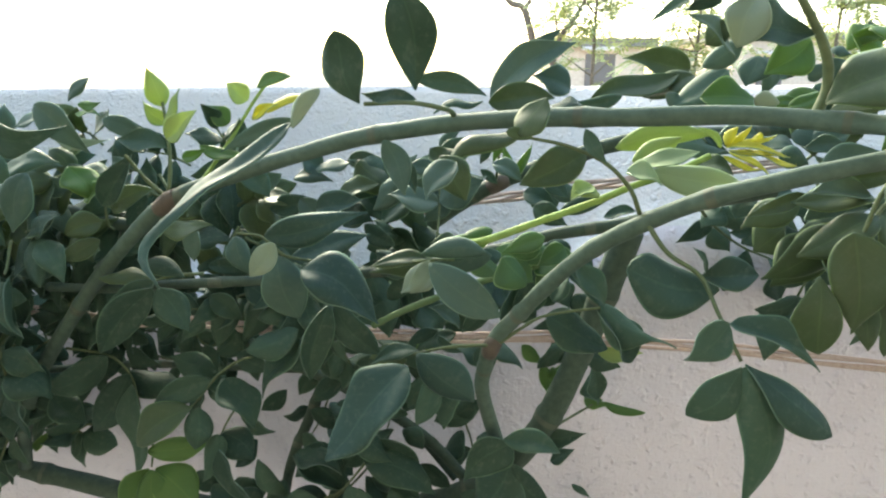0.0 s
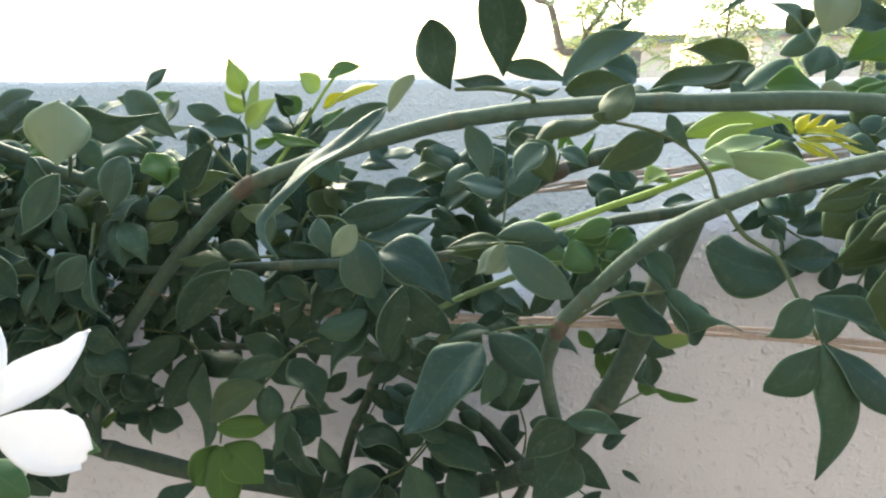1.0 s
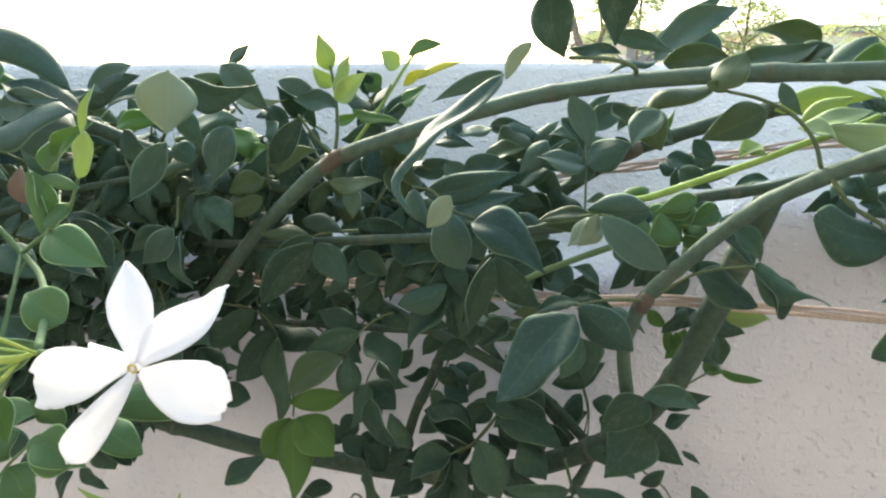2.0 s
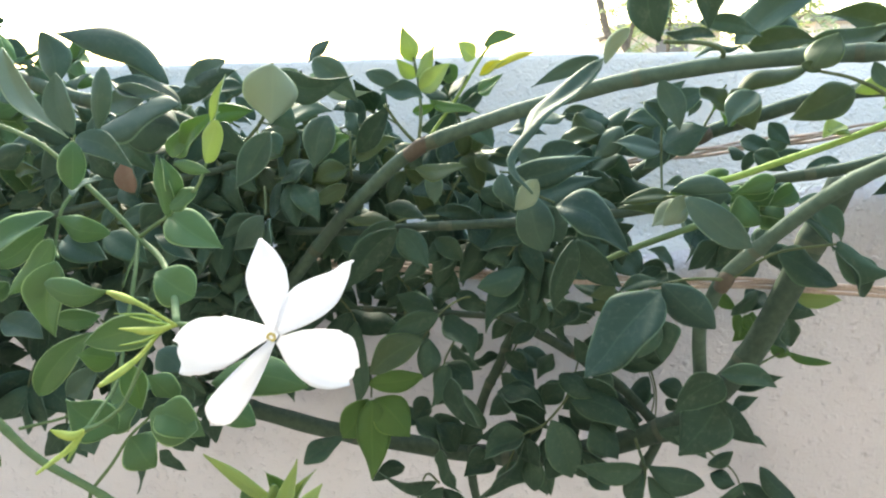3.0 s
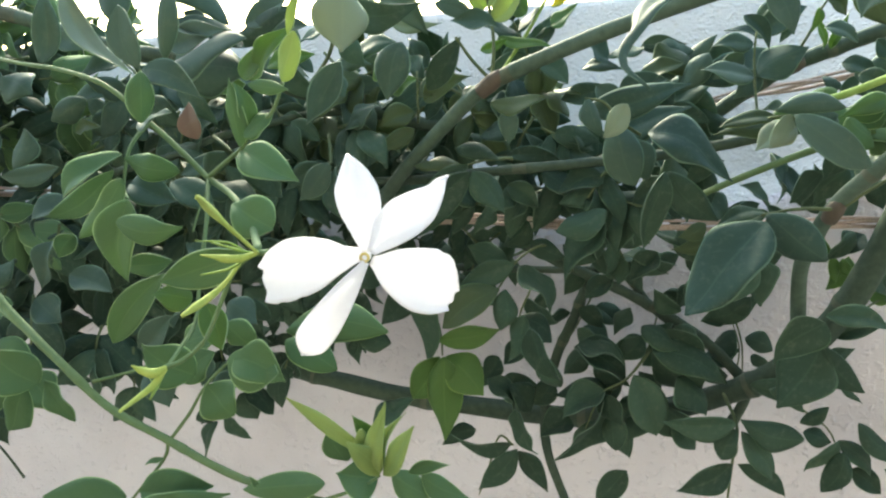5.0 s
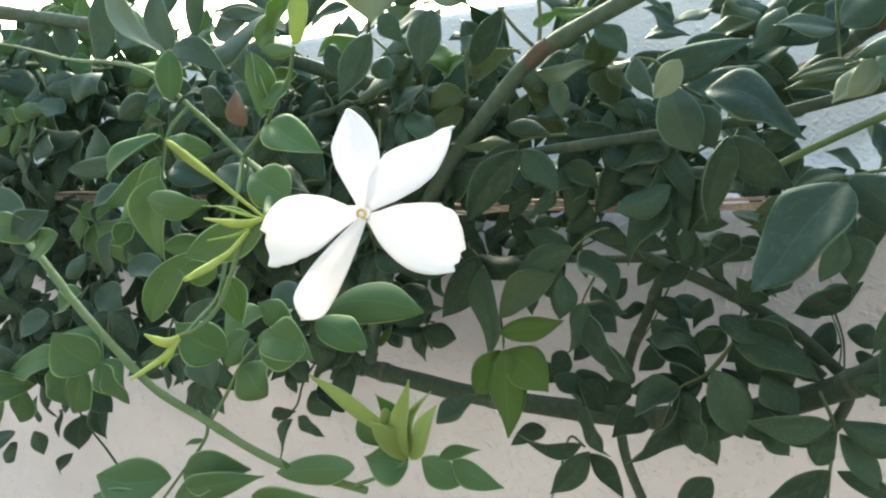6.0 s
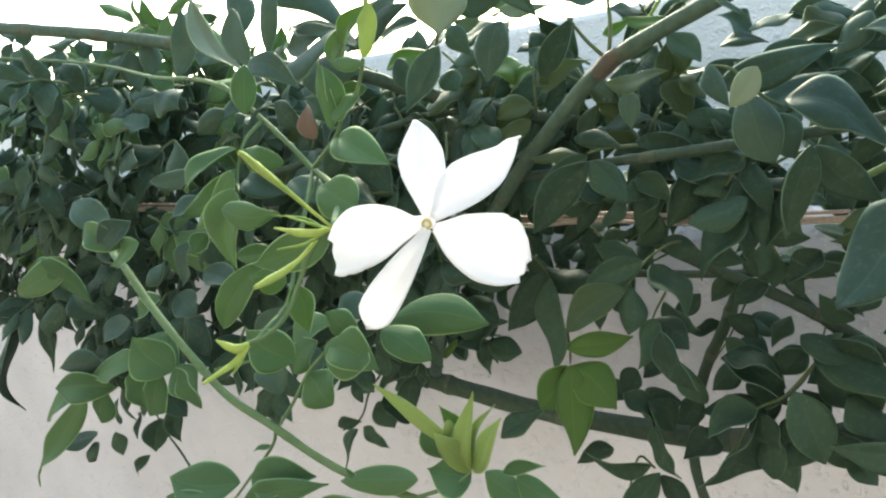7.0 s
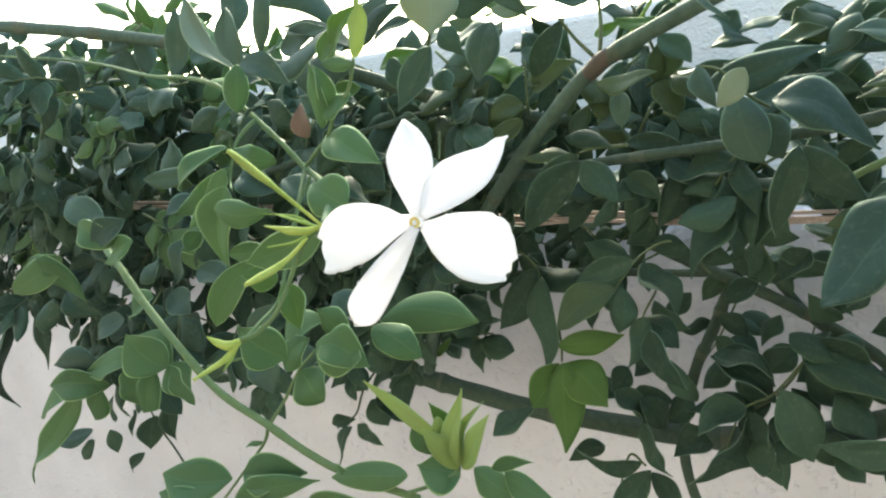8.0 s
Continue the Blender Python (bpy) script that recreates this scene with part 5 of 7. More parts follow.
leaflet(k, (-0.1381, 0.16, 1.0389), (-0.1342, 0.156, 1.0639), 0.0073, 0, 'y')
leaflet(k, (-0.1358, 0.158, 1.0396), (-0.1238, 0.154, 1.0598), 0.0065, 0, 'y')
leaflet(k, (-0.1383, 0.162, 1.0373), (-0.1301, 0.158, 1.0606), 0.0043, 0, 'y')
leaflet(k, (-0.1397, 0.162, 1.0379), (-0.1424, 0.158, 1.0561), 0.0040, 0, 'y')
leaflet(k, (-0.1376, 0.158, 1.0393), (-0.1453, 0.154, 1.0527), 0.0060, 0, 'y')
leaflet(k, (-0.1387, 0.16, 1.0444), (-0.1647, 0.156, 1.0666), 0.0054, 0, 'y')
leaflet(k, (-0.1393, 0.163, 1.0408), (-0.1455, 0.159, 1.0604), 0.0054, 0, 'm')
leaflet(k, (-0.1555, 0.18, 1.0294), (-0.1603, 0.176, 1.044), 0.0125, 0, 'g')
leaflet(k, (-0.1408, 0.165, 1.0318), (-0.1528, 0.161, 1.0372), 0.0122, 0, 'g')
leaflet(k, (-0.1352, 0.165, 1.0355), (-0.1216, 0.161, 1.0306), 0.0088, 0, 'g')
leaflet(k, (-0.1253, 0.165, 1.0356), (-0.1094, 0.161, 1.0316), 0.0076, 0, 'g')
leaflet(k, (-0.1297, 0.165, 1.0362), (-0.1163, 0.161, 1.0419), 0.0050, 0, 'g')
leaflet(k, (-0.1809, 0.166, 1.0277), (-0.1838, 0.162, 1.0328), 0.0030, 0, 'g')
k = stalk(front_stem, [(-0.2189, 0.174, 1.0385), (-0.2098, 0.174, 1.0492), (-0.2015, 0.174, 1.0608), (-0.1903, 0.174, 1.0712)], 0.0007)
leaflet(k, (-0.2015, 0.174, 1.0604), (-0.1914, 0.17, 1.0513), 0.0159, 0, 'g')
leaflet(k, (-0.1882, 0.172, 1.0721), (-0.1707, 0.168, 1.0665), 0.0129, 0, 'g')
leaflet(k, (-0.1901, 0.19, 1.0684), (-0.1991, 0.186, 1.0787), 0.0121, 0, 'g')
leaflet(k, (-0.1731, 0.18, 1.0751), (-0.1548, 0.176, 1.067), 0.0096, 0, 'g')
leaflet(k, (-0.1812, 0.2, 1.0702), (-0.1417, 0.196, 1.072), 0.0127, 0, 'g')
leaflet(k, (-0.2163, 0.185, 1.0553), (-0.2021, 0.181, 1.0696), 0.0123, 0, 'g')
leaflet(k, (-0.1968, 0.19, 1.0575), (-0.2082, 0.186, 1.0486), 0.0092, 0, 'b')
leaflet(k, (-0.2175, 0.19, 1.0668), (-0.1979, 0.186, 1.0774), 0.0124, 0, 'g')
k = stalk(front_stem, [(-0.2836, 0.195, 1.0668), (-0.2944, 0.2, 1.0704), (-0.3146, 0.21, 1.0758)], 0.0008)
leaflet(k, (-0.2822, 0.19, 1.0504), (-0.296, 0.186, 1.0666), 0.0150, 0, 'g')
leaflet(k, (-0.2793, 0.19, 1.052), (-0.2671, 0.186, 1.0365), 0.0138, 0, 'g')
leaflet(k, (-0.2887, 0.19, 1.0492), (-0.3008, 0.186, 1.0278), 0.0140, 0, 'g')
leaflet(k, (-0.3766, 0.3, 1.0103), (-0.3385, 0.296, 1.0162), 0.0149, 0, 'd')
leaflet(k, (-0.37, 0.3, 1.0069), (-0.3439, 0.296, 0.9929), 0.0170, 0, 'd')
leaflet(k, (-0.3022, 0.22, 1.0746), (-0.2882, 0.216, 1.0656), 0.0126, 0, 'b')
leaflet(k, (-0.2956, 0.23, 1.0971), (-0.302, 0.226, 1.0771), 0.0138, 0, 'b')
leaflet(k, (-0.2832, 0.22, 1.0852), (-0.2626, 0.216, 1.0801), 0.0109, 0, 'b')
leaflet(k, (-0.3133, 0.22, 1.0718), (-0.3289, 0.216, 1.0626), 0.0123, 0, 'g')
leaflet(k, (-0.3266, 0.24, 1.0858), (-0.3403, 0.236, 1.0761), 0.0156, 0, 'd')
k = stalk(front_stem, [(-0.256, 0.187, 1.0536), (-0.2407, 0.19, 1.0569), (-0.2306, 0.19, 1.0613)], 0.0007)
leaflet(k, (-0.2335, 0.19, 1.0576), (-0.2255, 0.186, 1.0448), 0.0133, 0, 'b')
leaflet(k, (-0.2437, 0.2, 1.062), (-0.2269, 0.196, 1.0761), 0.0123, 0, 'b')
leaflet(k, (-0.2187, 0.2, 1.0603), (-0.2167, 0.196, 1.0493), 0.0132, 0, 'b')

flower_stem = cane([(-0.161, 0.143, 1.1178), (-0.1731, 0.165, 1.1209), (-0.1894, 0.188, 1.1243), (-0.2037, 0.2, 1.1285), (-0.2139, 0.203, 1.1375), (-0.2252, 0.206, 1.1468), (-0.2413, 0.21, 1.1595), (-0.2552, 0.215, 1.1649), (-0.2762, 0.225, 1.1688), (-0.3105, 0.24, 1.1734), (-0.3915, 0.275, 1.19), (-0.5247, 0.3, 1.2115)], 0.0012, 0.0007, CANE_STEM)
k = stalk(flower_stem, [(-0.2037, 0.2, 1.1285), (-0.192, 0.193, 1.1354), (-0.1834, 0.187, 1.1402), (-0.1736, 0.178, 1.1481), (-0.165, 0.172, 1.1525), (-0.158, 0.166, 1.1612)], 0.0008)
leaflet(k, (-0.1835, 0.187, 1.1394), (-0.1636, 0.183, 1.1317), 0.0123, 0, 'g')
leaflet(k, (-0.1776, 0.175, 1.1425), (-0.1788, 0.171, 1.1624), 0.0080, 0, 'g')
leaflet(k, (-0.1741, 0.177, 1.1464), (-0.1755, 0.173, 1.1615), 0.0059, 0, 'g')
leaflet(k, (-0.1709, 0.172, 1.1624), (-0.156, 0.168, 1.1769), 0.0079, 0, 'm')
leaflet(k, (-0.158, 0.166, 1.1617), (-0.1516, 0.162, 1.1749), 0.0074, 0, 'y')
leaflet(k, (-0.1546, 0.165, 1.1735), (-0.1484, 0.161, 1.1866), 0.0031, 0, 'y')
leaflet(k, (-0.1684, 0.166, 1.1612), (-0.1546, 0.162, 1.1596), 0.0042, 0, 'g')
leaflet(k, (-0.1659, 0.175, 1.1518), (-0.1747, 0.171, 1.1465), 0.0066, 0, 'g')
leaflet(k, (-0.1741, 0.175, 1.1626), (-0.1637, 0.171, 1.174), 0.0067, 0, 'g')
k = stalk(flower_stem, [(-0.2037, 0.2, 1.1285), (-0.1965, 0.182, 1.1178), (-0.1939, 0.168, 1.1027), (-0.19, 0.155, 1.0927), (-0.1884, 0.142, 1.0895), (-0.1887, 0.133, 1.0865)], 0.0008)
leaflet(k, (-0.1775, 0.164, 1.1264), (-0.1635, 0.16, 1.12), 0.0109, 0, 'g')
leaflet(k, (-0.1745, 0.162, 1.1122), (-0.2014, 0.158, 1.104), 0.0133, 0, 'g')
leaflet(k, (-0.1928, 0.16, 1.0977), (-0.2038, 0.156, 1.1006), 0.0078, 0, 'm')
leaflet(k, (-0.2001, 0.166, 1.0687), (-0.2149, 0.162, 1.0809), 0.0154, 0, 'g')
leaflet(k, (-0.1869, 0.156, 1.098), (-0.1809, 0.152, 1.0844), 0.0080, 0, 'm')
leaflet(k, (-0.1908, 0.172, 1.0718), (-0.1713, 0.168, 1.0687), 0.0141, 0, 'g')
leaflet(k, (-0.2074, 0.17, 1.1026), (-0.2295, 0.166, 1.0771), 0.0117, 0, 'g')
leaflet(k, (-0.2166, 0.19, 1.1009), (-0.2374, 0.186, 1.0995), 0.0093, 0, 'g')
leaflet(k, (-0.1967, 0.167, 1.119), (-0.2183, 0.163, 1.1216), 0.0100, 0, 'g')
leaflet(k, (-0.2077, 0.2, 1.0954), (-0.213, 0.196, 1.1054), 0.0104, 0, 'b')
leaflet(k, (-0.2135, 0.22, 1.0737), (-0.2005, 0.216, 1.0657), 0.0125, 0, 'b')
leaflet(k, (-0.2275, 0.2, 1.072), (-0.2142, 0.196, 1.0833), 0.0099, 0, 'b')
leaflet(k, (-0.2066, 0.24, 1.0577), (-0.2116, 0.236, 1.0673), 0.0099, 0, 'd')
k = stalk(flower_stem, [(-0.2269, 0.206, 1.1476), (-0.2289, 0.2, 1.1434), (-0.23, 0.195, 1.1382), (-0.2302, 0.19, 1.128), (-0.2262, 0.185, 1.1241)], 0.0008)
leaflet(k, (-0.2286, 0.19, 1.1389), (-0.254, 0.186, 1.1269), 0.0127, 0, 'g')
leaflet(k, (-0.2279, 0.19, 1.1377), (-0.209, 0.186, 1.1333), 0.0101, 0, 'g')
leaflet(k, (-0.2342, 0.2, 1.1267), (-0.2143, 0.196, 1.1207), 0.0099, 0, 'b')
leaflet(k, (-0.2248, 0.182, 1.1318), (-0.2424, 0.178, 1.1125), 0.0112, 0, 'g')
leaflet(k, (-0.2172, 0.172, 1.1271), (-0.226, 0.168, 1.0999), 0.0167, 0, 'g')
leaflet(k, (-0.2469, 0.21, 1.1303), (-0.282, 0.206, 1.1113), 0.0109, 0, 'g')
leaflet(k, (-0.2863, 0.23, 1.1292), (-0.3102, 0.226, 1.1267), 0.0095, 0, 'b')
leaflet(k, (-0.2763, 0.22, 1.117), (-0.2963, 0.216, 1.1062), 0.0116, 0, 'b')
leaflet(k, (-0.2364, 0.23, 1.1215), (-0.2162, 0.226, 1.1105), 0.0129, 0, 'd')
leaflet(k, (-0.2193, 0.24, 1.1191), (-0.1986, 0.236, 1.1102), 0.0142, 0, 'd')
leaflet(k, (-0.2768, 0.22, 1.1026), (-0.2835, 0.216, 1.094), 0.0103, 0, 'g')
k = stalk(flower_stem, [(-0.236, 0.208, 1.1562), (-0.224, 0.2, 1.1641), (-0.2211, 0.197, 1.1665)], 0.0008)
leaflet(k, (-0.2575, 0.215, 1.1976), (-0.2256, 0.2, 1.165), 0.0073, 0, 'p', [(-0.2522, 0.21, 1.1844), (-0.2423, 0.205, 1.1739)])
leaflet(k, (-0.2774, 0.23, 1.1973), (-0.2802, 0.226, 1.1702), 0.0098, 0, 'b')
leaflet(k, (-0.2587, 0.24, 1.204), (-0.2525, 0.236, 1.1829), 0.0139, 0, 'b')
leaflet(k, (-0.227, 0.2, 1.188), (-0.2208, 0.196, 1.1668), 0.0124, 0, 'b')
leaflet(k, (-0.2023, 0.19, 1.1901), (-0.2081, 0.186, 1.1697), 0.0077, 0, 'b')
leaflet(k, (-0.2131, 0.186, 1.1666), (-0.1937, 0.182, 1.1588), 0.0099, 0, 'b')
leaflet(k, (-0.2109, 0.181, 1.1661), (-0.2112, 0.177, 1.1506), 0.0083, 0, 'g')
leaflet(k, (-0.2203, 0.19, 1.1493), (-0.2056, 0.186, 1.1526), 0.0080, 0, 'b')
leaflet(k, (-0.2295, 0.226, 1.1663), (-0.1947, 0.222, 1.1774), 0.0183, 0, 'b')
leaflet(k, (-0.2342, 0.24, 1.1749), (-0.2064, 0.236, 1.1794), 0.0134, 0, 'b')
leaflet(k, (-0.2658, 0.26, 1.204), (-0.2162, 0.256, 1.1923), 0.0151, 0, 'b')
leaflet(k, (-0.2362, 0.25, 1.1632), (-0.2043, 0.246, 1.162), 0.0206, 0, 'b')
leaflet(k, (-0.2144, 0.27, 1.1824), (-0.1908, 0.266, 1.1909), 0.0126, 0, 'b')
leaflet(k, (-0.3209, 0.25, 1.1661), (-0.3055, 0.246, 1.1587), 0.0148, 0, 'b')
leaflet(k, (-0.2899, 0.25, 1.1815), (-0.2748, 0.246, 1.1764), 0.0095, 0, 'b')
leaflet(k, (-0.2893, 0.26, 1.1545), (-0.3081, 0.256, 1.1453), 0.0143, 0, 'd')
leaflet(k, (-0.3235, 0.26, 1.1426), (-0.3304, 0.256, 1.1249), 0.0147, 0, 'b')
leaflet(k, (-0.2528, 0.25, 1.1543), (-0.2394, 0.246, 1.1425), 0.0145, 0, 'd')
leaflet(k, (-0.3129, 0.28, 1.1382), (-0.2974, 0.276, 1.1411), 0.0082, 0, 'o')
leaflet(k, (-0.1656, 0.25, 1.1741), (-0.1561, 0.246, 1.163), 0.0113, 0, 'd')
k = stalk(flower_stem, [(-0.2078, 0.21, 1.1259), (-0.2117, 0.205, 1.1159), (-0.2129, 0.2, 1.1086)], 0.0006)
leaflet(k, (-0.2316, 0.245, 1.1523), (-0.2281, 0.241, 1.1374), 0.0130, 0, 'wr')
leaflet(k, (-0.5083, 0.28, 1.0449), (-0.5284, 0.276, 0.9719), 0.0355, 0, 'd')
leaflet(k, (-0.4784, 0.28, 1.0464), (-0.4794, 0.276, 1.0039), 0.0155, 0, 'd')
leaflet(k, (-0.3758, 0.235, 1.0171), (-0.4241, 0.231, 1.0139), 0.0181, 0, 'g')
leaflet(k, (-0.3799, 0.232, 1.0163), (-0.3913, 0.228, 0.997), 0.0172, 0, 'g')
leaflet(k, (-0.4009, 0.235, 1.0109), (-0.4559, 0.231, 0.9494), 0.0164, 0, 'gt')
leaflet(k, (-0.3868, 0.24, 1.0263), (-0.4171, 0.236, 1.0259), 0.0164, 0, 'b')
leaflet(k, (-0.3512, 0.236, 1.0328), (-0.3922, 0.232, 1.0238), 0.0139, 0, 'g')
leaflet(k, (-0.3431, 0.23, 1.0473), (-0.3191, 0.226, 1.0348), 0.0186, 0, 'g')
leaflet(k, (-0.3472, 0.226, 1.0322), (-0.3444, 0.222, 1.0122), 0.0189, 0, 'g')
leaflet(k, (-0.3199, 0.226, 1.0348), (-0.3046, 0.222, 1.0197), 0.0170, 0, 'g')
leaflet(k, (-0.3831, 0.26, 1.0456), (-0.4107, 0.256, 1.0353), 0.0150, 0, 'b')
leaflet(k, (-0.409, 0.25, 1.0853), (-0.4596, 0.246, 1.0632), 0.0195, 0, 'g')
leaflet(k, (-0.4382, 0.25, 1.0825), (-0.3989, 0.246, 1.0602), 0.0192, 0, 'g')
leaflet(k, (-0.4505, 0.27, 1.0518), (-0.4709, 0.266, 1.0305), 0.0177, 0, 'd')
leaflet(k, (-0.438, 0.27, 1.0592), (-0.4132, 0.266, 1.0464), 0.0170, 0, 'd')
leaflet(k, (-0.4134, 0.24, 1.0077), (-0.4476, 0.236, 0.991), 0.0132, 0, 'g')

wall_twig = cane([(-0.4868, 0.375, 0.8693), (-0.4937, 0.372, 0.8909), (-0.5023, 0.37, 0.909), (-0.5134, 0.37, 0.9358), (-0.5192, 0.37, 0.9702)], 0.0009, 0.0006, CANE_CANE)
leaflet(wall_twig, (-0.5486, 0.37, 0.9359), (-0.551, 0.366, 0.9134), 0.0143, 0, 'd')
leaflet(wall_twig, (-0.5625, 0.37, 0.9035), (-0.5559, 0.366, 0.884), 0.0164, 0, 'd')
leaflet(wall_twig, (-0.5859, 0.37, 0.8987), (-0.6303, 0.366, 0.8878), 0.0180, 0, 'd')
leaflet(wall_twig, (-0.5855, 0.37, 0.8912), (-0.605, 0.366, 0.8727), 0.0169, 0, 'd')
leaflet(wall_twig, (-0.5051, 0.37, 0.9214), (-0.516, 0.366, 0.8898), 0.0196, 0, 'd')
leaflet(wall_twig, (-0.4879, 0.37, 0.9327), (-0.4832, 0.366, 0.9043), 0.0173, 0, 'd')
leaflet(wall_twig, (-0.5261, 0.37, 0.9248), (-0.5317, 0.366, 0.9017), 0.0169, 0, 'd')
leaflet(wall_twig, (-0.5269, 0.37, 0.8859), (-0.5425, 0.366, 0.8669), 0.0124, 0, 'd')
leaflet(wall_twig, (-0.4949, 0.37, 0.9469), (-0.4728, 0.366, 0.926), 0.0199, 0, 'd')
leaflet(wall_twig, (-0.5074, 0.37, 0.9462), (-0.5292, 0.366, 0.9214), 0.0185, 0, 'd')

brown_twig = cane([(-0.2805, 0.365, 0.9827), (-0.296, 0.36, 0.9631), (-0.3059, 0.36, 0.9433), (-0.3224, 0.36, 0.9317)], 0.0008, 0.0006, CANE_CANE)
leaflet(brown_twig, (-0.2905, 0.355, 0.9665), (-0.305, 0.351, 0.9747), 0.0149, 0, 'd')
leaflet(brown_twig, (-0.287, 0.356, 0.9655), (-0.2607, 0.352, 0.9832), 0.0153, 0, 'd')
leaflet(brown_twig, (-0.2832, 0.356, 0.9625), (-0.2637, 0.352, 0.9491), 0.0177, 0, 'd')
leaflet(brown_twig, (-0.2898, 0.357, 0.9567), (-0.2777, 0.353, 0.9414), 0.0194, 0, 'd')
leaflet(brown_twig, (-0.3051, 0.358, 0.941), (-0.3224, 0.354, 0.9365), 0.0131, 0, 'd')
leaflet(brown_twig, (-0.304, 0.358, 0.9373), (-0.2875, 0.354, 0.923), 0.0168, 0, 'd')
leaflet(brown_twig, (-0.3089, 0.358, 0.9348), (-0.3207, 0.354, 0.9049), 0.0156, 0, 'd')
leaflet(brown_twig, (-0.2706, 0.35, 0.97), (-0.2427, 0.346, 0.9848), 0.0177, 0, 'd')
leaflet(cross_cane, (-0.0648, 0.335, 1.0584), (-0.0431, 0.331, 1.0509), 0.0158, 0, 'd')
leaflet(cross_cane, (-0.043, 0.34, 1.0566), (-0.0245, 0.336, 1.0472), 0.0156, 0, 'd')
leaflet(cross_cane, (-0.0196, 0.34, 1.0566), (-0.034, 0.336, 1.0494), 0.0129, 0, 'd')
leaflet(cross_cane, (-0.0794, 0.33, 1.0655), (-0.0643, 0.326, 1.0558), 0.0159, 0, 'd')
leaflet(cross_cane, (-0.0329, 0.31, 1.0262), (-0.0092, 0.306, 1.0063), 0.0169, 0, 'd')
leaflet(cross_cane, (-0.0243, 0.3, 1.005), (-0.0081, 0.296, 0.9878), 0.0212, 0, 'd')
leaflet(cross_cane, (-0.0839, 0.31, 1.1038), (-0.0937, 0.306, 1.0796), 0.0165, 0, 'd')
leaflet(cross_cane, (-0.0557, 0.305, 1.1025), (-0.0458, 0.301, 1.074), 0.0179, 0, 'd')
leaflet(cross_cane, (-0.0186, 0.28, 1.0888), (-0.0293, 0.276, 1.0845), 0.0071, 0, 'o')
leaflet(coping_cane, (0.0083, 0.315, 1.1544), (-0.0205, 0.311, 1.148), 0.0155, 0, 'b')
leaflet(coping_cane, (-0.0029, 0.31, 1.1483), (0.0178, 0.306, 1.1625), 0.0157, 0, 'b')
leaflet(coping_cane, (-0.004, 0.318, 1.1671), (-0.0176, 0.314, 1.1533), 0.0114, 0, 'b')
leaflet(coping_cane, (0.0024, 0.322, 1.1641), (-0.0111, 0.318, 1.1566), 0.0105, 0, 'd')
leaflet(coping_cane, (-0.0375, 0.31, 1.1653), (-0.0225, 0.306, 1.152), 0.0158, 0, 'o')
leaflet(coping_cane, (-0.0207, 0.315, 1.1609), (-0.0356, 0.311, 1.166), 0.0103, 0, 'd')
leaflet(coping_cane, (-0.0454, 0.305, 1.1489), (-0.0274, 0.301, 1.1573), 0.0101, 0, 'o')
leaflet(coping_cane, (-0.0436, 0.32, 1.164), (-0.0234, 0.316, 1.1639), 0.0089, 0, 'b')
leaflet(coping_cane, (-0.0583, 0.32, 1.16), (-0.0416, 0.316, 1.1632), 0.0089, 0, 'b')
leaflet(coping_cane, (-0.01, 0.33, 1.1452), (-0.0331, 0.326, 1.1319), 0.0181, 0, 'd')
leaflet(coping_cane, (-0.0167, 0.325, 1.1266), (-0.0324, 0.321, 1.1352), 0.0163, 0, 'd')
leaflet(coping_cane, (-0.0249, 0.325, 1.1294), (-0.0096, 0.321, 1.1221), 0.0180, 0, 'd')
leaflet(coping_cane, (-0.0139, 0.325, 1.1337), (0.0053, 0.321, 1.1222), 0.0119, 0, 'd')
leaflet(coping_cane, (-0.0353, 0.32, 1.1221), (-0.0213, 0.316, 1.1287), 0.0107, 0, 'd')
leaflet(coping_cane, (-0.0548, 0.3, 1.1451), (-0.0339, 0.296, 1.1506), 0.0134, 0, 'b')
leaflet(coping_cane, (-0.0466, 0.31, 1.1406), (-0.0305, 0.306, 1.1389), 0.0155, 0, 'd')
leaflet(coping_cane, (0.013, 0.33, 1.1658), (-0.0057, 0.326, 1.1696), 0.0096, 0, 'd')
leaflet(coping_cane, (0.0185, 0.33, 1.1591), (0.0265, 0.326, 1.153), 0.0059, 0, 'd')
leaflet(coping_cane, (0.0183, 0.325, 1.1625), (0.0233, 0.321, 1.1704), 0.0053, 0, 'd')
leaflet(coping_cane, (0.0319, 0.31, 1.1595), (0.0275, 0.306, 1.175), 0.0040, 0, 'm')
leaflet(coping_cane, (0.0353, 0.31, 1.159), (0.0399, 0.306, 1.1738), 0.0040, 0, 'm')
leaflet(coping_cane, (0.0482, 0.315, 1.1471), (0.054, 0.311, 1.1505), 0.0103, 0, 'b')
leaflet(coping_cane, (0.0454, 0.322, 1.1362), (0.0537, 0.318, 1.1479), 0.0074, 0, 'd')
leaflet(coping_cane, (0.0513, 0.31, 1.1506), (0.0608, 0.306, 1.1527), 0.0091, 0, 'b')
leaflet(lower_cane, (0.0194, 0.262, 1.1409), (-0.0025, 0.258, 1.1349), 0.0088, 0, 'm')
leaflet(lower_cane, (0.0214, 0.255, 1.1366), (-0.0032, 0.251, 1.1317), 0.0099, 0, 'b')
leaflet(lower_cane, (0, 0.25, 1.1355), (-0.0243, 0.246, 1.132), 0.0072, 0, 'o')
leaflet(lower_cane, (0.0004, 0.24, 1.1366), (-0.0116, 0.236, 1.1274), 0.0106, 0, 'p')
leaflet(lower_cane, (0.0259, 0.258, 1.1352), (0.0357, 0.254, 1.1258), 0.0144, 0, 'g')
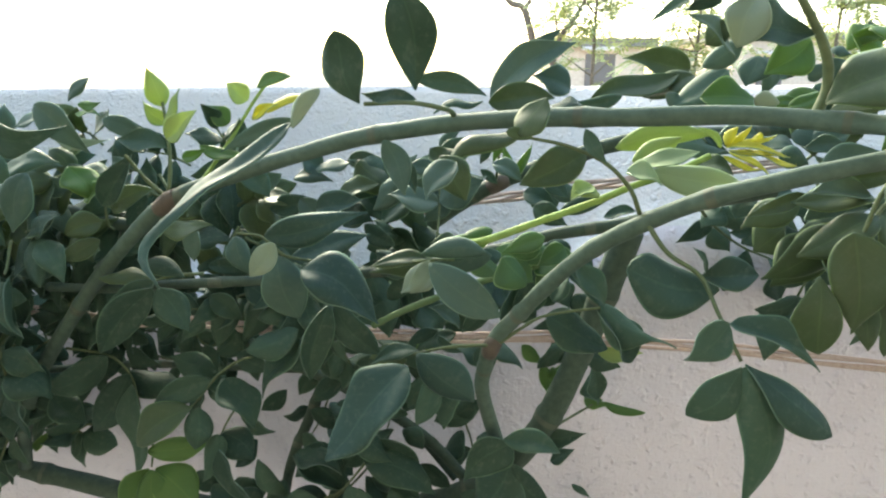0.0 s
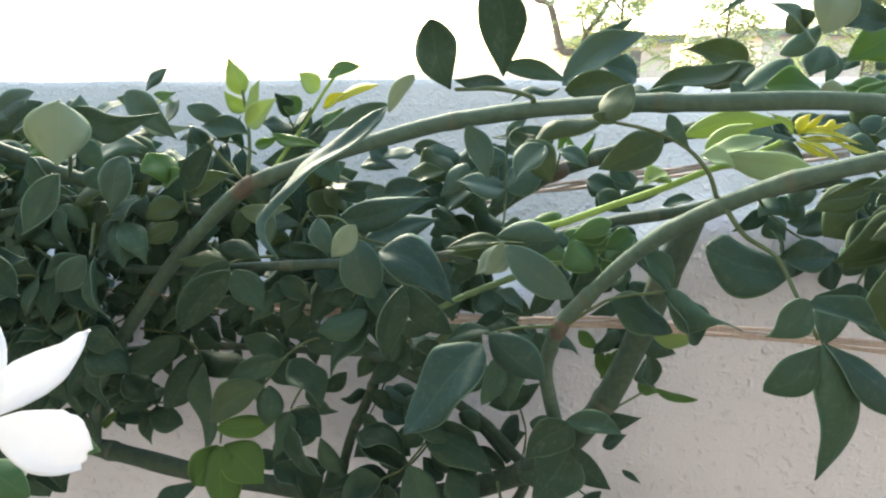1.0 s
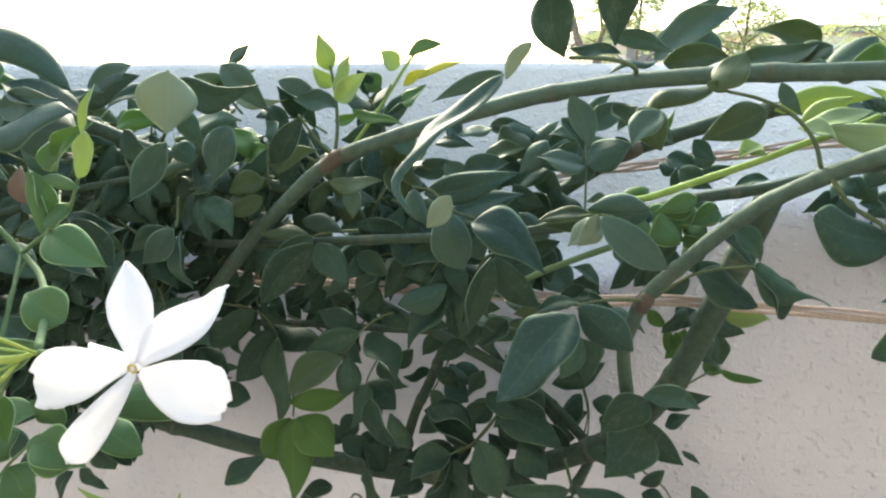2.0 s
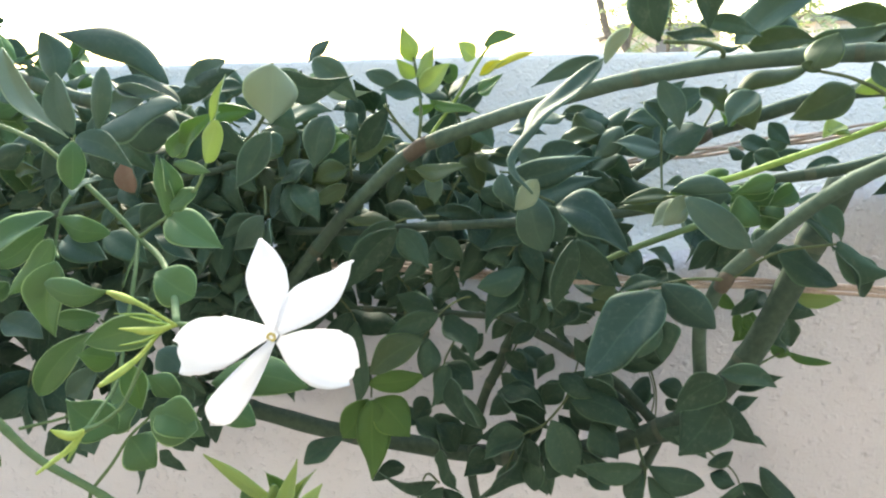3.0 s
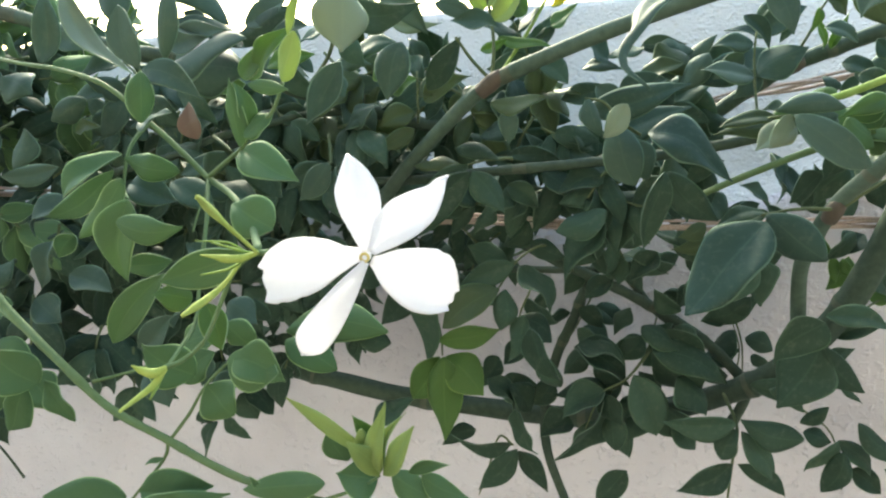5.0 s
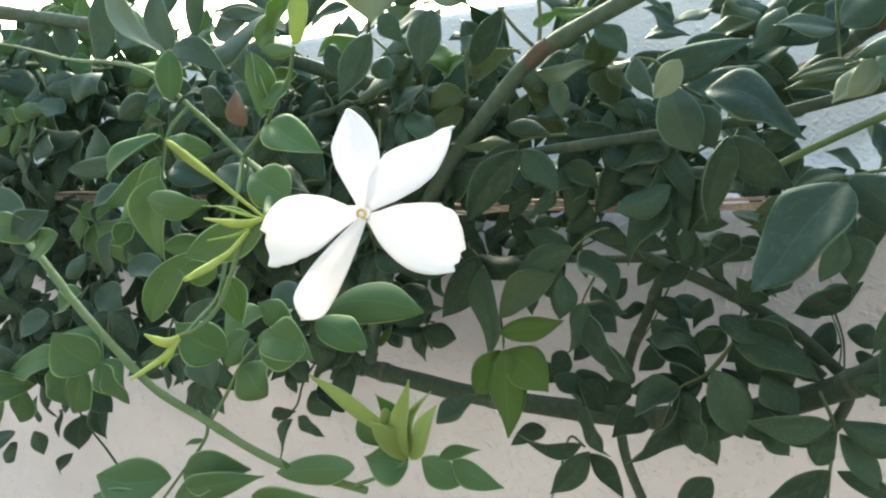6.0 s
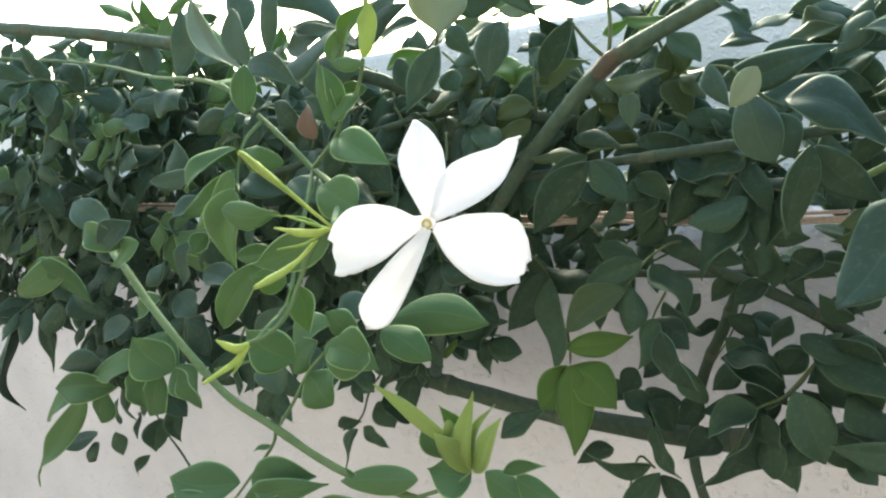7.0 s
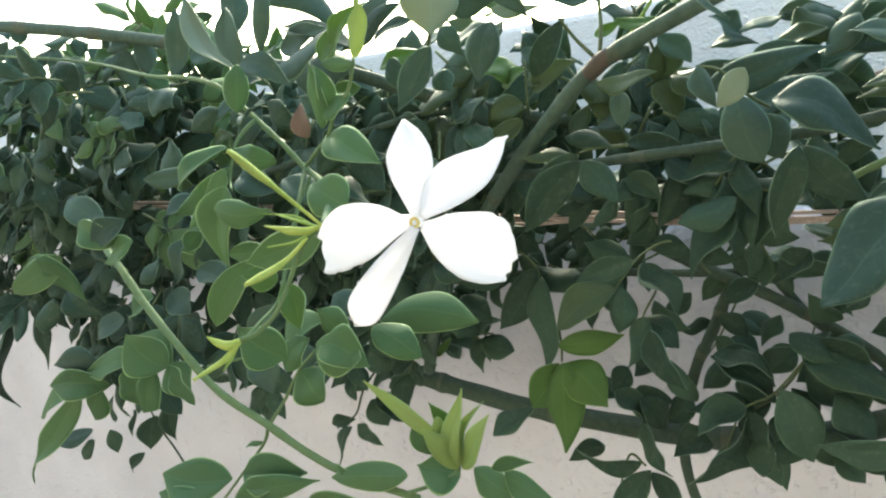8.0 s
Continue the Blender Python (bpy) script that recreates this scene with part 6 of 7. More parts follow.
leaflet(lower_cane, (0.042, 0.268, 1.1408), (0.0296, 0.264, 1.1348), 0.0098, 0, 'g')
leaflet(lower_cane, (0.0507, 0.265, 1.1371), (0.0405, 0.261, 1.1311), 0.0098, 0, 'g')
leaflet(lower_cane, (0.0196, 0.266, 1.1365), (0.0218, 0.262, 1.1283), 0.0121, 0, 'b')
leaflet(lower_cane, (0.0545, 0.275, 1.1345), (0.0425, 0.271, 1.1373), 0.0083, 0, 'd')
leaflet(lower_cane, (0.0502, 0.26, 1.1334), (0.0619, 0.256, 1.126), 0.0131, 0, 'd')
leaflet(lower_cane, (0.0529, 0.25, 1.1344), (0.0646, 0.246, 1.1203), 0.0106, 0, 'd')
leaflet(lower_cane, (0.028, 0.335, 1.1042), (0.0354, 0.331, 1.0846), 0.0188, 0, 'd')
leaflet(lower_cane, (0.0358, 0.34, 1.0937), (0.0475, 0.336, 1.0799), 0.0145, 0, 'd')
leaflet(lower_cane, (0.0423, 0.335, 1.1014), (0.0565, 0.331, 1.0909), 0.0159, 0, 'd')
leaflet(lower_cane, (0.058, 0.335, 1.1016), (0.0651, 0.331, 1.0895), 0.0142, 0, 'd')
leaflet(lower_cane, (-0.0423, 0.31, 1.1081), (-0.0235, 0.306, 1.0929), 0.0186, 0, 'd')
leaflet(lower_cane, (-0.0235, 0.335, 1.1006), (-0.0118, 0.331, 1.0778), 0.0230, 0, 'd')
leaflet(lower_cane, (-0.0346, 0.33, 1.09), (-0.0172, 0.326, 1.0827), 0.0199, 0, 'd')
leaflet(lower_cane, (-0.0117, 0.33, 1.0903), (-0.0001, 0.326, 1.0739), 0.0216, 0, 'd')
leaflet(lower_cane, (0.0025, 0.335, 1.0827), (0.017, 0.331, 1.0752), 0.0185, 0, 'd')
leaflet(lower_cane, (-0.0262, 0.335, 1.1065), (-0.0117, 0.331, 1.093), 0.0171, 0, 'd')
leaflet(lower_cane, (-0.0398, 0.33, 1.1107), (-0.0254, 0.326, 1.1004), 0.0168, 0, 'd')
leaflet(lower_cane, (-0.0064, 0.338, 1.0999), (-0.012, 0.334, 1.0829), 0.0174, 0, 'd')
leaflet(lower_cane, (0.0232, 0.34, 1.0654), (0.0439, 0.336, 1.0579), 0.0178, 0, 'd')
leaflet(lower_cane, (0.0054, 0.34, 1.0652), (0.0233, 0.336, 1.0544), 0.0178, 0, 'd')
leaflet(lower_cane, (0.0193, 0.33, 1.1113), (0.0267, 0.326, 1.0879), 0.0173, 0, 'd')
leaflet(lower_cane, (0.0344, 0.315, 1.1083), (0.0313, 0.311, 1.0875), 0.0186, 0, 'd')
leaflet(lower_cane, (0.0495, 0.315, 1.1054), (0.0348, 0.311, 1.0902), 0.0186, 0, 'd')
leaflet(lower_cane, (0.0091, 0.29, 1.093), (-0.0046, 0.286, 1.1044), 0.0075, 0, 'b')
leaflet(lower_cane, (-0.0003, 0.3, 1.0877), (-0.0107, 0.296, 1.0807), 0.0079, 0, 'm')
leaflet(lower_cane, (0.0078, 0.285, 1.093), (-0.0094, 0.281, 1.089), 0.0090, 0, 'd')
leaflet(lower_cane, (0.0611, 0.33, 1.0708), (0.0506, 0.326, 1.0572), 0.0158, 0, 'd')
leaflet(lower_cane, (0.068, 0.335, 1.0955), (0.0731, 0.331, 1.0821), 0.0167, 0, 'd')
leaflet(lower_cane, (0.0655, 0.345, 1.054), (0.0577, 0.341, 1.0365), 0.0137, 0, 'm')
leaflet(lower_cane, (0.0799, 0.345, 1.0479), (0.0845, 0.341, 1.0306), 0.0178, 0, 'd')
leaflet(lower_cane, (0.0187, 0.33, 1.0677), (0.0241, 0.326, 1.054), 0.0144, 0, 'd')
leaflet(lower_cane, (-0.0204, 0.33, 1.0737), (-0.0116, 0.326, 1.0536), 0.0163, 0, 'd')
leaflet(lower_cane, (-0.008, 0.33, 1.0523), (-0.0163, 0.326, 1.0347), 0.0148, 0, 'd')
leaflet(lower_cane, (-0.0312, 0.33, 1.0614), (-0.0455, 0.326, 1.047), 0.0148, 0, 'd')
leaflet(lower_cane, (-0.032, 0.3, 1.1174), (-0.0211, 0.296, 1.0861), 0.0199, 0, 'd')
leaflet(lower_cane, (-0.0549, 0.27, 1.1279), (-0.0456, 0.266, 1.1117), 0.0142, 0, 'b')
leaflet(lower_cane, (-0.0409, 0.31, 1.1158), (-0.0274, 0.306, 1.089), 0.0162, 0, 'd')
leaflet(lower_cane, (-0.0465, 0.3, 1.0961), (-0.0541, 0.296, 1.0722), 0.0161, 0, 'd')
leaflet(lower_cane, (-0.0691, 0.33, 1.0768), (-0.0603, 0.326, 1.0594), 0.0178, 0, 'd')
leaflet(lower_cane, (-0.0594, 0.34, 1.0483), (-0.0358, 0.336, 1.0467), 0.0123, 0, 'd')
leaflet(lower_cane, (-0.026, 0.34, 1.0356), (-0.0145, 0.336, 1.0307), 0.0092, 0, 'd')
leaflet(lower_cane, (0.0072, 0.34, 1.0229), (0.017, 0.336, 1.0345), 0.0152, 0, 'd')
leaflet(lower_cane, (0.0485, 0.31, 1.0244), (0.0716, 0.306, 1.0327), 0.0110, 0, 'd')
leaflet(lower_cane, (-0.081, 0.31, 1.1164), (-0.0677, 0.306, 1.1037), 0.0136, 0, 'd')
leaflet(lower_cane, (-0.0652, 0.315, 1.1169), (-0.076, 0.311, 1.1279), 0.0121, 0, 'b')
leaflet(lower_cane, (-0.0401, 0.3, 1.1249), (-0.0565, 0.296, 1.1202), 0.0126, 0, 'b')
leaflet(lower_cane, (-0.0284, 0.3, 1.1259), (-0.0139, 0.296, 1.1162), 0.0108, 0, 'b')
leaflet(lower_cane, (-0.0234, 0.31, 1.1113), (-0.0359, 0.306, 1.1014), 0.0137, 0, 'd')
leaflet(lower_cane, (-0.0156, 0.31, 1.1084), (-0.0122, 0.306, 1.0907), 0.0135, 0, 'd')
leaflet(lower_cane, (-0.0435, 0.32, 1.0975), (-0.031, 0.316, 1.0828), 0.0145, 0, 'd')
leaflet(lower_cane, (-0.0687, 0.33, 1.0899), (-0.0572, 0.326, 1.0743), 0.0145, 0, 'd')
leaflet(lower_cane, (-0.026, 0.325, 1.0931), (-0.0222, 0.321, 1.074), 0.0135, 0, 'd')
leaflet(lower_cane, (-0.0878, 0.31, 1.1219), (-0.0952, 0.306, 1.1081), 0.0124, 0, 'd')
leaflet(lower_cane, (-0.0805, 0.325, 1.094), (-0.0882, 0.321, 1.0793), 0.0130, 0, 'd')
leaflet(lower_cane, (-0.0339, 0.335, 1.0714), (-0.0167, 0.331, 1.0615), 0.0141, 0, 'd')
leaflet(lower_cane, (-0.0119, 0.335, 1.0629), (-0.008, 0.331, 1.0459), 0.0139, 0, 'd')
leaflet(lower_cane, (-0.0074, 0.335, 1.0394), (-0.021, 0.331, 1.03), 0.0127, 0, 'd')
leaflet(lower_cane, (-0.0904, 0.31, 1.1627), (-0.0772, 0.306, 1.1493), 0.0133, 0, 'd')
leaflet(lower_cane, (-0.0643, 0.31, 1.1476), (-0.0519, 0.306, 1.1348), 0.0116, 0, 'b')
leaflet(lower_cane, (-0.0386, 0.32, 1.151), (-0.0268, 0.316, 1.1382), 0.0115, 0, 'd')
leaflet(lower_cane, (-0.0224, 0.32, 1.1575), (-0.0113, 0.316, 1.145), 0.0112, 0, 'b')
leaflet(lower_cane, (-0.0575, 0.33, 1.1586), (-0.0684, 0.326, 1.1694), 0.0112, 0, 'b')
leaflet(lower_cane, (-0.0432, 0.315, 1.1335), (-0.0352, 0.311, 1.1416), 0.0106, 0, 'd')
leaflet(arch, (-0.0152, 0.22, 1.1834), (-0.0081, 0.216, 1.1665), 0.0094, 0, 'b')
leaflet(arch, (-0.0154, 0.25, 1.1739), (-0.0067, 0.246, 1.1617), 0.0091, 0, 'd')
leaflet(arch, (0.0037, 0.2, 1.1808), (0.0104, 0.196, 1.1687), 0.0108, 0, 'o')
leaflet(arch, (-0.0006, 0.225, 1.1802), (0.009, 0.221, 1.1727), 0.0073, 0, 'o')
leaflet(arch, (0.0081, 0.19, 1.1802), (-0.0003, 0.186, 1.1708), 0.0094, 0, 'b')
leaflet(arch, (0.022, 0.28, 1.168), (0.0336, 0.276, 1.1633), 0.0076, 0, 'b')
leaflet(arch, (-0.0028, 0.3, 1.1593), (-0.0148, 0.296, 1.1491), 0.0099, 0, 'b')
leaflet(arch, (0.0047, 0.3, 1.1518), (-0.0071, 0.296, 1.1403), 0.0109, 0, 'b')
leaflet(arch, (-0.017, 0.3, 1.1598), (-0.0289, 0.296, 1.1459), 0.0110, 0, 'b')
leaflet(arch, (-0.032, 0.29, 1.1404), (-0.0181, 0.286, 1.132), 0.0108, 0, 'd')
leaflet(lower_cane, (0.0368, 0.3, 1.1531), (0.0515, 0.296, 1.1481), 0.0111, 0, 'd')
leaflet(lower_cane, (0.0404, 0.29, 1.1489), (0.0543, 0.286, 1.1419), 0.0117, 0, 'd')
leaflet(lower_cane, (0.024, 0.27, 1.1354), (0.0378, 0.266, 1.129), 0.0103, 0, 'g')
leaflet(lower_cane, (0.0343, 0.27, 1.1374), (0.0458, 0.266, 1.131), 0.0111, 0, 'g')
leaflet(lower_cane, (0.0417, 0.275, 1.1252), (0.0493, 0.271, 1.1189), 0.0100, 0, 'g')
leaflet(lower_cane, (0.0453, 0.29, 1.1624), (0.0544, 0.286, 1.1533), 0.0102, 0, 'd')
leaflet(lower_cane, (0.0113, 0.27, 1.1357), (-0.0028, 0.266, 1.1377), 0.0082, 0, 'o')
leaflet(lower_cane, (0.0441, 0.31, 1.117), (0.037, 0.306, 1.1021), 0.0145, 0, 'd')
leaflet(lower_cane, (0.0611, 0.31, 1.1141), (0.0514, 0.306, 1.102), 0.0129, 0, 'd')
leaflet(thick_cane, (-0.0663, 0.335, 1.0045), (-0.0796, 0.331, 0.9905), 0.0129, 0, 'd')
leaflet(thick_cane, (-0.0613, 0.33, 1.0039), (-0.0469, 0.326, 0.9949), 0.0135, 0, 'd')
leaflet(thick_cane, (-0.0494, 0.325, 0.9923), (-0.0595, 0.321, 0.976), 0.0145, 0, 'd')
leaflet(thick_cane, (-0.0399, 0.325, 0.9958), (-0.0287, 0.321, 0.9843), 0.0136, 0, 'd')
leaflet(thick_cane, (-0.0251, 0.335, 1.0063), (-0.0371, 0.331, 0.9961), 0.0127, 0, 'd')
leaflet(thick_cane, (-0.0205, 0.335, 1.0177), (-0.0098, 0.331, 1.0087), 0.0129, 0, 'd')
leaflet(thick_cane, (-0.0358, 0.318, 0.9796), (-0.0456, 0.314, 0.9607), 0.0141, 0, 'd')
leaflet(thick_cane, (-0.0337, 0.316, 0.978), (-0.0207, 0.312, 0.9647), 0.0143, 0, 'd')
leaflet(thick_cane, (-0.0227, 0.314, 0.9717), (-0.0102, 0.31, 0.9588), 0.0141, 0, 'd')
leaflet(thick_cane, (-0.0622, 0.32, 0.9673), (-0.0753, 0.316, 0.95), 0.0137, 0, 'd')
leaflet(thick_cane, (-0.0549, 0.318, 0.9662), (-0.0457, 0.314, 0.9489), 0.0144, 0, 'd')
leaflet(thick_cane, (-0.0854, 0.335, 0.9853), (-0.0966, 0.331, 0.9707), 0.0133, 0, 'd')
leaflet(thick_cane, (-0.1013, 0.34, 1.0072), (-0.1129, 0.336, 0.9926), 0.0129, 0, 'd')
leaflet(thick_cane, (-0.0709, 0.34, 1.0261), (-0.0585, 0.336, 1.0162), 0.0127, 0, 'd')
leaflet(thick_cane, (-0.0434, 0.34, 1.0265), (-0.0536, 0.336, 1.0134), 0.0130, 0, 'd')
leaflet(thick_cane, (-0.0319, 0.335, 1.0394), (-0.0187, 0.331, 1.0273), 0.0129, 0, 'd')
leaflet(thick_cane, (-0.0836, 0.34, 1.0378), (-0.0971, 0.336, 1.0271), 0.0130, 0, 'd')
leaflet(thick_cane, (-0.0529, 0.34, 1.0435), (-0.0681, 0.336, 1.0333), 0.0131, 0, 'd')
leaflet(front_stem, (-0.3264, 0.2, 1.1123), (-0.3014, 0.196, 1.1034), 0.0136, 0, 'g')
leaflet(front_stem, (-0.2983, 0.2, 1.1132), (-0.3155, 0.196, 1.1013), 0.0135, 0, 'b')
leaflet(front_stem, (-0.2942, 0.198, 1.1042), (-0.3102, 0.194, 1.0957), 0.0119, 0, 'g')
leaflet(front_stem, (-0.3429, 0.21, 1.1214), (-0.3199, 0.206, 1.1108), 0.0127, 0, 'b')


# ---- the white flower with its buds ----
def petal(parent, base, tip, lefts, rights, nu=30, nv=6):
    """One petal: half widths on either side of its middle line, gently cupped, with a nicked and wavy end."""
    base, tip = np.array(base), np.array(tip)
    ax = tip - base
    length = np.linalg.norm(ax)
    ax = ax / length
    face = np.array((0.36, -0.90, 0.22))
    face = face - ax * face.dot(ax)
    face /= np.linalg.norm(face)
    side = np.cross(face, ax)
    at = np.array((0, 0.2, 0.4, 0.6, 0.8, 0.92, 1.0))
    soft = lambda w, u: float(np.interp(u, at, w) * 0.5 + (np.interp(min(1, u + 0.06), at, w) + np.interp(max(0, u - 0.06), at, w)) * 0.25)
    phase = rng.uniform(0, 6)
    rows = []
    for u in np.linspace(0, 1, nu):
        row = []
        for v in np.linspace(-1, 1, 2 * nv + 1):
            w = (soft(lefts, u) if v < 0 else soft(rights, u)) * min(1.0, math.sqrt(max(0.0, (1.004 - u) / 0.05)) + (0.0 if max(lefts[-1], rights[-1]) < 0.001 else 0.8))
            nick = 1 - 0.05 * max(0.0, math.sin(u * 31 + phase)) * (u > 0.55) * (v > 0.6) * (lefts[-1] > 0)
            crinkle = (0.006 * math.sin(v * 9 + phase + u * 3) * u + 0.012 * math.sin(u * 5 + v * 2.5 + phase)) * length
            lift = 0.05 * length * math.sin(math.pi * u) + 0.20 * w * v * v - 0.10 * length * max(0.0, u - 0.7) ** 1.5 + crinkle
            along = u * length * (1 + 0.015 * math.sin(v * 6 + phase) * u)
            row.append(base + ax * along + side * v * w * nick + face * lift)
        rows.append(row)
    top = np.array(rows)
    nrm = np.cross(np.gradient(top, axis=0), np.gradient(top, axis=1))
    nrm /= np.maximum(np.linalg.norm(nrm, axis=2), 1e-12)[:, :, None]
    low = top - nrm * 0.0003
    k, h = 2 * nv + 1, nu * (2 * nv + 1)
    faces = []
    for i in range(nu - 1):
        for j in range(k - 1):
            q = (i * k + j, i * k + j + 1, (i + 1) * k + j + 1, (i + 1) * k + j)
            faces += [q, tuple(h + x for x in q[::-1])]
    rim = [i * k for i in range(nu)] + [(nu - 1) * k + j for j in range(1, k)] + [i * k + k - 1 for i in range(nu - 2, -1, -1)] + list(range(k - 2, 0, -1))
    faces += [(x, y, h + y, h + x) for x, y in zip(rim, rim[1:] + rim[:1])]
    return part("petal", np.vstack([top.reshape(-1, 3), low.reshape(-1, 3)]), faces, [m_petal], parent)


def blossom(parent, mid, petals):
    """Corolla tube with a ring-shaped mouth, and five broad petals."""
    mid = np.array(mid, float)
    line = smooth_line([mid + (-0.020, 0.014, -0.001), mid + (-0.010, 0.009, -0.001), mid + (0, 0.0006, 0)], 6)
    verts, faces = tube(line, np.linspace(0.0008, 0.0016, len(line)), 10)
    flower = part("flower", verts, faces, [m_petal], parent, "open pure white five-petalled jasmine flower")
    for k, (base, tip, lefts, rights) in enumerate(petals):
        away = np.array((0.36, -0.90, 0.22)) * 0.0003 * (k % 2)
        petal(flower, np.array(base) + away, np.array(tip) + away, lefts, rights)
    ring = [mid + (0.0010 * math.cos(a), -0.0012, 0.0010 * math.sin(a)) for a in np.linspace(0, 2 * math.pi, 15)]
    verts, faces = tube(np.array(ring), np.full(15, 0.00036), 7)
    part("flower_eye", verts, faces, [m_eye], flower, "small yellow-brown ring in the middle")


blossom(flower_stem, (-0.1276, 0.1315, 1.1201), [
    ((-0.1275, 0.1310, 1.1211), (-0.1341, 0.1443, 1.1434), (0.0008, 0.0042, 0.0059, 0.0059, 0.0040, 0.0020, 0.0000), (0.0008, 0.0027, 0.0047, 0.0051, 0.0027, 0.0012, 0.0000)),
    ((-0.1260, 0.1310, 1.1211), (-0.1088, 0.1473, 1.1368), (0.0008, 0.0032, 0.0048, 0.0051, 0.0032, 0.0016, 0.0000), (0.0008, 0.0054, 0.0062, 0.0043, 0.0017, 0.0019, 0.0000)),
    ((-0.1262, 0.1310, 1.1192), (-0.1075, 0.1360, 1.1065), (0.0008, 0.0043, 0.0060, 0.0067, 0.0055, 0.0038, 0.0019), (0.0008, 0.0056, 0.0083, 0.0105, 0.0094, 0.0060, 0.0030)),
    ((-0.1276, 0.1305, 1.1190), (-0.1444, 0.1246, 1.0964), (0.0008, 0.0023, 0.0034, 0.0042, 0.0044, 0.0036, 0.0000), (0.0008, 0.0023, 0.0034, 0.0042, 0.0044, 0.0036, 0.0000)),
    ((-0.1287, 0.1310, 1.1200), (-0.1562, 0.1330, 1.1135), (0.0008, 0.0059, 0.0081, 0.0087, 0.0071, 0.0051, 0.0030), (0.0008, 0.0027, 0.0054, 0.0066, 0.0069, 0.0067, 0.0059)),
])


def bud(parent, pts, radii, m, label):
    line = smooth_line(pts, 5)
    s = np.linspace(0, 1, len(line))
    verts, faces = tube(line, np.interp(s, np.linspace(0, 1, len(radii)), radii), 9)
    return part("flower_bud", verts, faces, [m], parent, label)


def node(parent, pts, radii):
    """A swollen reddish joint where side shoots leave a cane."""
    line = smooth_line(pts, 4)
    verts, faces = tube(line, np.interp(np.linspace(0, 1, len(line)), np.linspace(0, 1, len(radii)), radii), 10)
    return part("node", verts, faces, [m_red], parent, "swollen reddish joint")


bud(flower_stem, [(-0.1607, 0.1420, 1.1177), (-0.1606, 0.1320, 1.1253), (-0.1590, 0.1220, 1.1316), (-0.1571, 0.1150, 1.1352), (-0.1548, 0.1080, 1.1385), (-0.1527, 0.1020, 1.1414), (-0.1521, 0.1000, 1.1423)], (0.00044, 0.00054, 0.00065, 0.00098, 0.00098, 0.00065, 0.00044), m_bud, "slender yellow-green closed bud")
bud(flower_stem, [(-0.1528, 0.1015, 1.1419), (-0.1527, 0.1000, 1.1419)], (0.00044, 0.00011), m_bud, "")
bud(flower_stem, [(-0.1666, 0.1420, 1.1148), (-0.1688, 0.1360, 1.1109), (-0.1711, 0.1310, 1.1088), (-0.1728, 0.1270, 1.1078), (-0.1743, 0.1230, 1.1071)], (0.00054, 0.00065, 0.00109, 0.00109, 0.00054), m_bud, "slender yellow-green closed bud")
bud(flower_stem, [(-0.1606, 0.1420, 1.1181), (-0.1642, 0.1390, 1.1174), (-0.1673, 0.1360, 1.1182), (-0.1693, 0.1340, 1.1193), (-0.1713, 0.1310, 1.1207)], (0.00054, 0.00109, 0.00120, 0.00065, 0.00022), m_bud, "short pale green calyx of a fallen flower")
bud(flower_stem, [(-0.1625, 0.1420, 1.1178), (-0.1656, 0.1380, 1.1203), (-0.1694, 0.1340, 1.1232)], (0.00044, 0.00044, 0.00022), m_shoot, "")
bud(flower_stem, [(-0.1635, 0.1420, 1.1170), (-0.1676, 0.1380, 1.1147), (-0.1739, 0.1340, 1.1143)], (0.00044, 0.00044, 0.00022), m_shoot, "")
bud(flower_stem, [(-0.1650, 0.1420, 1.1189), (-0.1685, 0.1400, 1.1215), (-0.1754, 0.1360, 1.1231)], (0.00033, 0.00033, 0.00011), m_shoot, "")
bud(flower_stem, [(-0.1399, 0.1380, 1.1182), (-0.1492, 0.1400, 1.1181), (-0.1610, 0.1430, 1.1176), (-0.1670, 0.1430, 1.1146), (-0.1703, 0.1420, 1.1101), (-0.1730, 0.1400, 1.1035), (-0.1766, 0.1360, 1.0950), (-0.1821, 0.1330, 1.0902), (-0.1866, 0.1310, 1.0887)], (0.00054, 0.00065, 0.00087, 0.00098, 0.00076, 0.00065, 0.00065, 0.00065, 0.00076), m_stem, "thin green flower stalk")
bud(flower_stem, [(-0.1862, 0.1310, 1.0889), (-0.1891, 0.1290, 1.0878), (-0.1919, 0.1280, 1.0890), (-0.1932, 0.1260, 1.0914)], (0.00054, 0.00142, 0.00109, 0.00022), m_bud, "slender yellow-green closed bud")
bud(flower_stem, [(-0.1867, 0.1310, 1.0884), (-0.1895, 0.1280, 1.0845), (-0.1920, 0.1240, 1.0828), (-0.1941, 0.1190, 1.0816)], (0.00076, 0.00098, 0.00076, 0.00044), m_bud, "slender yellow-green closed bud")
bud(flower_stem, [(-0.1872, 0.1310, 1.0880), (-0.1890, 0.1290, 1.0841), (-0.1897, 0.1260, 1.0814)], (0.00065, 0.00076, 0.00022), m_shoot, "")
node(arch, [(-0.1040, 0.2695, 1.1561), (-0.1072, 0.2705, 1.1544), (-0.1100, 0.2715, 1.1523), (-0.1137, 0.2735, 1.1495)], (0.0031, 0.0037, 0.0038, 0.0034))
node(coping_cane, [(0.0313, 0.3360, 1.1535), (0.0285, 0.3350, 1.1524), (0.0263, 0.3350, 1.1513), (0.0233, 0.3360, 1.1494)], (0.0038, 0.0045, 0.0044, 0.0039))
node(back_arch, [(0.0238, 0.2515, 1.1034), (0.0221, 0.2510, 1.1011), (0.0211, 0.2530, 1.0969)], (0.0030, 0.0036, 0.0031))

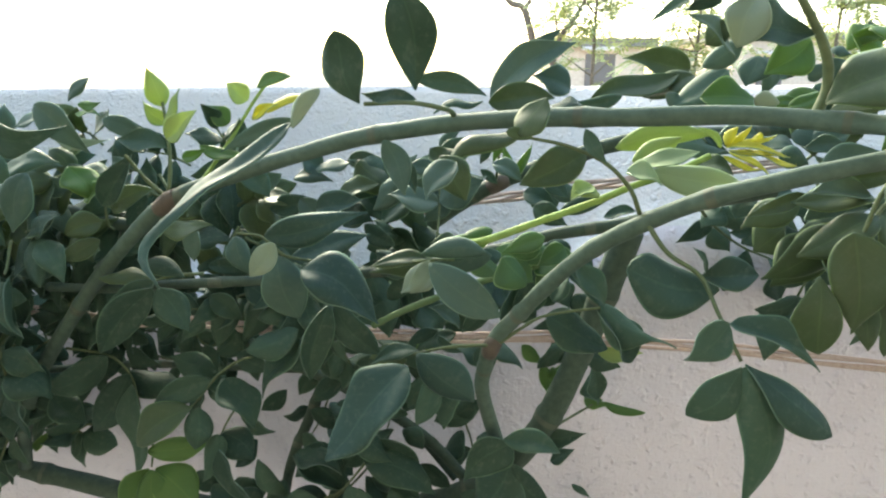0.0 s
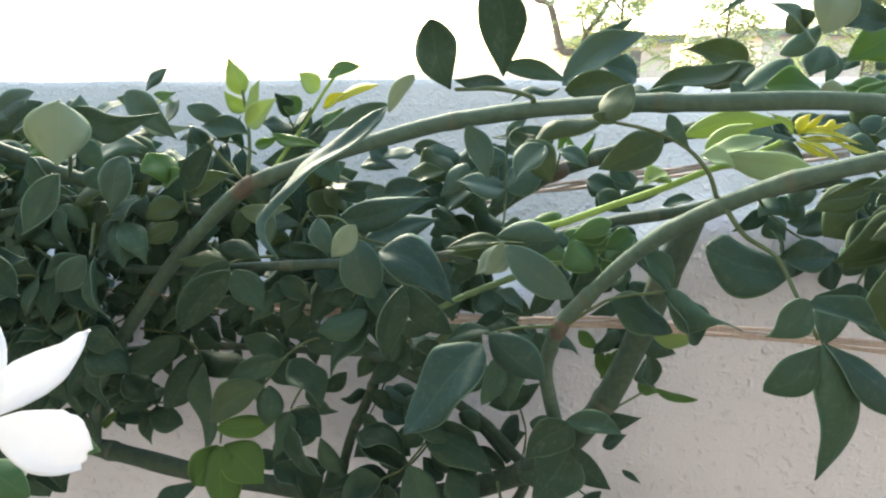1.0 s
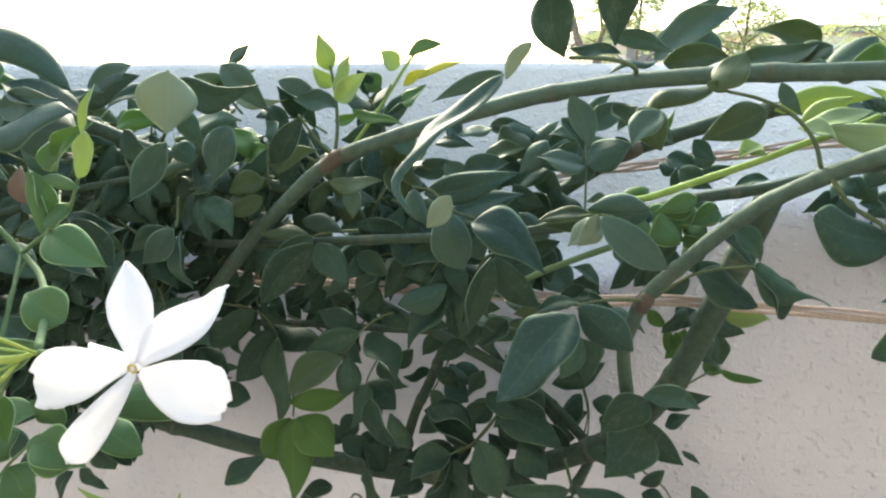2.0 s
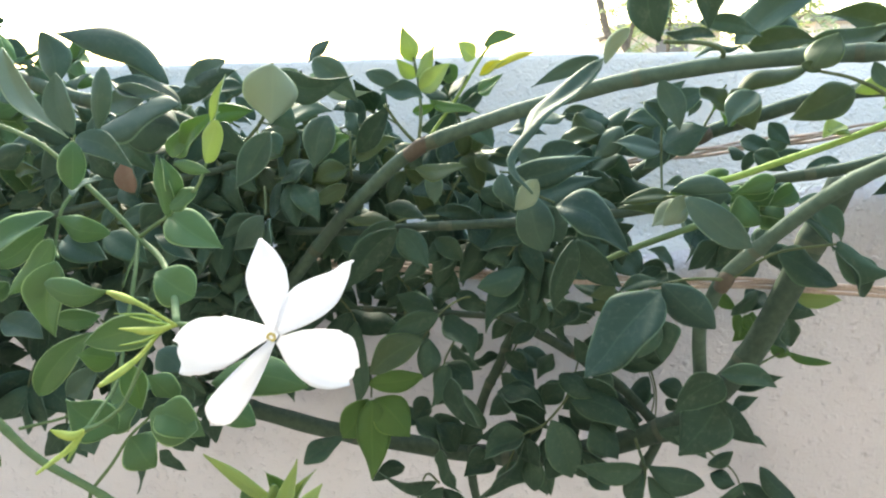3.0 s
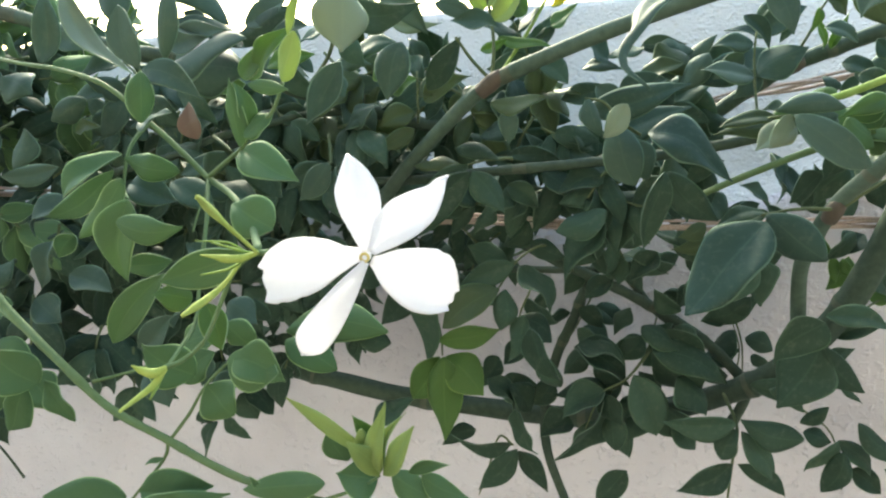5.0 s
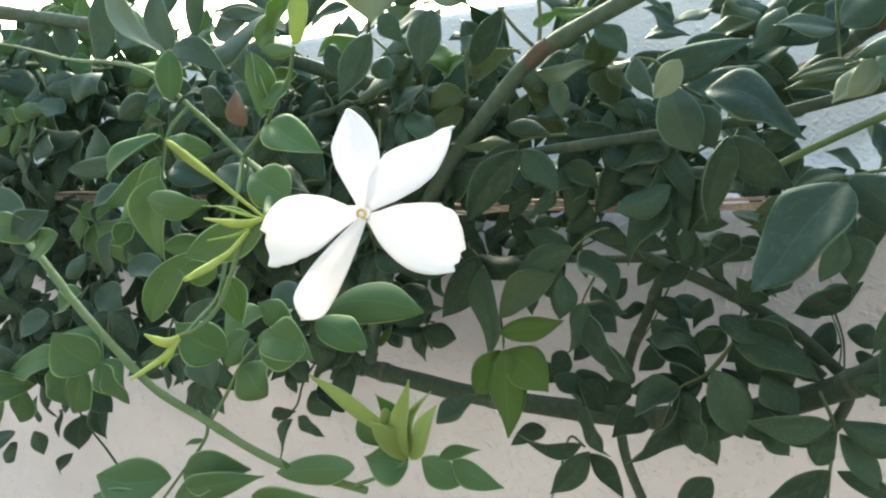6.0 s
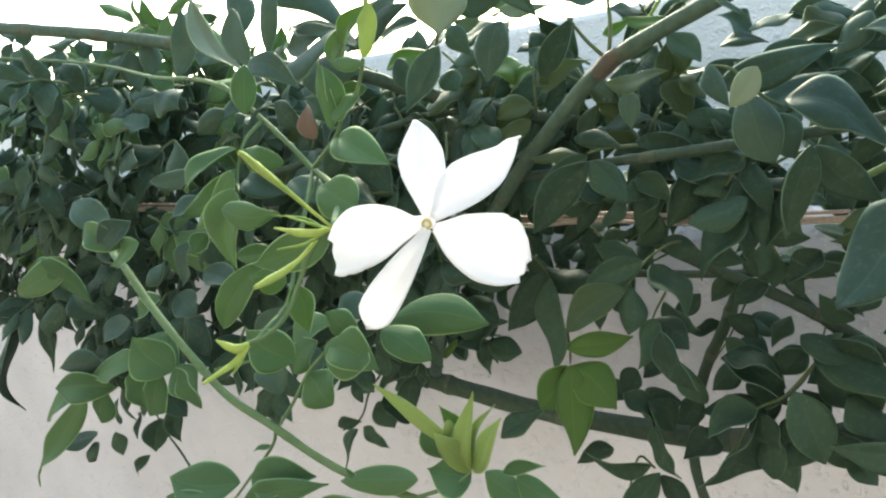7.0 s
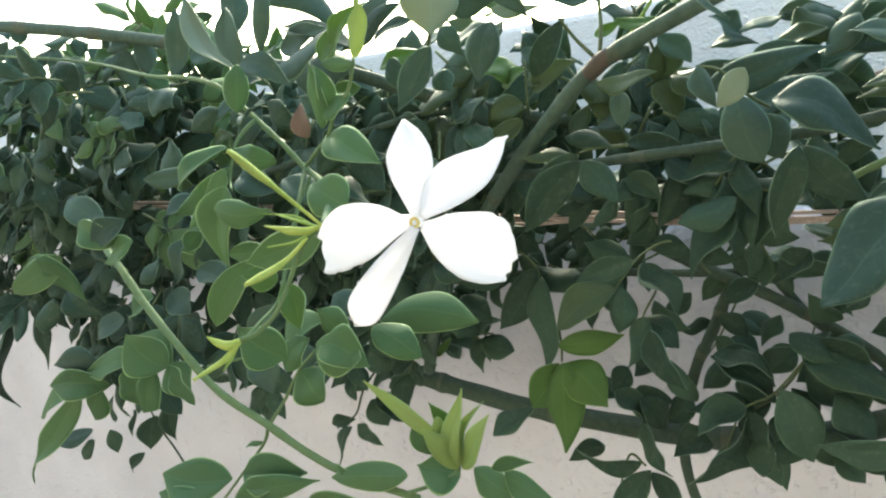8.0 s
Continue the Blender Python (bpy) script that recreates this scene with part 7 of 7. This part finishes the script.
# ---- the dense small leaves of the mass behind ----
def foliage(name, count, where, size, kinds, label, seed):
    """Many small leaves in pairs along thin twigs, joined: they cannot be counted."""
    r = random.Random(seed)
    V, F, I, U, n = [], [], [], [], 0
    for _ in range(count):
        p = np.array(where(r))
        way = np.array((r.uniform(-1, 1), r.uniform(-0.5, 0.3), r.uniform(-1, 0.35)))
        way /= np.linalg.norm(way)
        twig = r.uniform(0.015, 0.035)
        line = np.array([p, p + way * twig * 0.5 + (0, 0, 0.002), p + way * twig])
        tv, tf = tube(line, (0.0008, 0.0007, 0.0005), 5)
        V.append(np.array(tv)); F += [tuple(n + a for a in f) for f in tf]; I += [len(kinds)] * len(tf); U.append(np.zeros((len(tv), 2))); n += len(tv)
        kind = r.randrange(len(kinds))
        for s, ang in ((0.35, 60), (0.35, -60), (0.75, 50), (0.75, -50), (1.0, 0)):
            side = np.cross(way, (0.1, -1, 0.3))
            side /= np.linalg.norm(side) + 1e-9
            d = way * math.cos(radians(ang)) + side * math.sin(radians(ang)) + np.array((r.uniform(-.25, .25), r.uniform(-.35, .15), r.uniform(-.6, .1)))
            d /= np.linalg.norm(d)
            ln = r.uniform(*size)
            b = p + way * twig * s
            bv, bf, bi, bu = blade(b, b + d * ln, ln * r.uniform(0.42, 0.6), r.uniform(-40, 40), r.uniform(-0.03, 0.09), r.choice((-0.5, 1, 1)) * r.uniform(0.08, 0.35), 0.14, r.choice(("leaf", "leaf", "leaf", "leaf", "leaf", "blunt")), nu=10, nv=2)
            V.append(bv); F += [tuple(n + a for a in f) for f in bf]; I += [len(kinds) + 1 if a else kind for a in bi]; U.append(bu); n += len(bv)
    ob = part(name, np.vstack(V), F, [LEAVES[k] for k in kinds] + [m_stalk, m_edge_dark], None, "", I, np.vstack(U), flat=len(kinds) + 1)
    return tagged(ob, label, "foliage", "", "stuff")


def spread(x0, x1, z0, z1, off0, off1):
    def where(r):
        x = r.uniform(x0, x1)
        return x, front_y(x) - r.uniform(off0, off1), r.uniform(z0, z1)
    return where


foliage("jasmine_foliage", 150, spread(-0.72, -0.36, 1.09, 1.20, 0.03, 0.17), (0.019, 0.030), "dddg", "dense green jasmine leaves over the parapet top", 11)
foliage("jasmine_foliage", 120, spread(-0.72, -0.30, 1.02, 1.12, 0.04, 0.17), (0.019, 0.030), "dddd", "dark green jasmine leaves hanging against the wall", 12)
foliage("jasmine_foliage", 46, spread(-0.36, -0.20, 1.08, 1.16, 0.03, 0.13), (0.017, 0.027), "ddd", "dense dark jasmine leaves below the parapet edge", 18)
foliage("jasmine_foliage", 34, spread(-0.36, -0.20, 1.00, 1.085, 0.02, 0.11), (0.015, 0.024), "ddd", "dark jasmine leaves low against the wall", 21)
foliage("jasmine_foliage", 34, spread(-0.22, -0.02, 1.085, 1.125, 0.04, 0.10), (0.015, 0.025), "ddd", "dark green jasmine leaves behind the twine", 13)
foliage("jasmine_foliage", 26, spread(-0.20, -0.08, 1.12, 1.16, 0.03, 0.10), (0.015, 0.025), "ddo", "dark jasmine leaves over the sloping top", 17)
foliage("jasmine_foliage", 30, spread(-0.34, -0.17, 1.13, 1.172, 0.03, 0.12), (0.016, 0.026), "dbdo", "blue-green jasmine leaves in front of the sloping top", 37)
foliage("jasmine_foliage", 12, spread(-0.19, -0.04, 1.045, 1.085, 0.03, 0.07), (0.014, 0.022), "ddd", "dark jasmine leaves under the twine line", 32)
foliage("jasmine_foliage", 30, spread(0.13, 0.30, 1.10, 1.165, 0.02, 0.09), (0.016, 0.026), "ddo", "dark olive jasmine leaves under the arching canes", 15)
foliage("jasmine_foliage", 22, spread(0.16, 0.34, 1.19, 1.225, 0.02, 0.12), (0.018, 0.028), "ddm", "green jasmine leaves lying on the parapet top", 19)
foliage("jasmine_foliage", 60, spread(-0.72, -0.36, 1.18, 1.225, 0.0, 0.12), (0.017, 0.026), "dgbg", "green jasmine leaves rising above the parapet top", 31)


# ---- beyond the parapet: a far house and feathery trees ----
def house(x, y, w, d, h, label):
    z0 = -3.2
    v, f = box((x, y, z0), (x + w, y + d, z0 + h))
    root = tagged(part("house", v, f, [m_house], None, smooth=False), label, "house", "", "thing")
    v, f = box((x - 0.3, y - 0.3, z0 + h), (x + w + 0.3, y + d + 0.3, z0 + h + 0.25))
    part("roof_slab", v, f, [m_floor], root, smooth=False)
    for row in (0.9, 3.9):
        for k in range(int(w // 2.6)):
            wx = x + 0.9 + k * 2.6
            v, f = box((wx, y - 0.04, z0 + row), (wx + 0.9, y + 0.02, z0 + row + 1.0))
            win = part("window", v, f, [m_glass], root, smooth=False)
            v, f = box((wx - 0.15, y - 0.35, z0 + row + 1.1), (wx + 1.05, y, z0 + row + 1.2))
            part("sunshade", v, f, [m_wall], win, smooth=False)
    return root


house(2.8, 22, 2.7, 8, 5.1, "pale pink plastered house with dark windows and a flat roof")
house(9.6, 26, 5.2, 8, 5.5, "far cream-pink plastered house with a flat roof")


def feathery_tree(x, y, height, spread_r, lean, seed, label, limbs=17, sprays=22, girth=1.0):
    """Trunk, limbs and twigs with pairs of small leaflets, open crown."""
    r = random.Random(seed)
    z0 = -3.2
    top = np.array((x + lean, y, z0 + height))
    trunk = smooth_line([(x, y, z0), (x + lean * 0.3, y, z0 + height * 0.4), (x + lean * 0.8, y, z0 + height * 0.75), top], 8)
    vv, ff = tube(trunk, np.linspace(0.035, 0.010, len(trunk)) * girth, 9)
    root = tagged(part("tree", vv, ff, [m_bark], None), label, "tree", "trees beyond the parapet", "thing")
    V, F, I, n = [], [], [], 0
    for k in range(limbs):
        b = trunk[int(len(trunk) * r.uniform(0.62, 0.98))]
        a = r.uniform(0, 6.28)
        e = b + np.array((math.cos(a), math.sin(a) * 0.6, r.uniform(-0.35, 0.6))) * spread_r * r.uniform(0.5, 1.0)
        limb = smooth_line([b, (b + e) / 2 + (0, 0, r.uniform(0, 0.2)), e], 5)
        vv, ff = tube(limb, np.linspace(0.011, 0.003, len(limb)) * girth, 6)
        part("limb", vv, ff, [m_bark], root)
        for q in range(sprays):
            p = limb[int(r.uniform(0.25, 1) * (len(limb) - 1))] + np.array([r.uniform(-.25, .25) for _ in range(3)])
            w = np.array((r.uniform(-1, 1), r.uniform(-1, 1), r.uniform(-0.7, 0.3)))
            w /= np.linalg.norm(w)
            s = np.cross(w, (0, 0.3, 1))
            s /= np.linalg.norm(s)
            kind = 0 if r.random() < 0.6 else 1
            for j in range(9):
                for sg in (-1, 1):
                    c = p + w * j * 0.045
                    d = s * sg * 0.9 + w * 0.4 + np.array((0, 0, r.uniform(-.3, .1)))
                    ln = 0.085
                    n2 = np.cross(d, w)
                    q4 = [c, c + d * ln * .5 + w * 0.018, c + d * ln, c + d * ln * .5 - w * 0.018, c + d * ln * .5 + n2 * 0.006]
                    V += q4
                    F += [(n, n + 1, n + 4), (n + 1, n + 2, n + 4), (n + 2, n + 3, n + 4), (n + 3, n, n + 4)]
                    I += [kind] * 4
                    n += 5
    part("crown", V, F, [LEAVES["f"], LEAVES["p"]], root, "thin feathery yellow-green leaves", I, np.zeros((len(V), 2)), smooth=False)
    return root


m_bark = stem_material("bark", (0.10, 0.08, 0.068), (0.18, 0.15, 0.125), 40.0)
feathery_tree(1.42, 8.16, 6.1, 0.95, 0.06, 3, "slim tree with feathery yellow-green leaves behind the parapet", 20, 15)
feathery_tree(4.05, 8.4, 6.2, 1.2, 0.25, 5, "slim tree with feathery light leaves behind the parapet", 20, 18)
feathery_tree(2.30, 7.6, 5.4, 0.7, 0.15, 15, "slim tree with thin feathery yellow-green leaves", 14, 12)
feathery_tree(6.2, 10.0, 6.4, 1.6, 0.3, 8, "far tree with feathery light green leaves", 18, 16)


def bare_tree(boughs, label):
    """A dark trunk with crooked boughs and no leaves."""
    root = None
    for k, (pts, r0, r1) in enumerate(boughs):
        line = smooth_line(pts, 6)
        vv, ff = tube(line, np.linspace(r0, r1, len(line)), 8)
        if root is None:
            root = tagged(part("tree", vv, ff, [m_bark], None), label, "tree", "trees beyond the parapet", "thing")
        else:
            part("limb", vv, ff, [m_bark], root)
    return root


bare_tree([
    ([(1.30, 8.0, -3.2), (1.22, 8.0, -1.0), (1.045, 8.000, 1.115), (0.816, 8.000, 1.387), (0.718, 8.000, 1.685), (0.651, 8.000, 1.866), (0.521, 8.000, 1.913), (0.426, 8.000, 2.017)], 0.050, 0.030),
    ([(0.663, 8.000, 1.860), (0.722, 8.000, 1.948), (0.752, 8.000, 2.120)], 0.028, 0.020),
    ([(0.980, 8.000, 1.176), (1.064, 8.050, 1.539), (1.199, 8.100, 1.721), (1.302, 8.100, 1.899), (1.384, 8.100, 2.074)], 0.030, 0.018),
    ([(1.065, 8.050, 1.527), (1.020, 8.000, 1.685), (0.995, 8.000, 1.832)], 0.018, 0.008),
    ([(1.199, 8.100, 1.721), (1.119, 8.100, 1.840), (1.022, 8.100, 1.928)], 0.012, 0.006),
    ([(0.746, 8.000, 1.596), (0.494, 7.900, 1.532), (0.308, 7.900, 1.619), (0.186, 7.900, 1.590)], 0.012, 0.004),
    ([(0.802, 8.000, 1.417), (0.592, 7.900, 1.325), (0.406, 7.900, 1.384)], 0.010, 0.004),
], "leaning dark bare-branched tree beyond the parapet")
